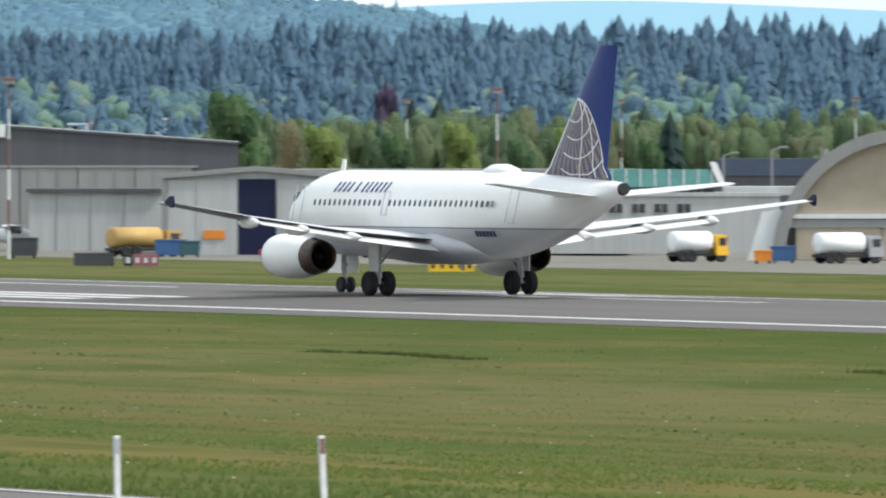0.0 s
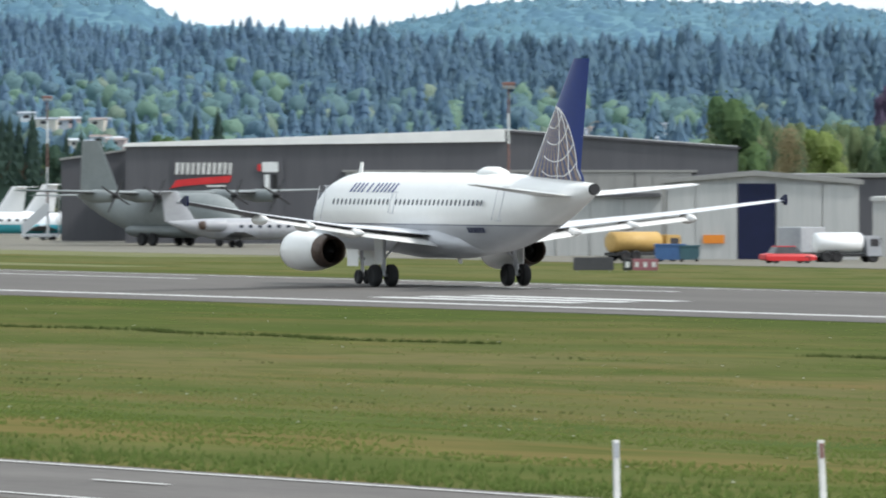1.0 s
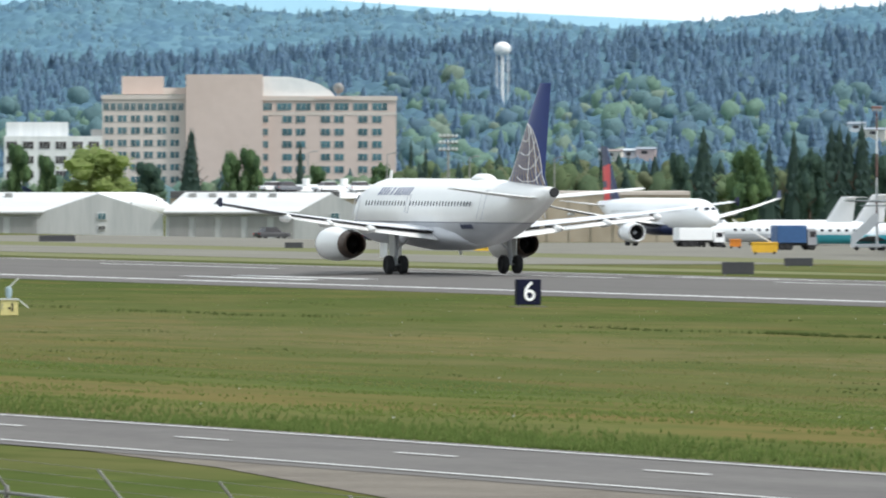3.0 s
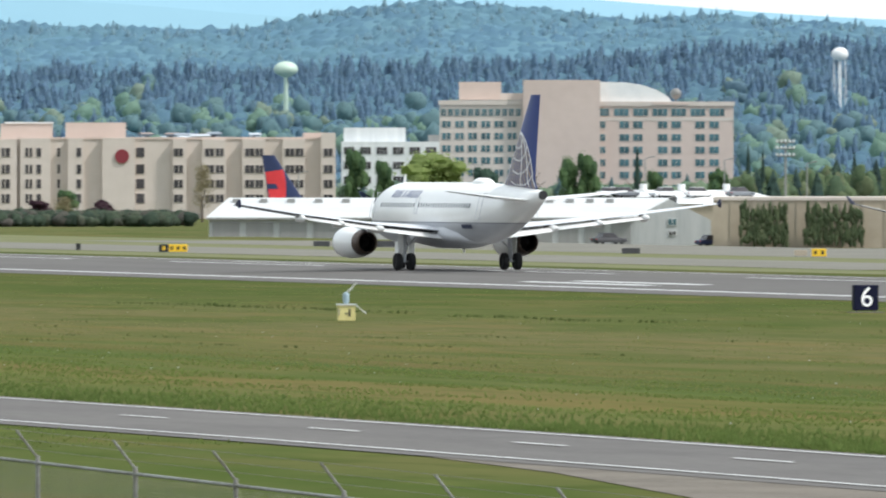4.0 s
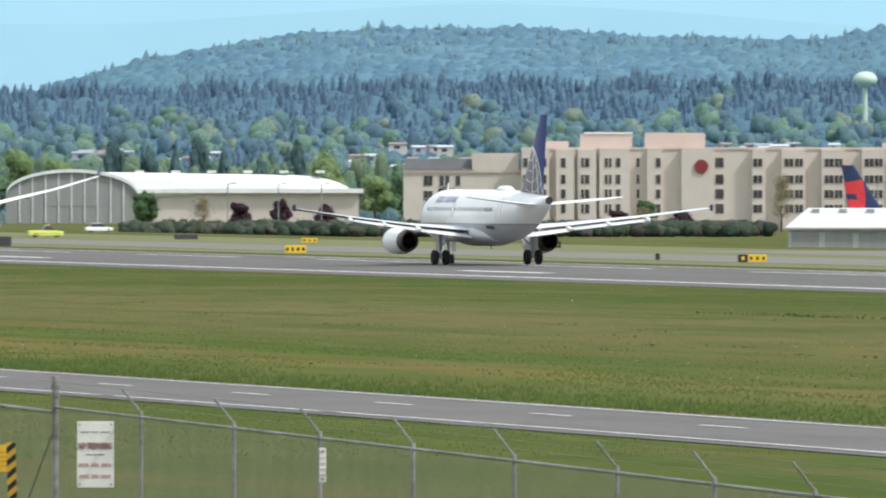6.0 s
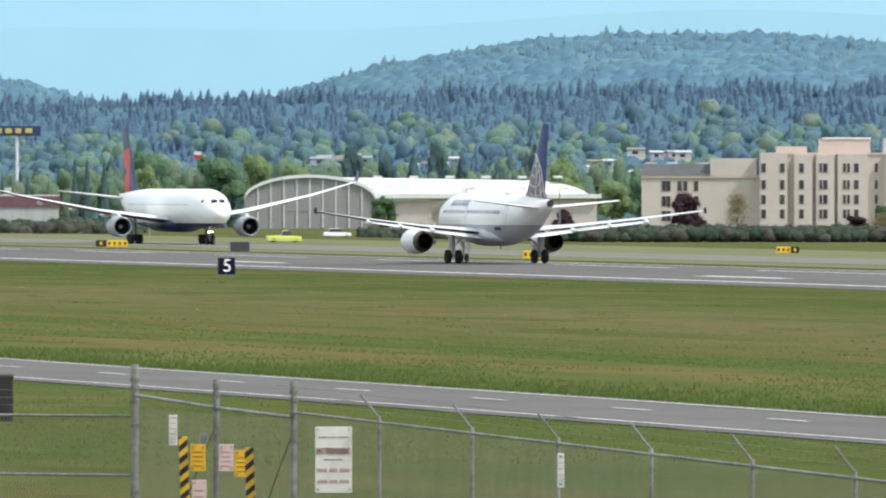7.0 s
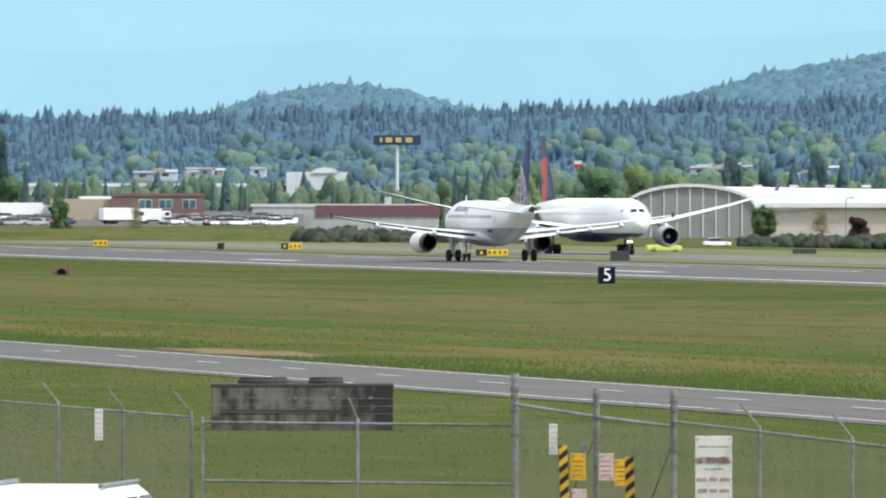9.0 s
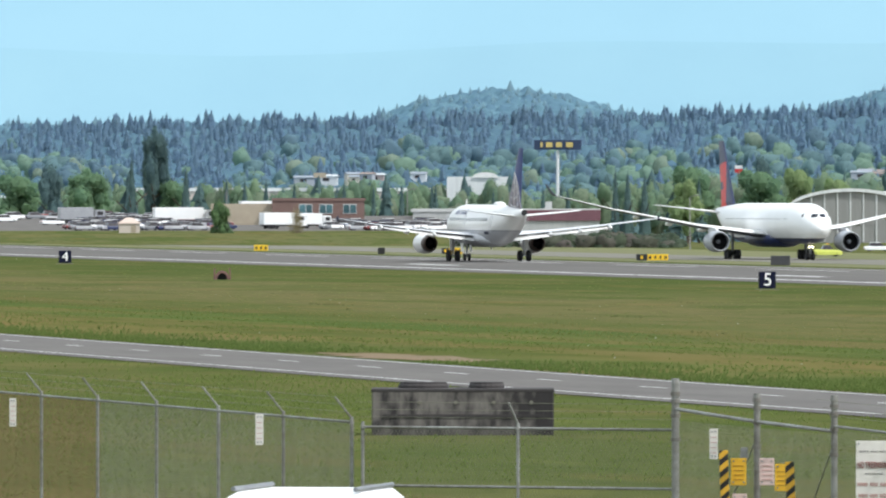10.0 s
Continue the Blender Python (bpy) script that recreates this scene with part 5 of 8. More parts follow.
def spire_proto(seed, sides=5):
    """A unit far-off conifer: two steep ragged cones, height 1, radius about 0.2."""
    r = np.random.RandomState(seed)
    v, f = [], []
    for z0, z1, rad in ((0.0, 0.78, 0.22), (0.36, 1.0, 0.13)):
        base = len(v)
        v.append((r.uniform(-0.01, 0.01), 0, z1))
        for i in range(sides * 2):
            a = math.pi * i / sides + r.uniform(-0.2, 0.2)
            q = rad * r.uniform(0.75, 1.15)
            v.append((q * math.cos(a), q * math.sin(a), z0 + r.uniform(-0.06, 0.06)))
        for i in range(sides * 2):
            f.append((base, base + 1 + i, base + 1 + (i + 1) % (sides * 2)))
    return np.array(v), np.array(f)


CONIFERS = [spire_proto(i) for i in range(10)]
BELT_CONIFERS = [conifer_proto(i, 6, 6) for i in range(6)]
CROWNS = [crown_proto(i) for i in range(8)]


def woods(name, places, protos, mat, label, category="trees", smooth=False):
    """Joins many trees into one wood. places: x, y, z, height, width, turn."""
    vs, fs, off = [], [], 0
    for i, (x, y, z, h, w, turn) in enumerate(places):
        v, f = protos[i % len(protos)]
        c, s = math.cos(turn), math.sin(turn)
        vs.append(np.column_stack(((v[:, 0] * c - v[:, 1] * s) * w + x, (v[:, 0] * s + v[:, 1] * c) * w + y, v[:, 2] * h + z)))
        fs.append(f + off)
        off += len(v)
    ob = mesh_arrays(name, np.vstack(vs), np.vstack(fs), mat, label, category)
    if smooth:
        ob.data.polygons.foreach_set("use_smooth", [True] * len(ob.data.polygons))
    return ob


# Needles and leaves on the slopes are lightened and blued to imitate haze.
FIR_NEAR = leaf_material("haze_tinted_hillside_needles", (rgb(109, 138, 162), rgb(113, 142, 163), rgb(118, 147, 163)), vary=(0.96, 1.04), thinness=0.55)
FIR_FAR = leaf_material("haze_tinted_ridge_needles", (rgb(117, 146, 172), rgb(121, 150, 174), rgb(125, 154, 173)), vary=(0.96, 1.04), thinness=0.55)
FIR_HAZE = leaf_material("haze_tinted_far_needles", (rgb(128, 160, 178), rgb(132, 164, 180), rgb(135, 167, 179)), vary=(0.97, 1.03), thinness=0.55)
VALLEY_LEAVES = [leaf_material("haze_tinted_valley_foliage_%s" % n, c, vary=(0.92, 1.07), thinness=0.55) for n, c in (
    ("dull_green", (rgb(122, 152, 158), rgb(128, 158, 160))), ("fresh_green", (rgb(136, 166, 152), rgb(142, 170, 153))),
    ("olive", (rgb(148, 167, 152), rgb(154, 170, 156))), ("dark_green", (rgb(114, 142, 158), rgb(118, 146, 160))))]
rnd = random.Random(7)
LIGHT_CROWNS = [crown_proto(20 + i, 110, 0.8) for i in range(10)]


def slope_height(table, distance, depth, low, b, f):
    return low + (curve(table, b) - low) * f ** 1.2, distance - depth * (1 - f)


# the town's house plots come first; the woods leave them a view
plots = []
while len(plots) < 240:
    row_b, row_f = rnd.uniform(160, 515), rnd.uniform(0.24, 0.56)
    if noise.noise(Vector((row_b * 0.05, 3.3, 0.4))) < -0.2 or (row_b > 425 and rnd.random() < 0.7):
        continue
    for k in range(rnd.randint(1, 5)):
        b, f = row_b + k * rnd.uniform(1.0, 2.0), row_f + rnd.uniform(-0.012, 0.012)
        z, d = slope_height(NEAR_CREST, 3300, 900, -8, b, f)
        plots.append((b, d, z - 0.4, rnd.uniform(2.4, 5.4)))
plot_b = np.array([q[0] for q in plots])
plot_d = np.array([q[1] for q in plots])
plot_w = np.array([q[3] for q in plots])


def hides_house(b, d, w):
    """True for a tree that would stand before a house."""
    return bool(np.any((np.abs(plot_b - b) * d / 1000 < plot_w * 0.5 + w * 0.2) & (d < plot_d + 2) & (d > plot_d - 45)))


GROWTH = ((150, 0.6), (300, 0.64), (360, 0.72), (410, 0.9), (440, 1.4), (535, 1.6))


def canopy(name, table, distance, depth, low, rise, cell, columns, rows, mat, label):
    """The closed roof of a wood over a slope: a fine sheet of crowns, one bump to a tree."""
    bs = np.linspace(150, 535, columns)
    fs = np.linspace(0.02, 1.0, rows)
    b, f = np.meshgrid(bs, fs)
    top = np.interp(b, [q[0] for q in table], [q[1] for q in table])
    d = distance - depth * (1 - f)
    u, v = b * distance / 1000 / cell, d / (cell * 1.6)
    r = np.random.RandomState(3)
    jitter = r.uniform(0.15, 0.85, (257, 257, 2))
    size = r.uniform(0.45, 1.0, (257, 257))
    near = np.zeros_like(b)
    iu, iv = np.floor(u).astype(int), np.floor(v).astype(int)
    for du in (-1, 0, 1):
        for dv in (-1, 0, 1):
            cu, cv = (iu + du) % 257, (iv + dv) % 257
            gap = np.hypot(u - iu - du - jitter[cu, cv, 0], v - iv - dv - jitter[cu, cv, 1])
            near = np.maximum(near, size[cu, cv] * np.clip(1 - gap, 0, 1))
    z = low + (top - low) * f ** 1.2 + rise * (near - 0.35)
    verts = np.column_stack(((d * np.sin(b / 1000)).ravel(), (d * np.cos(b / 1000)).ravel(), z.ravel()))
    k = (np.arange(rows - 1)[:, None] * columns + np.arange(columns - 1)[None, :]).ravel()
    tris = np.concatenate((np.column_stack((k, k + 1, k + columns + 1)), np.column_stack((k, k + columns + 1, k + columns))))
    ob = mesh_arrays(name, verts, tris, mat, label, "trees")
    ob.data.polygons.foreach_set("use_smooth", [True] * len(tris))
    return ob


# Both canopy colours have the blue distance haze mixed into the green.
FAR_CANOPY = material("haze_tinted_far_canopy", rgb(80, 108, 128), rgb(90, 120, 132), scale=0.035, rough=1.0, specular=0.0, fine=5)
NEAR_CANOPY = material("haze_tinted_ridge_canopy", rgb(76, 101, 120), rgb(84, 111, 121), scale=0.05, rough=1.0, specular=0.0, fine=5)
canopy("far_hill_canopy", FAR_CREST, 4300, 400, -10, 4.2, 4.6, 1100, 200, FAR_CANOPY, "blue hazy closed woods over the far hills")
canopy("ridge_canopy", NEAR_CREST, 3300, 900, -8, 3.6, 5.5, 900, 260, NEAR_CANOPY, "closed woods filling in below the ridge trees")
fir_near, fir, leaf = [], [], [[], [], [], []]
for i in range(17500):
    b, f = rnd.uniform(150, 535), rnd.random() ** 0.85
    z, d = slope_height(NEAR_CREST, 3300, 900, -8, b, f)
    p = polar(b, d)
    grow = curve(GROWTH, b)
    patch = noise.noise(Vector((b * 0.07, f * 4, 2.0))) + 0.7 * noise.noise(Vector((b * 0.3, f * 9, 5.0)))
    if f > 0.74 - 0.25 * patch or patch > (0.42 if b > 425 else 0.32) or rnd.random() < (0.28 if 335 < b < 432 else 0.14):
        h = rnd.uniform(5.5, 10.0) * grow * (1.3 if rnd.random() < 0.15 else 1.0)
        w = h * rnd.uniform(0.9, 1.4)
        if not hides_house(b, d, w * 0.4):
            (fir_near if b + rnd.uniform(-22, 22) > 412 else fir).append((p.x, p.y, z - 1.2, h, w, rnd.uniform(0, 6.28)))
    elif rnd.random() < 0.85:
        h = rnd.choice((3.0, 3.6, 4.4, 5.2, 7.0)) * rnd.uniform(0.85, 1.1) * (0.75 + 0.3 * grow)
        w = h * rnd.uniform(0.65, 1.05)
        if not hides_house(b, d, w):
            k = 0 if rnd.random() < 0.4 else rnd.choice((1, 1, 2, 3, 3))
            leaf[k].append((p.x, p.y, z - 1.0, h, w, rnd.uniform(0, 6.28)))
for i in range(2600):
    b = rnd.uniform(150, 535)
    p = polar(b, 3300 - rnd.uniform(0, 25))
    grow = curve(GROWTH, b) * (1.0 + 0.45 * noise.noise(Vector((b * 0.3, 1.5, 0.2))))
    h = rnd.choice((5.0, 6.2, 7.0, 8.2, 10.0)) * rnd.uniform(0.85, 1.1) * grow
    (fir_near if b + rnd.uniform(-22, 22) > 412 else fir).append((p.x, p.y, curve(NEAR_CREST, b) - 1.6, h, h * rnd.uniform(0.8, 1.15), rnd.uniform(0, 6.28)))
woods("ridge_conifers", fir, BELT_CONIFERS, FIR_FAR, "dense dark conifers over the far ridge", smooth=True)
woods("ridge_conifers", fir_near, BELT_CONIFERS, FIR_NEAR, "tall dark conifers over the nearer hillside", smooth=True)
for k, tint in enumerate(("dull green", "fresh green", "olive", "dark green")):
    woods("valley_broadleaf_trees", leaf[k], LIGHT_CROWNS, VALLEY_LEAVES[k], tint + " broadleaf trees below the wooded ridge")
far = []
for i in range(15000):
    b, f = rnd.uniform(150, 535), rnd.random() ** 0.6
    z, d = slope_height(FAR_CREST, 4300, 400, -10, b, f)
    p = polar(b, d)
    if f < 0.95 and (noise.noise(Vector((b * 0.12, f * 6, 9.0))) < -0.1 or rnd.random() < 0.3):
        continue
    h = rnd.uniform(3.0, 4.8) * (1.4 if f > 0.95 and rnd.random() < 0.12 else 1.0)
    far.append((p.x, p.y, z - 1.4, h, h * rnd.uniform(1.3, 2.1), rnd.uniform(0, 6.28)))
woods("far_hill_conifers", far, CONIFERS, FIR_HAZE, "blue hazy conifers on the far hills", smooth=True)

# broken belts of trees behind the airfield
LEAF_BELT = leaf_material("spring_broadleaf_foliage", (rgb(98, 118, 94), rgb(106, 125, 94), rgb(114, 130, 96), rgb(120, 126, 100)), vary=(0.85, 1.12), thinness=0.5)
FIR_BELT = leaf_material("dark_conifer_needles", (rgb(58, 76, 74), rgb(66, 86, 80), rgb(74, 94, 84)))
belt, belt_fir, belt_off, belt_fir_off = [], [], [], []
for b0, b1, d0, d1, top, count in ((352, 404, 1850, 2050, 12, 210), (452, 530, 1500, 1750, -50, 420), (403, 456, 1500, 1700, -8, 120), (160, 262, 2450, 2650, -14, 330), (262, 352, 2560, 2700, 0, 240), (222, 275, 2500, 2640, -30, 150), (280, 420, 2250, 2420, 34, 300)):
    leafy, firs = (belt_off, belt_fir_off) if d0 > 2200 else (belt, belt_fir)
    for i in range(count):
        b, d = rnd.uniform(b0, b1), rnd.uniform(d0, d1)
        p = polar(b, d)
        ztop = EYE_Z - (top + rnd.uniform(-14, 26)) * d / 20000
        h = max(2.5, ztop + 3.6)
        if rnd.random() < (0.05 if b0 > 440 else 0.2):
            firs.append((p.x, p.y, -3.7, h * 1.1, h * rnd.uniform(0.9, 1.4), rnd.uniform(0, 6.28)))
        else:
            w = rnd.uniform(3.6, 6.8)
            n = 2
            for k in range(n):
                s = rnd.uniform(0.35, 0.6)
                leafy.append((p.x + rnd.uniform(-0.35, 0.35) * w, p.y + rnd.uniform(-0.35, 0.35) * w, -3.7 + h * (1 - s) * rnd.uniform(0.35, 1.0), h * s, w * rnd.uniform(0.5, 0.85), rnd.uniform(0, 6.28)))
            leafy.append((p.x, p.y, -3.8, h * 0.85, w * 0.8, rnd.uniform(0, 6.28)))
woods("tree_belt", belt, CROWNS, LEAF_BELT, "broken belt of spring-green broadleaf trees", smooth=True)
woods("conifer_belt", belt_fir, BELT_CONIFERS, FIR_BELT, "dark conifers among the tree belt")
# Paler copies of the belt foliage, with haze put into the colour.
LEAF_OFF = leaf_material("haze_tinted_broadleaf_foliage", (rgb(116, 142, 126), rgb(126, 152, 126), rgb(136, 158, 130), rgb(142, 154, 134)), vary=(0.85, 1.12), thinness=0.55)
FIR_OFF = leaf_material("haze_tinted_conifer_needles", (rgb(92, 118, 124), rgb(100, 126, 128), rgb(106, 132, 130)), thinness=0.55)
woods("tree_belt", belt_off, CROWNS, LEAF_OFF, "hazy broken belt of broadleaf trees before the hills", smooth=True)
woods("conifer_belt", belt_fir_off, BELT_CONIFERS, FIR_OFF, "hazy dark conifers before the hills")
HEDGE = leaf_material("dark_hedge_foliage", (rgb(70, 84, 74), rgb(80, 94, 78), rgb(92, 102, 84), rgb(104, 98, 94)))
hedge = []
for i in range(1100):
    b, d = rnd.uniform(246, 303), rnd.uniform(1900, 1990)
    p = polar(b, d)
    h = rnd.uniform(1.4, 2.9)
    hedge.append((p.x, p.y, -3.75, h, h * rnd.uniform(0.9, 1.6), rnd.uniform(0, 6.28)))
for i in range(160):
    b, d = rnd.uniform(206.5, 226), rnd.uniform(1950, 2050)
    p = polar(b, d)
    h = rnd.uniform(1.8, 4.0)
    hedge.append((p.x, p.y, -3.75, h, h * rnd.uniform(0.9, 1.6), rnd.uniform(0, 6.28)))
woods("hedge", hedge, CROWNS, HEDGE, "dark clipped hedge and bushes along the boundary", "hedge")
IVY = leaf_material("ivy_leaves", (rgb(84, 98, 74), rgb(96, 110, 80), rgb(110, 118, 90)))
ivy = []
for c0, c1 in ((351.6, 355.8), (357.2, 362.5)):
    for i in range(190):
        b = rnd.uniform(c0, c1)
        p = polar(b, 1432.5)
        h = rnd.uniform(0.6, 2.2)
        ivy.append((p.x, p.y, -3.6 + rnd.uniform(0, 1) ** 1.2 * 4.2, h, rnd.uniform(0.3, 0.6), rnd.uniform(0, 6.28)))
woods("ivy", ivy, CROWNS, IVY, "dark ivy climbing the tan wall", "ivy")

# single trees
BARK = material("grey_brown_bark", rgb(92, 80, 70), rgb(72, 62, 54), scale=1.5, rough=0.95, fine=8)
GREEN_TREE = leaf_material("green_tree_leaves", (rgb(82, 108, 80), rgb(96, 122, 84), rgb(110, 134, 90)))
LIGHT_TREE = leaf_material("yellow_green_tree_leaves", (rgb(140, 158, 98), rgb(150, 166, 104), rgb(160, 172, 114)), vary=(0.88, 1.1), thinness=0.6)
PURPLE_TREE = leaf_material("purple_tree_leaves", (rgb(66, 48, 58), rgb(78, 58, 66), rgb(92, 70, 76)))
PALE_TREE = leaf_material("pale_budding_twigs", (rgb(146, 136, 108), rgb(156, 146, 116), rgb(136, 126, 100)))
DARK_TREE = leaf_material("dark_green_tree_leaves", (rgb(72, 94, 86), rgb(80, 104, 90), rgb(90, 112, 96)))


# Leaf colours for distant single trees, paled to stand for haze.
HAZY_PURPLE = leaf_material("haze_tinted_purple_foliage", (rgb(110, 98, 122), rgb(118, 104, 126)), thinness=0.55)
HAZY_GREEN = leaf_material("haze_tinted_green_foliage", (rgb(118, 150, 122), rgb(126, 156, 124), rgb(134, 162, 126)), vary=(0.88, 1.1), thinness=0.6)
HAZY_LIGHT = leaf_material("haze_tinted_yellow_green_foliage", (rgb(146, 168, 124), rgb(154, 174, 128), rgb(162, 180, 134)), vary=(0.88, 1.1), thinness=0.6)
HAZY_TREE = leaf_material("haze_tinted_dark_foliage", (rgb(96, 122, 128), rgb(104, 130, 132), rgb(110, 136, 134)), thinness=0.55)


def broadleaf_crown(seed, lumps=34, cards=3400, core=True):
    """Crown of small lumps and many loose leaf clumps, unit height and width, its foot at 0.12; without a core it is thin twigs in bud."""
    r = random.Random(seed)
    bm = bmesh.new()
    centres = []
    for i in range(lumps):
        a, q, z = r.uniform(0, 6.28), r.uniform(0.02, 0.31), r.uniform(0.24, 0.86)
        q *= 1.0 if z < 0.6 else 0.7
        rad = r.uniform(0.07, 0.15)
        c = Vector((q * math.cos(a), q * math.sin(a), z))
        centres.append((c, rad))
        if not core:
            continue
        made = bmesh.ops.create_icosphere(bm, subdivisions=2, radius=rad * 0.9, matrix=Matrix.Translation(c))
        for v in made["verts"]:
            v.co += (v.co - c) * 0.55 * noise.noise(v.co * 14 + Vector((seed, 0, 0)))
    for i in range(cards):
        c, rad = r.choice(centres)
        d = Vector((r.gauss(0, 1), r.gauss(0, 1), r.gauss(0, 1))).normalized()
        p = c + d * rad * r.uniform(0.75, 1.45)
        s = r.uniform(0.009, 0.024) * (1.0 if core else 0.8)
        u = Vector((r.gauss(0, 1), r.gauss(0, 1), r.gauss(0, 1))).normalized()
        w = d.cross(u).normalized()
        bm.faces.new([bm.verts.new(p + u * s), bm.verts.new(p + w * s), bm.verts.new(p - u * s), bm.verts.new(p - w * s * 0.6)])
    return bm


def conifer_crown(seed, tiers=11):
    """Tiers of separate drooping boughs, unit height, radius about 0.2."""
    r = random.Random(seed)
    bm = bmesh.new()
    bmesh.ops.create_cone(bm, cap_ends=True, segments=9, radius1=0.165, radius2=0.0, depth=0.88, matrix=Matrix.Translation((0, 0, 0.54)))
    for k in range(tiers):
        f = k / tiers
        z = 0.1 + 0.86 * f
        rad = 0.2 * (1 - f) ** 0.75 + 0.015
        for i in range(15):
            a = 2 * math.pi * (i + r.random()) / 15
            q = rad * r.uniform(0.7, 1.2)
            side = a + 0.32
            tip = Vector((q * math.cos(a), q * math.sin(a), z - 0.05 - r.uniform(0, 0.04)))
            l1 = Vector((q * 0.6 * math.cos(a - 0.34), q * 0.6 * math.sin(a - 0.34), z - 0.01))
            l2 = Vector((q * 0.6 * math.cos(side), q * 0.6 * math.sin(side), z - 0.015))
            root = Vector((0, 0, z + 0.05))
            vs = [bm.verts.new(p) for p in (root, l1, tip, l2)]
            bm.faces.new((vs[0], vs[1], vs[2]))
            bm.faces.new((vs[0], vs[2], vs[3]))
    return bm


def trunk_mesh(h, r):
    bm = rod((0, 0, 0), (0, 0, h), r, r * 0.45, 8)
    for i in range(4):
        a = 1.7 * i
        add_rod(bm, (0, 0, h * (0.55 + 0.1 * i)), (h * 0.4 * math.cos(a), h * 0.4 * math.sin(a), h * (0.95 + 0.1 * i)), r * 0.4, r * 0.15, 6)
    return bm


CROWN_MESHES = {}


def tree(kind, b, top, width, d, ground=GROUND_FAR):
    """A tree on a bearing: its top's sight line and its width in milliradians."""
    mats = {"fir": FIR_BELT, "green": GREEN_TREE, "light": LIGHT_TREE, "purple": PURPLE_TREE, "pale": PALE_TREE, "dark": DARK_TREE, "poplar": DARK_TREE}
    labels = {"fir": "dark pointed conifer behind the airfield", "green": "round green broadleaf tree in spring leaf", "light": "yellow-green broadleaf tree in young leaf", "purple": "purple-leaved ornamental tree by the boundary",
              "pale": "pale budding tree with bare twigs", "dark": "dark green round tree behind the airfield", "poplar": "tall narrow dark poplar above the town"}
    # Trees beyond 2300 m get the leaf colours that include haze.
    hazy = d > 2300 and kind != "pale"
    h = EYE_Z - top * d / 20000 - ground
    w = width * d / 1000
    seed = int(b * 10) % 5
    m = facing(b, d, ground, seed * 67)
    ob = thing("conifer_tree" if kind == "fir" else "broadleaf_tree", m, labels[kind], "tree", "trees behind the airfield")
    key = (kind, seed, hazy)
    if key not in CROWN_MESHES:
        bm = conifer_crown(seed) if kind == "fir" else broadleaf_crown(seed, 34, 2600, False) if kind == "pale" else broadleaf_crown(seed)
        me = bpy.data.meshes.new("crown")
        bm.to_mesh(me)
        bm.free()
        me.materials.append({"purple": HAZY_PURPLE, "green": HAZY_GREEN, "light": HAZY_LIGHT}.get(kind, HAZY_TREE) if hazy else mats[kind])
        CROWN_MESHES[key] = me
    crown = new("crown", CROWN_MESHES[key])
    crown.parent = ob
    sx = w / (0.42 if kind == "fir" else 0.78)
    crown.matrix_basis = Matrix.Diagonal((sx, sx, h * (1.0 if kind == "fir" else 1.03), 1))
    part("trunk", trunk_mesh(h * 0.45, max(0.15, h * 0.022)), BARK, ob)
    return ob


for b, top, w in ((333, -55, 2.2), (342.5, -36, 1.3), (332.8, -56, 3.0), (352.3, -38, 1.4), (353.6, -34, 1.0), (361.7, -25, 1.7), (369.2, -38, 1.3), (371.5, -12, 1.2), (366, -14, 1.1)):
    tree("fir", b, top, w, 2200 if b < 350 else 1900)
for b, top, w in ((378.2, -63, 2.6), (386.2, -58, 1.9), (384.0, -30, 2.0), (389.5, -64, 2.6), (391.0, -58, 2.0), (392.2, -70, 2.5), (390.2, -66, 2.4), (395.2, -38, 1.4), (396.5, -40, 1.4), (401.1, -61, 1.9), (406.6, -73, 2.0), (408.6, -78, 2.4), (398.2, -25, 1.3)):
    tree("fir", b, top, w * 1.6, 1550)
for b, top, w in ((382.3, -20, 4.0), (387.6, -12, 3.4), (394, -4, 3.0), (376.0, -5, 2.4), (399.0, 2, 3.0), (404, -18, 4.0)):
    tree("dark" if w < 3.5 else "green", b, top, w, 1500)
for b, top, w in ((182.4, -49, 1.8), (170.6, -49, 2.0), (177.6, -70, 1.6), (186, -29, 1.4), (187.6, -29, 1.3), (189.5, -27, 1.4), (201.5, -19, 1.2), (204.5, -20, 1.2), (221.5, -44, 1.5), (220.4, -46, 1.3), (223.0, -39, 1.5), (227.8, -30, 1.4), (214, -14, 1.2), (216.2, -12, 1.3), (204.2, -20, 1.4), (199.0, -16, 1.1), (209.6, -8, 1.2), (192, -22, 1.3), (196.4, -24, 1.3)):
    tree("fir", b, top, w, 2380)
tree("poplar", 179.6, -112, 3.2, 2400)
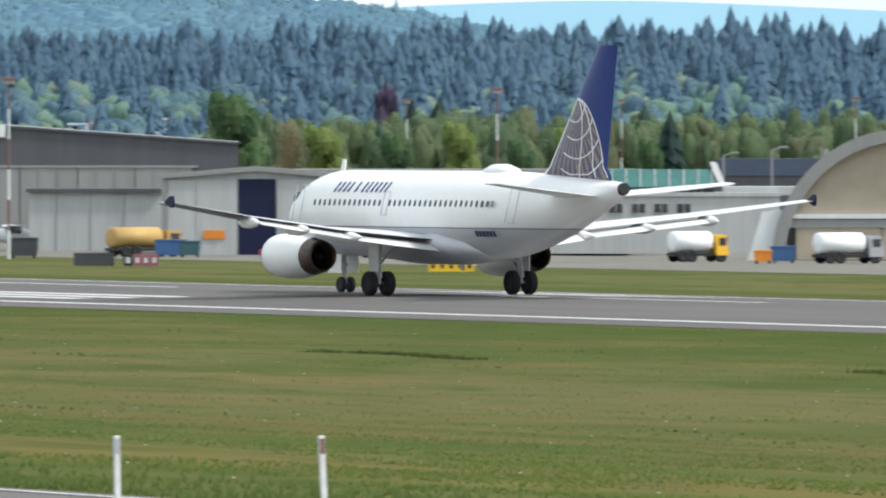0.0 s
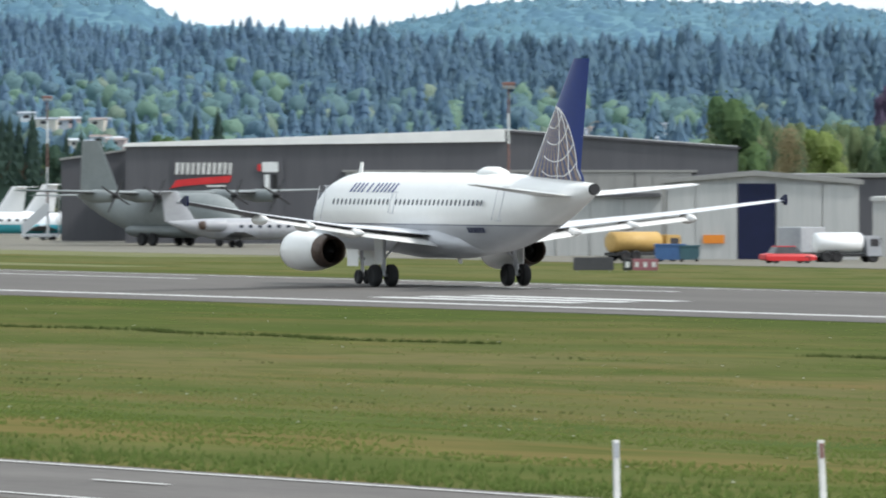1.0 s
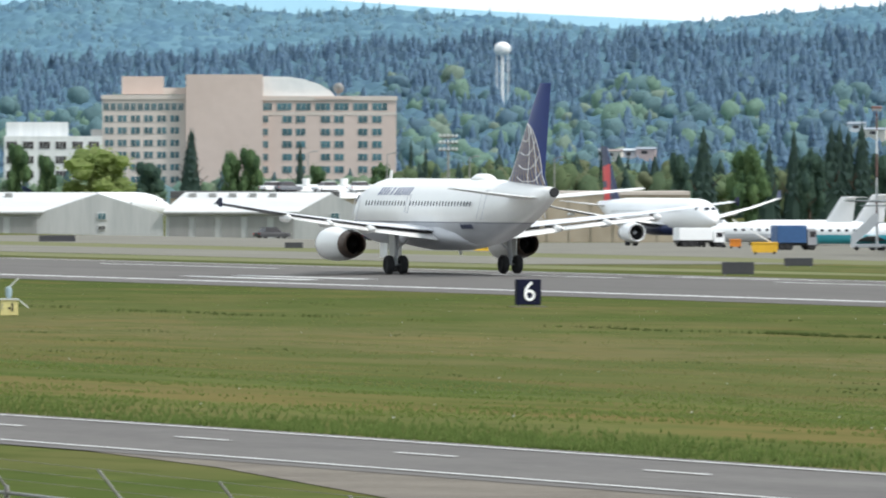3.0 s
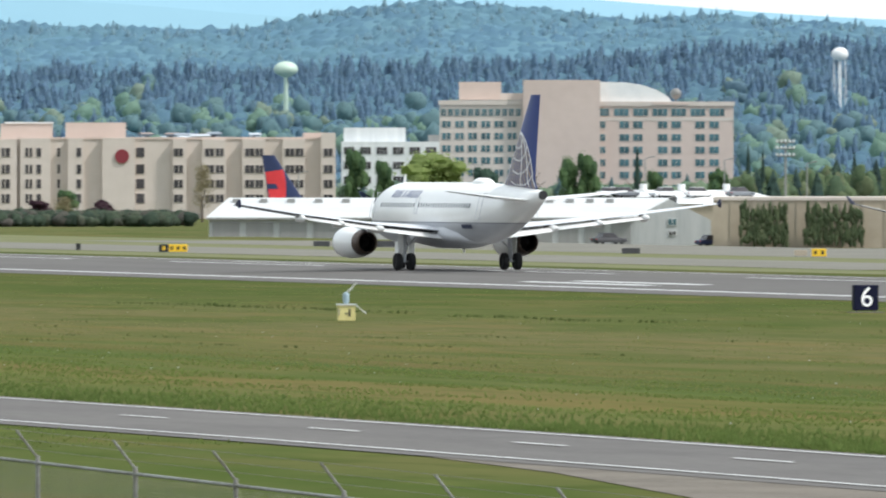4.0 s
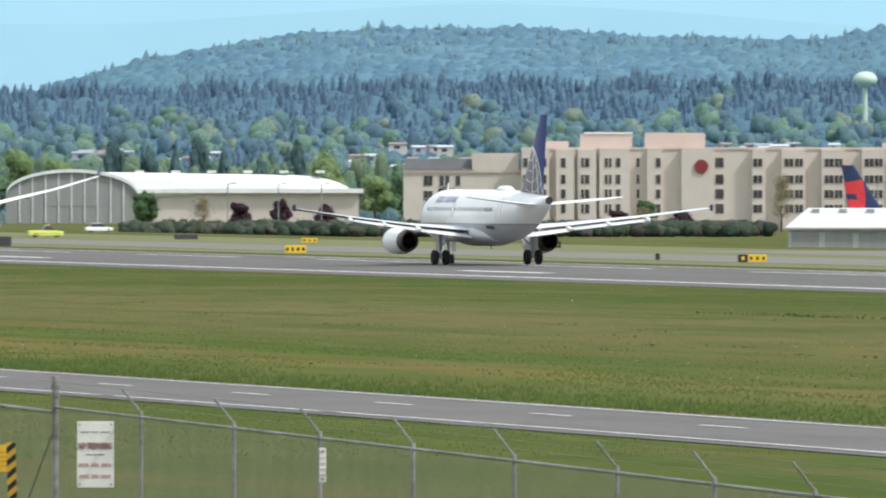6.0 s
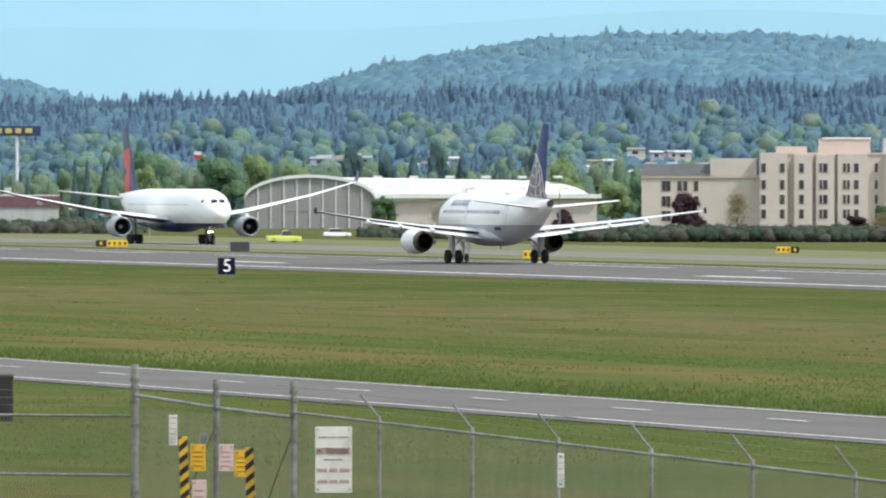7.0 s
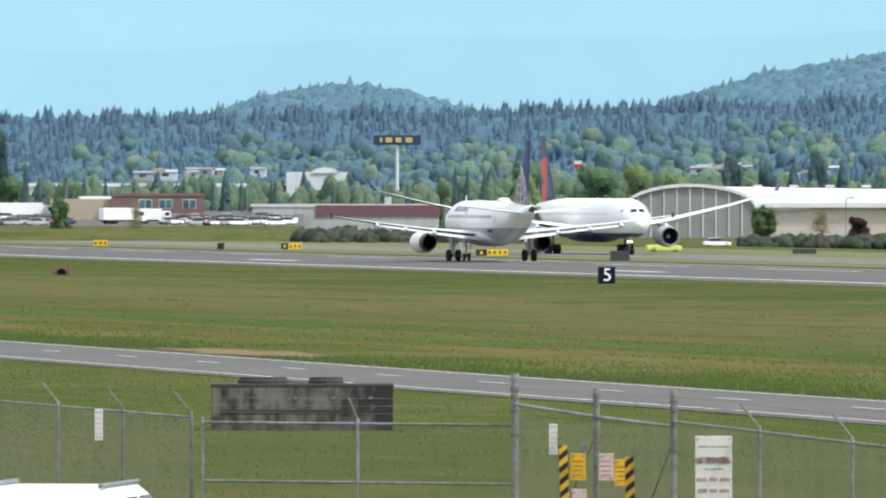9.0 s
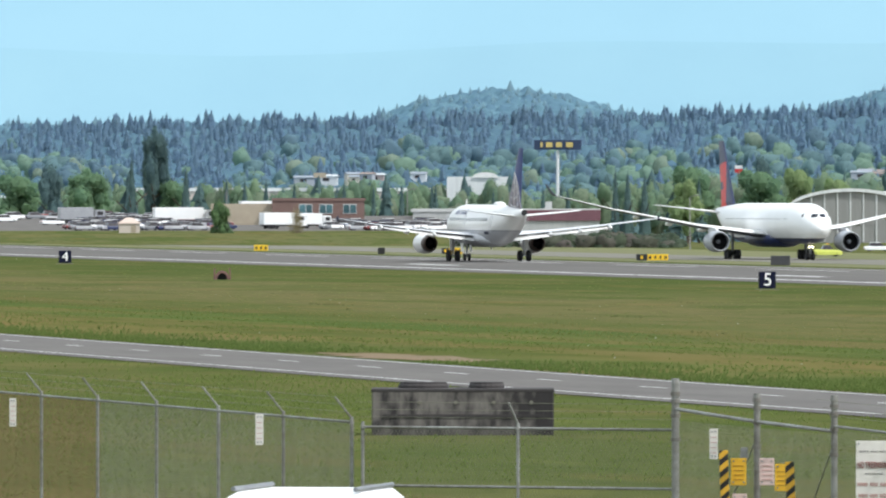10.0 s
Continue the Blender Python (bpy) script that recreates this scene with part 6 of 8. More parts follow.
for kind, b, top, w, d in (("green", 454, -86, 6.2, 1350), ("green", 468.5, -14, 4.0, 1300), ("green", 491, -4, 3.0, 1300), ("green", 479.5, -2, 3.4, 1300), ("light", 462, -28, 4.5, 1500), ("light", 474, -34, 4.0, 1500), ("pale", 459, -40, 4.0, 1500), ("light", 484, -24, 4.0, 1500), ("green", 498, 6, 2.4, 1280),
                           ("light", 324.4, -16, 8.0, 2150), ("green", 336.4, -8, 2.4, 2150), ("green", 338.0, -14, 2.4, 2150), ("dark", 329.0, 10, 3.0, 2100), ("green", 344, 16, 1.9, 2150), ("green", 349.6, 12, 2.6, 2150), ("green", 317.5, -22, 2.4, 2300), ("green", 320, -2, 2.0, 2150),
                           ("purple", 274.4, 27, 3.4, 2040), ("purple", 256, 54, 2.2, 2040), ("purple", 259.8, 47, 2.0, 2040), ("purple", 263.7, 55, 2.4, 2040), ("purple", 289.5, 68, 2.4, 2050), ("purple", 295.2, 66, 2.8, 2050), ("pale", 279.0, 26, 3.0, 2050), ("pale", 252.8, 40, 2.4, 2040), ("pale", 304.0, 2, 2.4, 2050), ("pale", 291.8, 60, 2.6, 2060), ("green", 292.0, 50, 2.2, 2080), ("green", 247.6, 34, 3.0, 2040),
                           ("light", 263.7, -38, 4.6, 2450), ("green", 227.0, -44, 4.4, 2420), ("green", 233.0, -36, 5.0, 2420), ("light", 236.5, -40, 3.4, 2420), ("dark", 233.4, -60, 2.2, 2460), ("dark", 244.9, -58, 2.6, 2460), ("dark", 252.4, -66, 2.2, 2460), ("dark", 261.2, -62, 2.4, 2460), ("light", 240.0, -22, 3.2, 2420), ("dark", 248.0, -32, 2.2, 2460),
                           ("green", 167.5, -28, 5.0, 2350), ("green", 173.6, -38, 5.0, 2350), ("dark", 170.4, -46, 3.0, 2320), ("green", 185.4, 18, 2.3, 2050), ("pale", 192.2, 24, 1.8, 2050), ("light", 226.8, -22, 3.2, 2350), ("green", 181.0, -20, 3.4, 2400), ("light", 268.0, 6, 3.4, 2400), ("green", 270.5, 0, 3.0, 2400)):
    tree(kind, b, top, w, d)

tree("purple", 467.6, -103, 3.0, 2600, -2.5)

# houses of the town on the slope
HOUSE_WALLS = [material("house_wall_%s" % n, c, rough=0.8, scale=0.3) for n, c in (("white", rgb(212, 216, 220)), ("cream", rgb(206, 200, 188)), ("grey", rgb(168, 174, 182)), ("rose", rgb(196, 176, 172)))]
HOUSE_ROOFS = [material("house_roof_%s" % n, c, rough=0.9, scale=0.4) for n, c in (("grey", rgb(146, 154, 164)), ("brown", rgb(142, 130, 126)), ("pale", rgb(190, 196, 202)))]
for i, (b, d, z, w) in enumerate(plots):
    h, dp = rnd.uniform(-1.1, -0.4), 3.0
    ob = thing("house", facing(b, d, z + 1.9, rnd.uniform(-25, 25)), "small pale house among the trees on the slope", "house", "houses on the slope")
    part("wall", box(-w / 2, -dp / 2, -2.8, w / 2, dp / 2, h + 2.2), HOUSE_WALLS[i % 4], ob)
    part("roof", loft([[(-w / 2 - 0.2, -dp / 2 - 0.3, h + 2.2), (w / 2 + 0.2, -dp / 2 - 0.3, h + 2.2), (w / 2 + 0.2, dp / 2 + 0.3, h + 2.2), (-w / 2 - 0.2, dp / 2 + 0.3, h + 2.2)],
                       [(-w / 2 - 0.1, -0.05, h + 2.7), (w / 2 + 0.1, -0.05, h + 2.7), (w / 2 + 0.1, 0.05, h + 2.7), (-w / 2 - 0.1, 0.05, h + 2.7)]]), HOUSE_ROOFS[i % 3], ob)
    part("window", box(-w * 0.22, -dp / 2 - 0.06, h + 1.0, w * 0.1, -dp / 2, h + 1.8), GLASS_DARK, ob)


# ---- signs on the field ----
SIGN_BLUE = material("navy_sign_face", rgb(22, 25, 48), rgb(19, 22, 42), scale=1.0, rough=0.6, specular=0.1)
SIGN_WHITE = material("white_reflective_sheet", rgb(250, 250, 250), rgb(246, 246, 246), scale=1.0, rough=0.6)
BLACK = material("black_sign_face", rgb(34, 34, 36), rgb(28, 28, 30), scale=1.0, rough=0.6)
SIGN_BACK = material("dark_grey_sign_back", rgb(70, 70, 74), rgb(58, 58, 62), scale=0.6, rough=0.7)
SIGN_RED = material("faded_red_sign", rgb(150, 96, 104), rgb(138, 84, 92), scale=1.0, rough=0.6)
SIGN_YELLOW = material("yellow_sign_face", rgb(240, 196, 48), rgb(228, 182, 40), scale=1.0, rough=0.5)
CREAM = material("cream_box_paint", rgb(226, 214, 150), rgb(206, 192, 128), scale=1.5, rough=0.6)


def text_mesh(body, size, depth, mat):
    """A flat extruded text in the XZ plane, centred, its face towards -Y, as a mesh."""
    cu = bpy.data.curves.new("text", "FONT")
    cu.body = body
    cu.size = size
    cu.extrude = depth
    cu.align_x, cu.align_y = "CENTER", "CENTER"
    ob = bpy.data.objects.new("text", cu)
    scene.collection.objects.link(ob)
    me = bpy.data.meshes.new_from_object(ob.evaluated_get(bpy.context.evaluated_depsgraph_get()))
    bpy.data.objects.remove(ob)
    me.transform(Matrix.Rotation(radians(90), 4, "X"))
    me.materials.clear()
    me.materials.append(mat)
    return me


def lettering(name, body, size, mat, parent, m, label="", width=0.0):
    me = text_mesh(body, size, 0.004, mat)
    if width:
        xs = [v.co.x for v in me.vertices]
        me.transform(Matrix.Diagonal((width / (max(xs) - min(xs)), 1, 1, 1)))
    ob = new(name, me)
    ob.parent = parent
    ob.matrix_basis = m
    if label:
        tagged(ob, label)
    return ob


for digit, y in (("6", 512.6), ("5", 816.6), ("4", 1121.6)):
    ob = thing("distance_sign", pose(194.5, y, land(194.5)), "navy runway distance sign with a white %s" % digit, "sign", "runway distance signs")
    body = part("sign_box", box(-0.62, -0.2, 0.1, 0.62, 0.2, 1.34, 0.03), SIGN_BLUE, ob)
    lettering("digit", digit, 1.36, SIGN_WHITE, body, pose(0, -0.215, 0.71), "white numeral")
    for x in (-0.45, 0.45):
        part("leg", rod((x, 0, 0), (x, 0, 0.12), 0.05), STEEL, ob)
    part("base", box(-0.8, -0.4, -0.03, 0.8, 0.4, 0.04), CONCRETE, ob)


def field_sign(kind, x, y, w, h):
    """A taxiway sign box on short legs, facing the eye's side."""
    x = max(x, 283)
    turn = -math.degrees(math.atan2(x, y))
    labels = {"back": "dark back of a taxiway sign", "yel": "yellow taxiway sign with dark marks", "locyel": "black and yellow taxiway sign", "locred": "black and faded red runway sign", "yeldark": "yellow and black taxiway sign",
              "marker": "small dark edge marker on the grass", "tan": "tan utility box on the grass", "locdark": "dark taxiway sign seen from behind"}
    ob = thing("utility_box" if kind == "tan" else "edge_marker" if kind == "marker" else "taxiway_sign", pose(x, y, land(x), 0, 0, turn), labels[kind], "box" if kind == "tan" else "sign", "taxiway signs")
    z0 = 0.12
    h = max(h - 0.12, 0.4)
    panels = {"back": ((0, 1, SIGN_BACK),), "locdark": ((0, 0.6, SIGN_BACK), (0.6, 1, SIGN_YELLOW)), "yel": ((0, 1, SIGN_YELLOW),), "locyel": ((0, 0.35, BLACK), (0.35, 1, SIGN_YELLOW)), "locred": ((0, 0.28, BLACK), (0.28, 1, SIGN_RED)),
              "yeldark": ((0, 0.62, SIGN_YELLOW), (0.62, 1, BLACK)), "marker": ((0, 1, BLACK),), "tan": ((0, 1, TAN_WALL),)}[kind]
    for f0, f1, mat in panels:
        pn = part("sign_panel", box(-w / 2 + w * f0 + 0.01, -0.14, z0, -w / 2 + w * f1 - 0.01, 0.14, z0 + h, 0.02), mat, ob)
        if mat in (SIGN_YELLOW, SIGN_RED):
            n = max(2, int((f1 - f0) * w / 0.55))
            for i in range(n):
                cx = -w / 2 + w * (f0 + (f1 - f0) * (i + 0.5) / n)
                part("mark", box(cx - 0.13, -0.155, z0 + h * 0.28, cx + 0.13, -0.14, z0 + h * 0.72), BLACK if mat is SIGN_YELLOW else WHITE_MARK, pn)
        elif mat is BLACK and kind in ("locyel", "locred", "yeldark"):
            cx = -w / 2 + w * (f0 + f1) / 2
            part("mark", box(cx - 0.15, -0.155, z0 + h * 0.25, cx + 0.15, -0.14, z0 + h * 0.75), SIGN_YELLOW if kind != "locred" else WHITE_MARK, pn)
    for s in (-1, 1):
        part("leg", rod((s * w * 0.4, 0, 0), (s * w * 0.4, 0, z0 + 0.02), 0.04), STEEL, ob)


for row in (("back", 368, 778, 3.1, 1.1), ("locred", 371, 776, 2.7, 1.0), ("yel", 375, 732, 3.3, 1.0), ("back", 285, 711, 2.2, 0.95), ("back", 368, 904, 2.5, 0.8), ("back", 394, 1107, 1.9, 0.7), ("yel", 401, 1070, 1.5, 0.9), ("tan", 402, 1078, 1.3, 0.7),
            ("locyel", 351, 1129, 3.0, 0.9), ("yeldark", 400, 1373, 2.9, 0.9), ("marker", 350, 1160, 0.5, 0.8), ("yel", 301, 1127, 2.2, 0.9), ("back", 400, 1558, 3.4, 0.8), ("back", 395, 1214, 1.9, 0.7), ("back", 401, 1206, 4.1, 0.8),
            ("yel", 397, 1479, 2.1, 0.7), ("locyel", 313, 1376, 4.0, 0.9), ("locyel", 347, 1661, 3.1, 1.0), ("marker", 313, 1546, 0.8, 0.9), ("back", 283, 1182, 2.1, 1.15), ("yel", 287, 1500, 1.9, 0.9), ("marker", 288, 1423, 0.9, 0.9)):
    field_sign(*row)

# cream equipment box with a small wind vane on it
ob = thing("equipment_box", pose(160.7, 490.3, land(160.7), 0, 0, -18), "cream painted equipment box with a lifted lid flap", "box")
bx = part("box_body", box(-0.4, -0.35, 0.0, 0.42, 0.35, 0.72, 0.03), CREAM, ob)
part("lid", box(-0.45, -0.4, 0.72, 0.46, 0.4, 0.78), WHITE_MARK, ob)
part("flap", loft([[(0.44, y, z) for y, z in ((-0.38, 0.77), (0.38, 0.77), (0.38, 0.72), (-0.38, 0.72))], [(0.92, y, z) for y, z in ((-0.38, 0.36), (0.38, 0.36), (0.38, 0.31), (-0.38, 0.31))]]), WHITE_MARK, ob, "white side flap hanging down")
part("mark", box(-0.02, -0.37, 0.3, 0.06, -0.35, 0.38), BLACK, bx)
part("mark", box(0.12, -0.37, 0.2, 0.2, -0.35, 0.56), BLACK, bx)
part("mark", box(-0.34, -0.37, 0.25, -0.3, -0.35, 0.6), GALV, bx)
part("vane_body", loft([ellipse_z(r, z, 12) for r, z in ((0.1, 0.78), (0.14, 0.95), (0.15, 1.2), (0.08, 1.32))]), material("pale_blue_grey_metal", rgb(150, 170, 178), rgb(136, 156, 166), scale=2, rough=0.5), ob, "pale blue-grey lamp housing", smooth=True)
part("vane_arm", loft([[(x + dx, y, z) for dx, y in ((-0.04, -0.05), (0.04, -0.05), (0.04, 0.05), (-0.04, 0.05))] for x, z in ((-0.12, 1.28), (0.1, 1.36), (0.46, 1.72))]), WHITE_MARK, ob, "white arm pointing upwards")
# rusty culvert head in the grass
ob = thing("culvert_head", pose(172, 916, land(172), 0, 0, -10.6), "rusty brown culvert head in the grass", "culvert")
part("arch", loft([[(0.62 * math.cos(a) * s, y, 0.75 * math.sin(a) * s) for s, y in ((1, -0.3), (1, 0.3), (0.7, 0.3), (0.7, -0.3))] for a in np.linspace(0, math.pi, 10)]), RUST, ob)
part("pipe_mouth", rod((0, 0.25, 0.2), (0, 0.29, 0.2), 0.42, sides=16), DARK, ob)
for s in (-1, 1):
    part("stake", rod((s * 0.66, 0, 0), (s * 0.62, 0, 0.95), 0.06), RUST, ob)
# white marker posts by the road
for x, y, lean, tip in ((64.42, 135.46, 1.0, GREY_PAINT), (66.9, 134.28, 3.0, RUST)):
    ob = thing("marker_post", pose(x, y, 2.42, 0, -lean, 0), "slim white road marker post with a %s tip" % ("red" if tip is RUST else "grey"), "post", "road marker posts")
    part("post", box(-0.045, -0.02, 0, 0.045, 0.02, 0.98, 0.008), WHITE_MARK, ob)
    part("reflector", box(-0.035, -0.027, 0.74, 0.035, -0.019, 0.94), tip, ob)

# ---- the boundary fence ----
FENCE_X = 26.5
WIRE = material("dull_fence_wire", rgb(130, 130, 110), rgb(102, 103, 90), scale=3, rough=0.6, metal=0.2)


def chain_mesh(length, height, pitch=0.062, r=0.0021):
    """A panel of crossing slanted wires in the YZ plane, from the origin along +Y and up."""
    verts, faces = [], []
    n = int((length + height) / pitch)
    for sgn in (1, -1):
        for i in range(n):
            c = -height + i * pitch if sgn > 0 else i * pitch
            y0, z0, y1, z1 = (c, 0, c + height, height) if sgn > 0 else (c, 0, c - height, height)
            if y0 < 0:
                z0, y0 = z0 + (0 - y0), 0
            if y0 > length and sgn < 0:
                z0, y0 = y0 - length, length
            if y1 > length:
                z1, y1 = z1 - (y1 - length), length
            if y1 < 0:
                z1, y1 = z1 + y1, 0
            if z1 - z0 < 0.05:
                continue
            k = len(verts)
            for yy, zz in ((y0, z0), (y1, z1)):
                for dx, dn in ((r, 0), (-r * 0.5, r), (-r * 0.5, -r)):
                    verts.append((dx + (0.003 if sgn > 0 else -0.003), yy + dn, zz))
            for q in range(3):
                faces.append((k + q, k + (q + 1) % 3, k + 3 + (q + 1) % 3, k + 3 + q))
    me = bpy.data.meshes.new("chain_link")
    me.from_pydata(verts, [], faces)
    me.materials.append(WIRE)
    return me


CHAIN = chain_mesh(3.05, 2.45)
COARSE_CHAIN = chain_mesh(3.05, 2.45, 0.07, 0.0034)


RUSTY_CHAIN = CHAIN.copy()
RUSTY_CHAIN.materials[0] = material("rusty_fence_wire", rgb(128, 98, 72), rgb(104, 80, 60), scale=3, rough=0.9)


def fence_run(x0, y0, x1, y1, n, rail_z, label, arms=True, mid=False, rusty=99, stations=(), rise=0.0):
    """A run of n bays: posts, top rail, slanted arms with barbed wire and chain link."""
    a, b = Vector((x0, y0, 0)), Vector((x1, y1, 0))
    length = (b - a).length
    ob = thing("chain_link_fence", Matrix.Translation((x0, y0, 2.4)) @ Matrix.Rotation(math.atan2(-(x1 - x0), y1 - y0), 4, "Z"), label, "fence")
    top = rail_z - 2.4
    ys = list(stations) or [length * i / n for i in range(n + 1)]

    def up(y):
        return top + rise * y / length

    part("top_rail", rod((0, 0, up(0)), (0, length, up(length)), 0.0145, sides=10), GALV, ob)
    part("tension_wire", rod((0, 0, 0.06), (0, length, 0.06), 0.006, sides=4), WIRE, ob)
    for y in ys:
        pst = part("post", rod((0, y, -0.1), (0, y, up(y) + 0.03), 0.019, sides=10), GALV, ob)
        part("post_cap", rod((0, y, up(y) - 0.02), (0, y, up(y) + 0.06), 0.026, 0.015, 10), GALV, pst)
        if arms and (0.1 < y < length - 0.1 or not (stations or mid)):
            part("barb_arm", rod((0, y, up(y) + 0.04), (-0.18, y + 0.02, up(y) + 0.27), 0.011, sides=6), GALV, pst)
    if arms:
        for k in (0.3, 0.65, 1.0):
            part("barbed_wire", rod((-0.18 * k, 0, up(0) + 0.04 + 0.23 * k), (-0.18 * k, length, up(length) + 0.04 + 0.23 * k), 0.0022, sides=4), WIRE, ob)
    if mid:
        part("mid_rail", rod((0, 0, top - 0.62), (0, length, top - 0.62), 0.015, sides=8), GALV, ob)
    for i, (ya, yb) in enumerate(zip(ys, ys[1:])):
        link = new("chain_link", COARSE_CHAIN if mid else CHAIN if i < rusty else RUSTY_CHAIN)
        link.parent = ob
        link.matrix_basis = Matrix.Translation((0.03, ya, 0.05)) @ Matrix.Diagonal((1, (yb - ya) / 3.05, (up(ya) - 0.06) / 2.45, 1))
        tagged(link, kind="stuff")
    return ob


bays = [2.7] * 9 + [2.65, 2.73, 3.05, 3.2, 3.13, 3.07, 3.52, 3.45]
posts = [sum(bays[:i]) for i in range(len(bays) + 1)]
fence_run(FENCE_X, 108.4 - posts[-1], FENCE_X, 108.4, len(bays), 4.60, "galvanised chain-link fence with barbed wire arms", stations=posts, rise=0.38)
fence_run(23.5, 117.7, 21.7, 165.7, 15, 4.85, "galvanised chain-link fence running on beyond the gate", rusty=4)
fence_run(FENCE_X, 115.4, 23.6, 117.6, 2, 4.80, "chain-link gate leaf between heavy posts", mid=True)

RUSTY_STEEL = material("rusty_steel_band", rgb(126, 124, 119), rgb(96, 88, 80), scale=6.0, rough=0.7, metal=0.2)
gate = thing("gate", pose(FENCE_X, 108.4, 2.4), "narrow chain-link gate with warning boards and heavy posts", "gate")
ylen = 115.4 - 108.4
for y, top, r in ((0, 2.86, 0.034), (3.3, 2.82, 0.034), (ylen, 2.91, 0.041)):
    pst = part("gate_post", rod((0, y, -0.1), (0, y, top), r, sides=12), GALV, gate, "heavy galvanised gate post")
    part("post_cap", rod((0, y, top - 0.03), (0, y, top + 0.03), r * 1.2, r * 1.0, 12), GALV, pst)
    for z in (2.78, 2.7, 2.55, 2.3, 1.6, 0.9):
        part("hinge_band", rod((0, y, z - 0.02), (0, y, z + 0.02), r * 1.28, sides=12), RUSTY_STEEL, pst)
part("gate_rail", rod((0, 0.05, 2.53), (0, 3.25, 2.56), 0.019), GALV, gate)
part("gate_rail", rod((0, 3.35, 2.56), (0, ylen, 2.62), 0.019), GALV, gate)
part("gate_rail", rod((0, 0.05, 0.9), (0, 3.25, 0.9), 0.018), GALV, gate)
part("brace", rod((0.02, 0.1, 2.4), (0.02, 3.2, 0.3), 0.008, sides=6), STEEL, gate)
part("brace", rod((0.02, ylen - 0.1, 0.3), (0.02, 3.4, 2.4), 0.008, sides=6), STEEL, gate)
for y, w in ((0.0, 3.3), (3.3, ylen - 3.3)):
    link = tagged(new("chain_link", CHAIN), kind="stuff")
    link.parent = gate
    link.matrix_basis = Matrix.Translation((0.03, y, 0.05)) @ Matrix.Diagonal((1, w / 3.05, 1.0, 1))
STRIPE = bpy.data.materials.new("yellow_black_stripes")
STRIPE.use_nodes = True
sn, sl = STRIPE.node_tree.nodes, STRIPE.node_tree.links
sco, sma, scr = sn.new("ShaderNodeTexCoord"), sn.new("ShaderNodeTexWave"), sn.new("ShaderNodeValToRGB")
smap = sn.new("ShaderNodeMapping")
smap.inputs["Rotation"].default_value = (0, radians(38), 0)
sma.bands_direction = "Z"
sma.inputs["Scale"].default_value = 3.2
scr.color_ramp.interpolation = "CONSTANT"
scr.color_ramp.elements[0].color = rgb(214, 164, 48)
scr.color_ramp.elements[1].position, scr.color_ramp.elements[1].color = 0.5, rgb(30, 28, 26)
sl.new(sco.outputs["Object"], smap.inputs[0])
sl.new(smap.outputs[0], sma.inputs["Vector"])
sl.new(sma.outputs["Fac"], scr.inputs["Fac"])
sl.new(scr.outputs["Color"], sn["Principled BSDF"].inputs["Base Color"])
PLACARD = material("weathered_white_placard", rgb(226, 222, 216), rgb(208, 202, 196), scale=2.0, rough=0.6)
PINK_PLACARD = material("faded_pink_placard", rgb(222, 196, 190), rgb(208, 180, 176), scale=2.0, rough=0.6)
BROWN_TEXT = material("brown_red_lettering", rgb(140, 70, 66), rgb(128, 62, 58), scale=2.0, rough=0.7)
FADED_TEXT = material("faded_red_lettering", rgb(184, 140, 134), rgb(172, 128, 122), scale=2.0, rough=0.7)
OCHRE = material("ochre_lettering", rgb(168, 122, 40), rgb(156, 112, 36), scale=2.0, rough=0.7)
GREY_TEXT = material("grey_lettering", rgb(120, 112, 112), rgb(110, 102, 102), scale=2.0, rough=0.7)


def board(kind, b, down0, down1, width, d, mat, label, turn=0.0, parent_name="warning_board"):
    """A flat board hung on the fence line, facing the eye; bearings and sight lines of its edges."""
    z0, z1 = EYE_Z - down1 * d / 20000, EYE_Z - down0 * d / 20000
    w = width * d / 1000
    ob = thing(parent_name, facing(b, d, z0, turn), label, "sign")
    part("plate", box(-w / 2, -0.006, 0, w / 2, 0.006, z1 - z0, 0.002), mat, ob)
    for s in (-1, 1):
        for z in (0.03, z1 - z0 - 0.03):
            part("bolt", rod((s * (w / 2 - 0.025), -0.012, z), (s * (w / 2 - 0.025), -0.004, z), 0.01, sides=6), STEEL, ob)
    return ob, w, z1 - z0


ob, w, h = board("sign", 243.3, 441, 558, 3.25, 108.9, PLACARD, "white no trespassing sign on the chain-link fence", 0, "warning_sign")
lettering("heading", "NO TRESPASSING", 0.085, BROWN_TEXT, ob, pose(0, -0.012, h * 0.63), "brown-red heading", w * 0.9)
for z, rw in ((0.84, 0.8), (0.5, 0.5), (0.34, 0.9), (0.17, 0.86)):
    n = 16
    for i in range(n):
        if i in (5, 10):
            continue
        x0 = -w * rw / 2 + w * rw * i / n
        part("text_bar", box(x0, -0.01, h * z - (0.006 if z > 0.4 else 0.017), x0 + w * rw / n * 0.6, -0.006, h * z + (0.006 if z > 0.4 else 0.017)), GREY_TEXT if z > 0.4 else FADED_TEXT, ob)
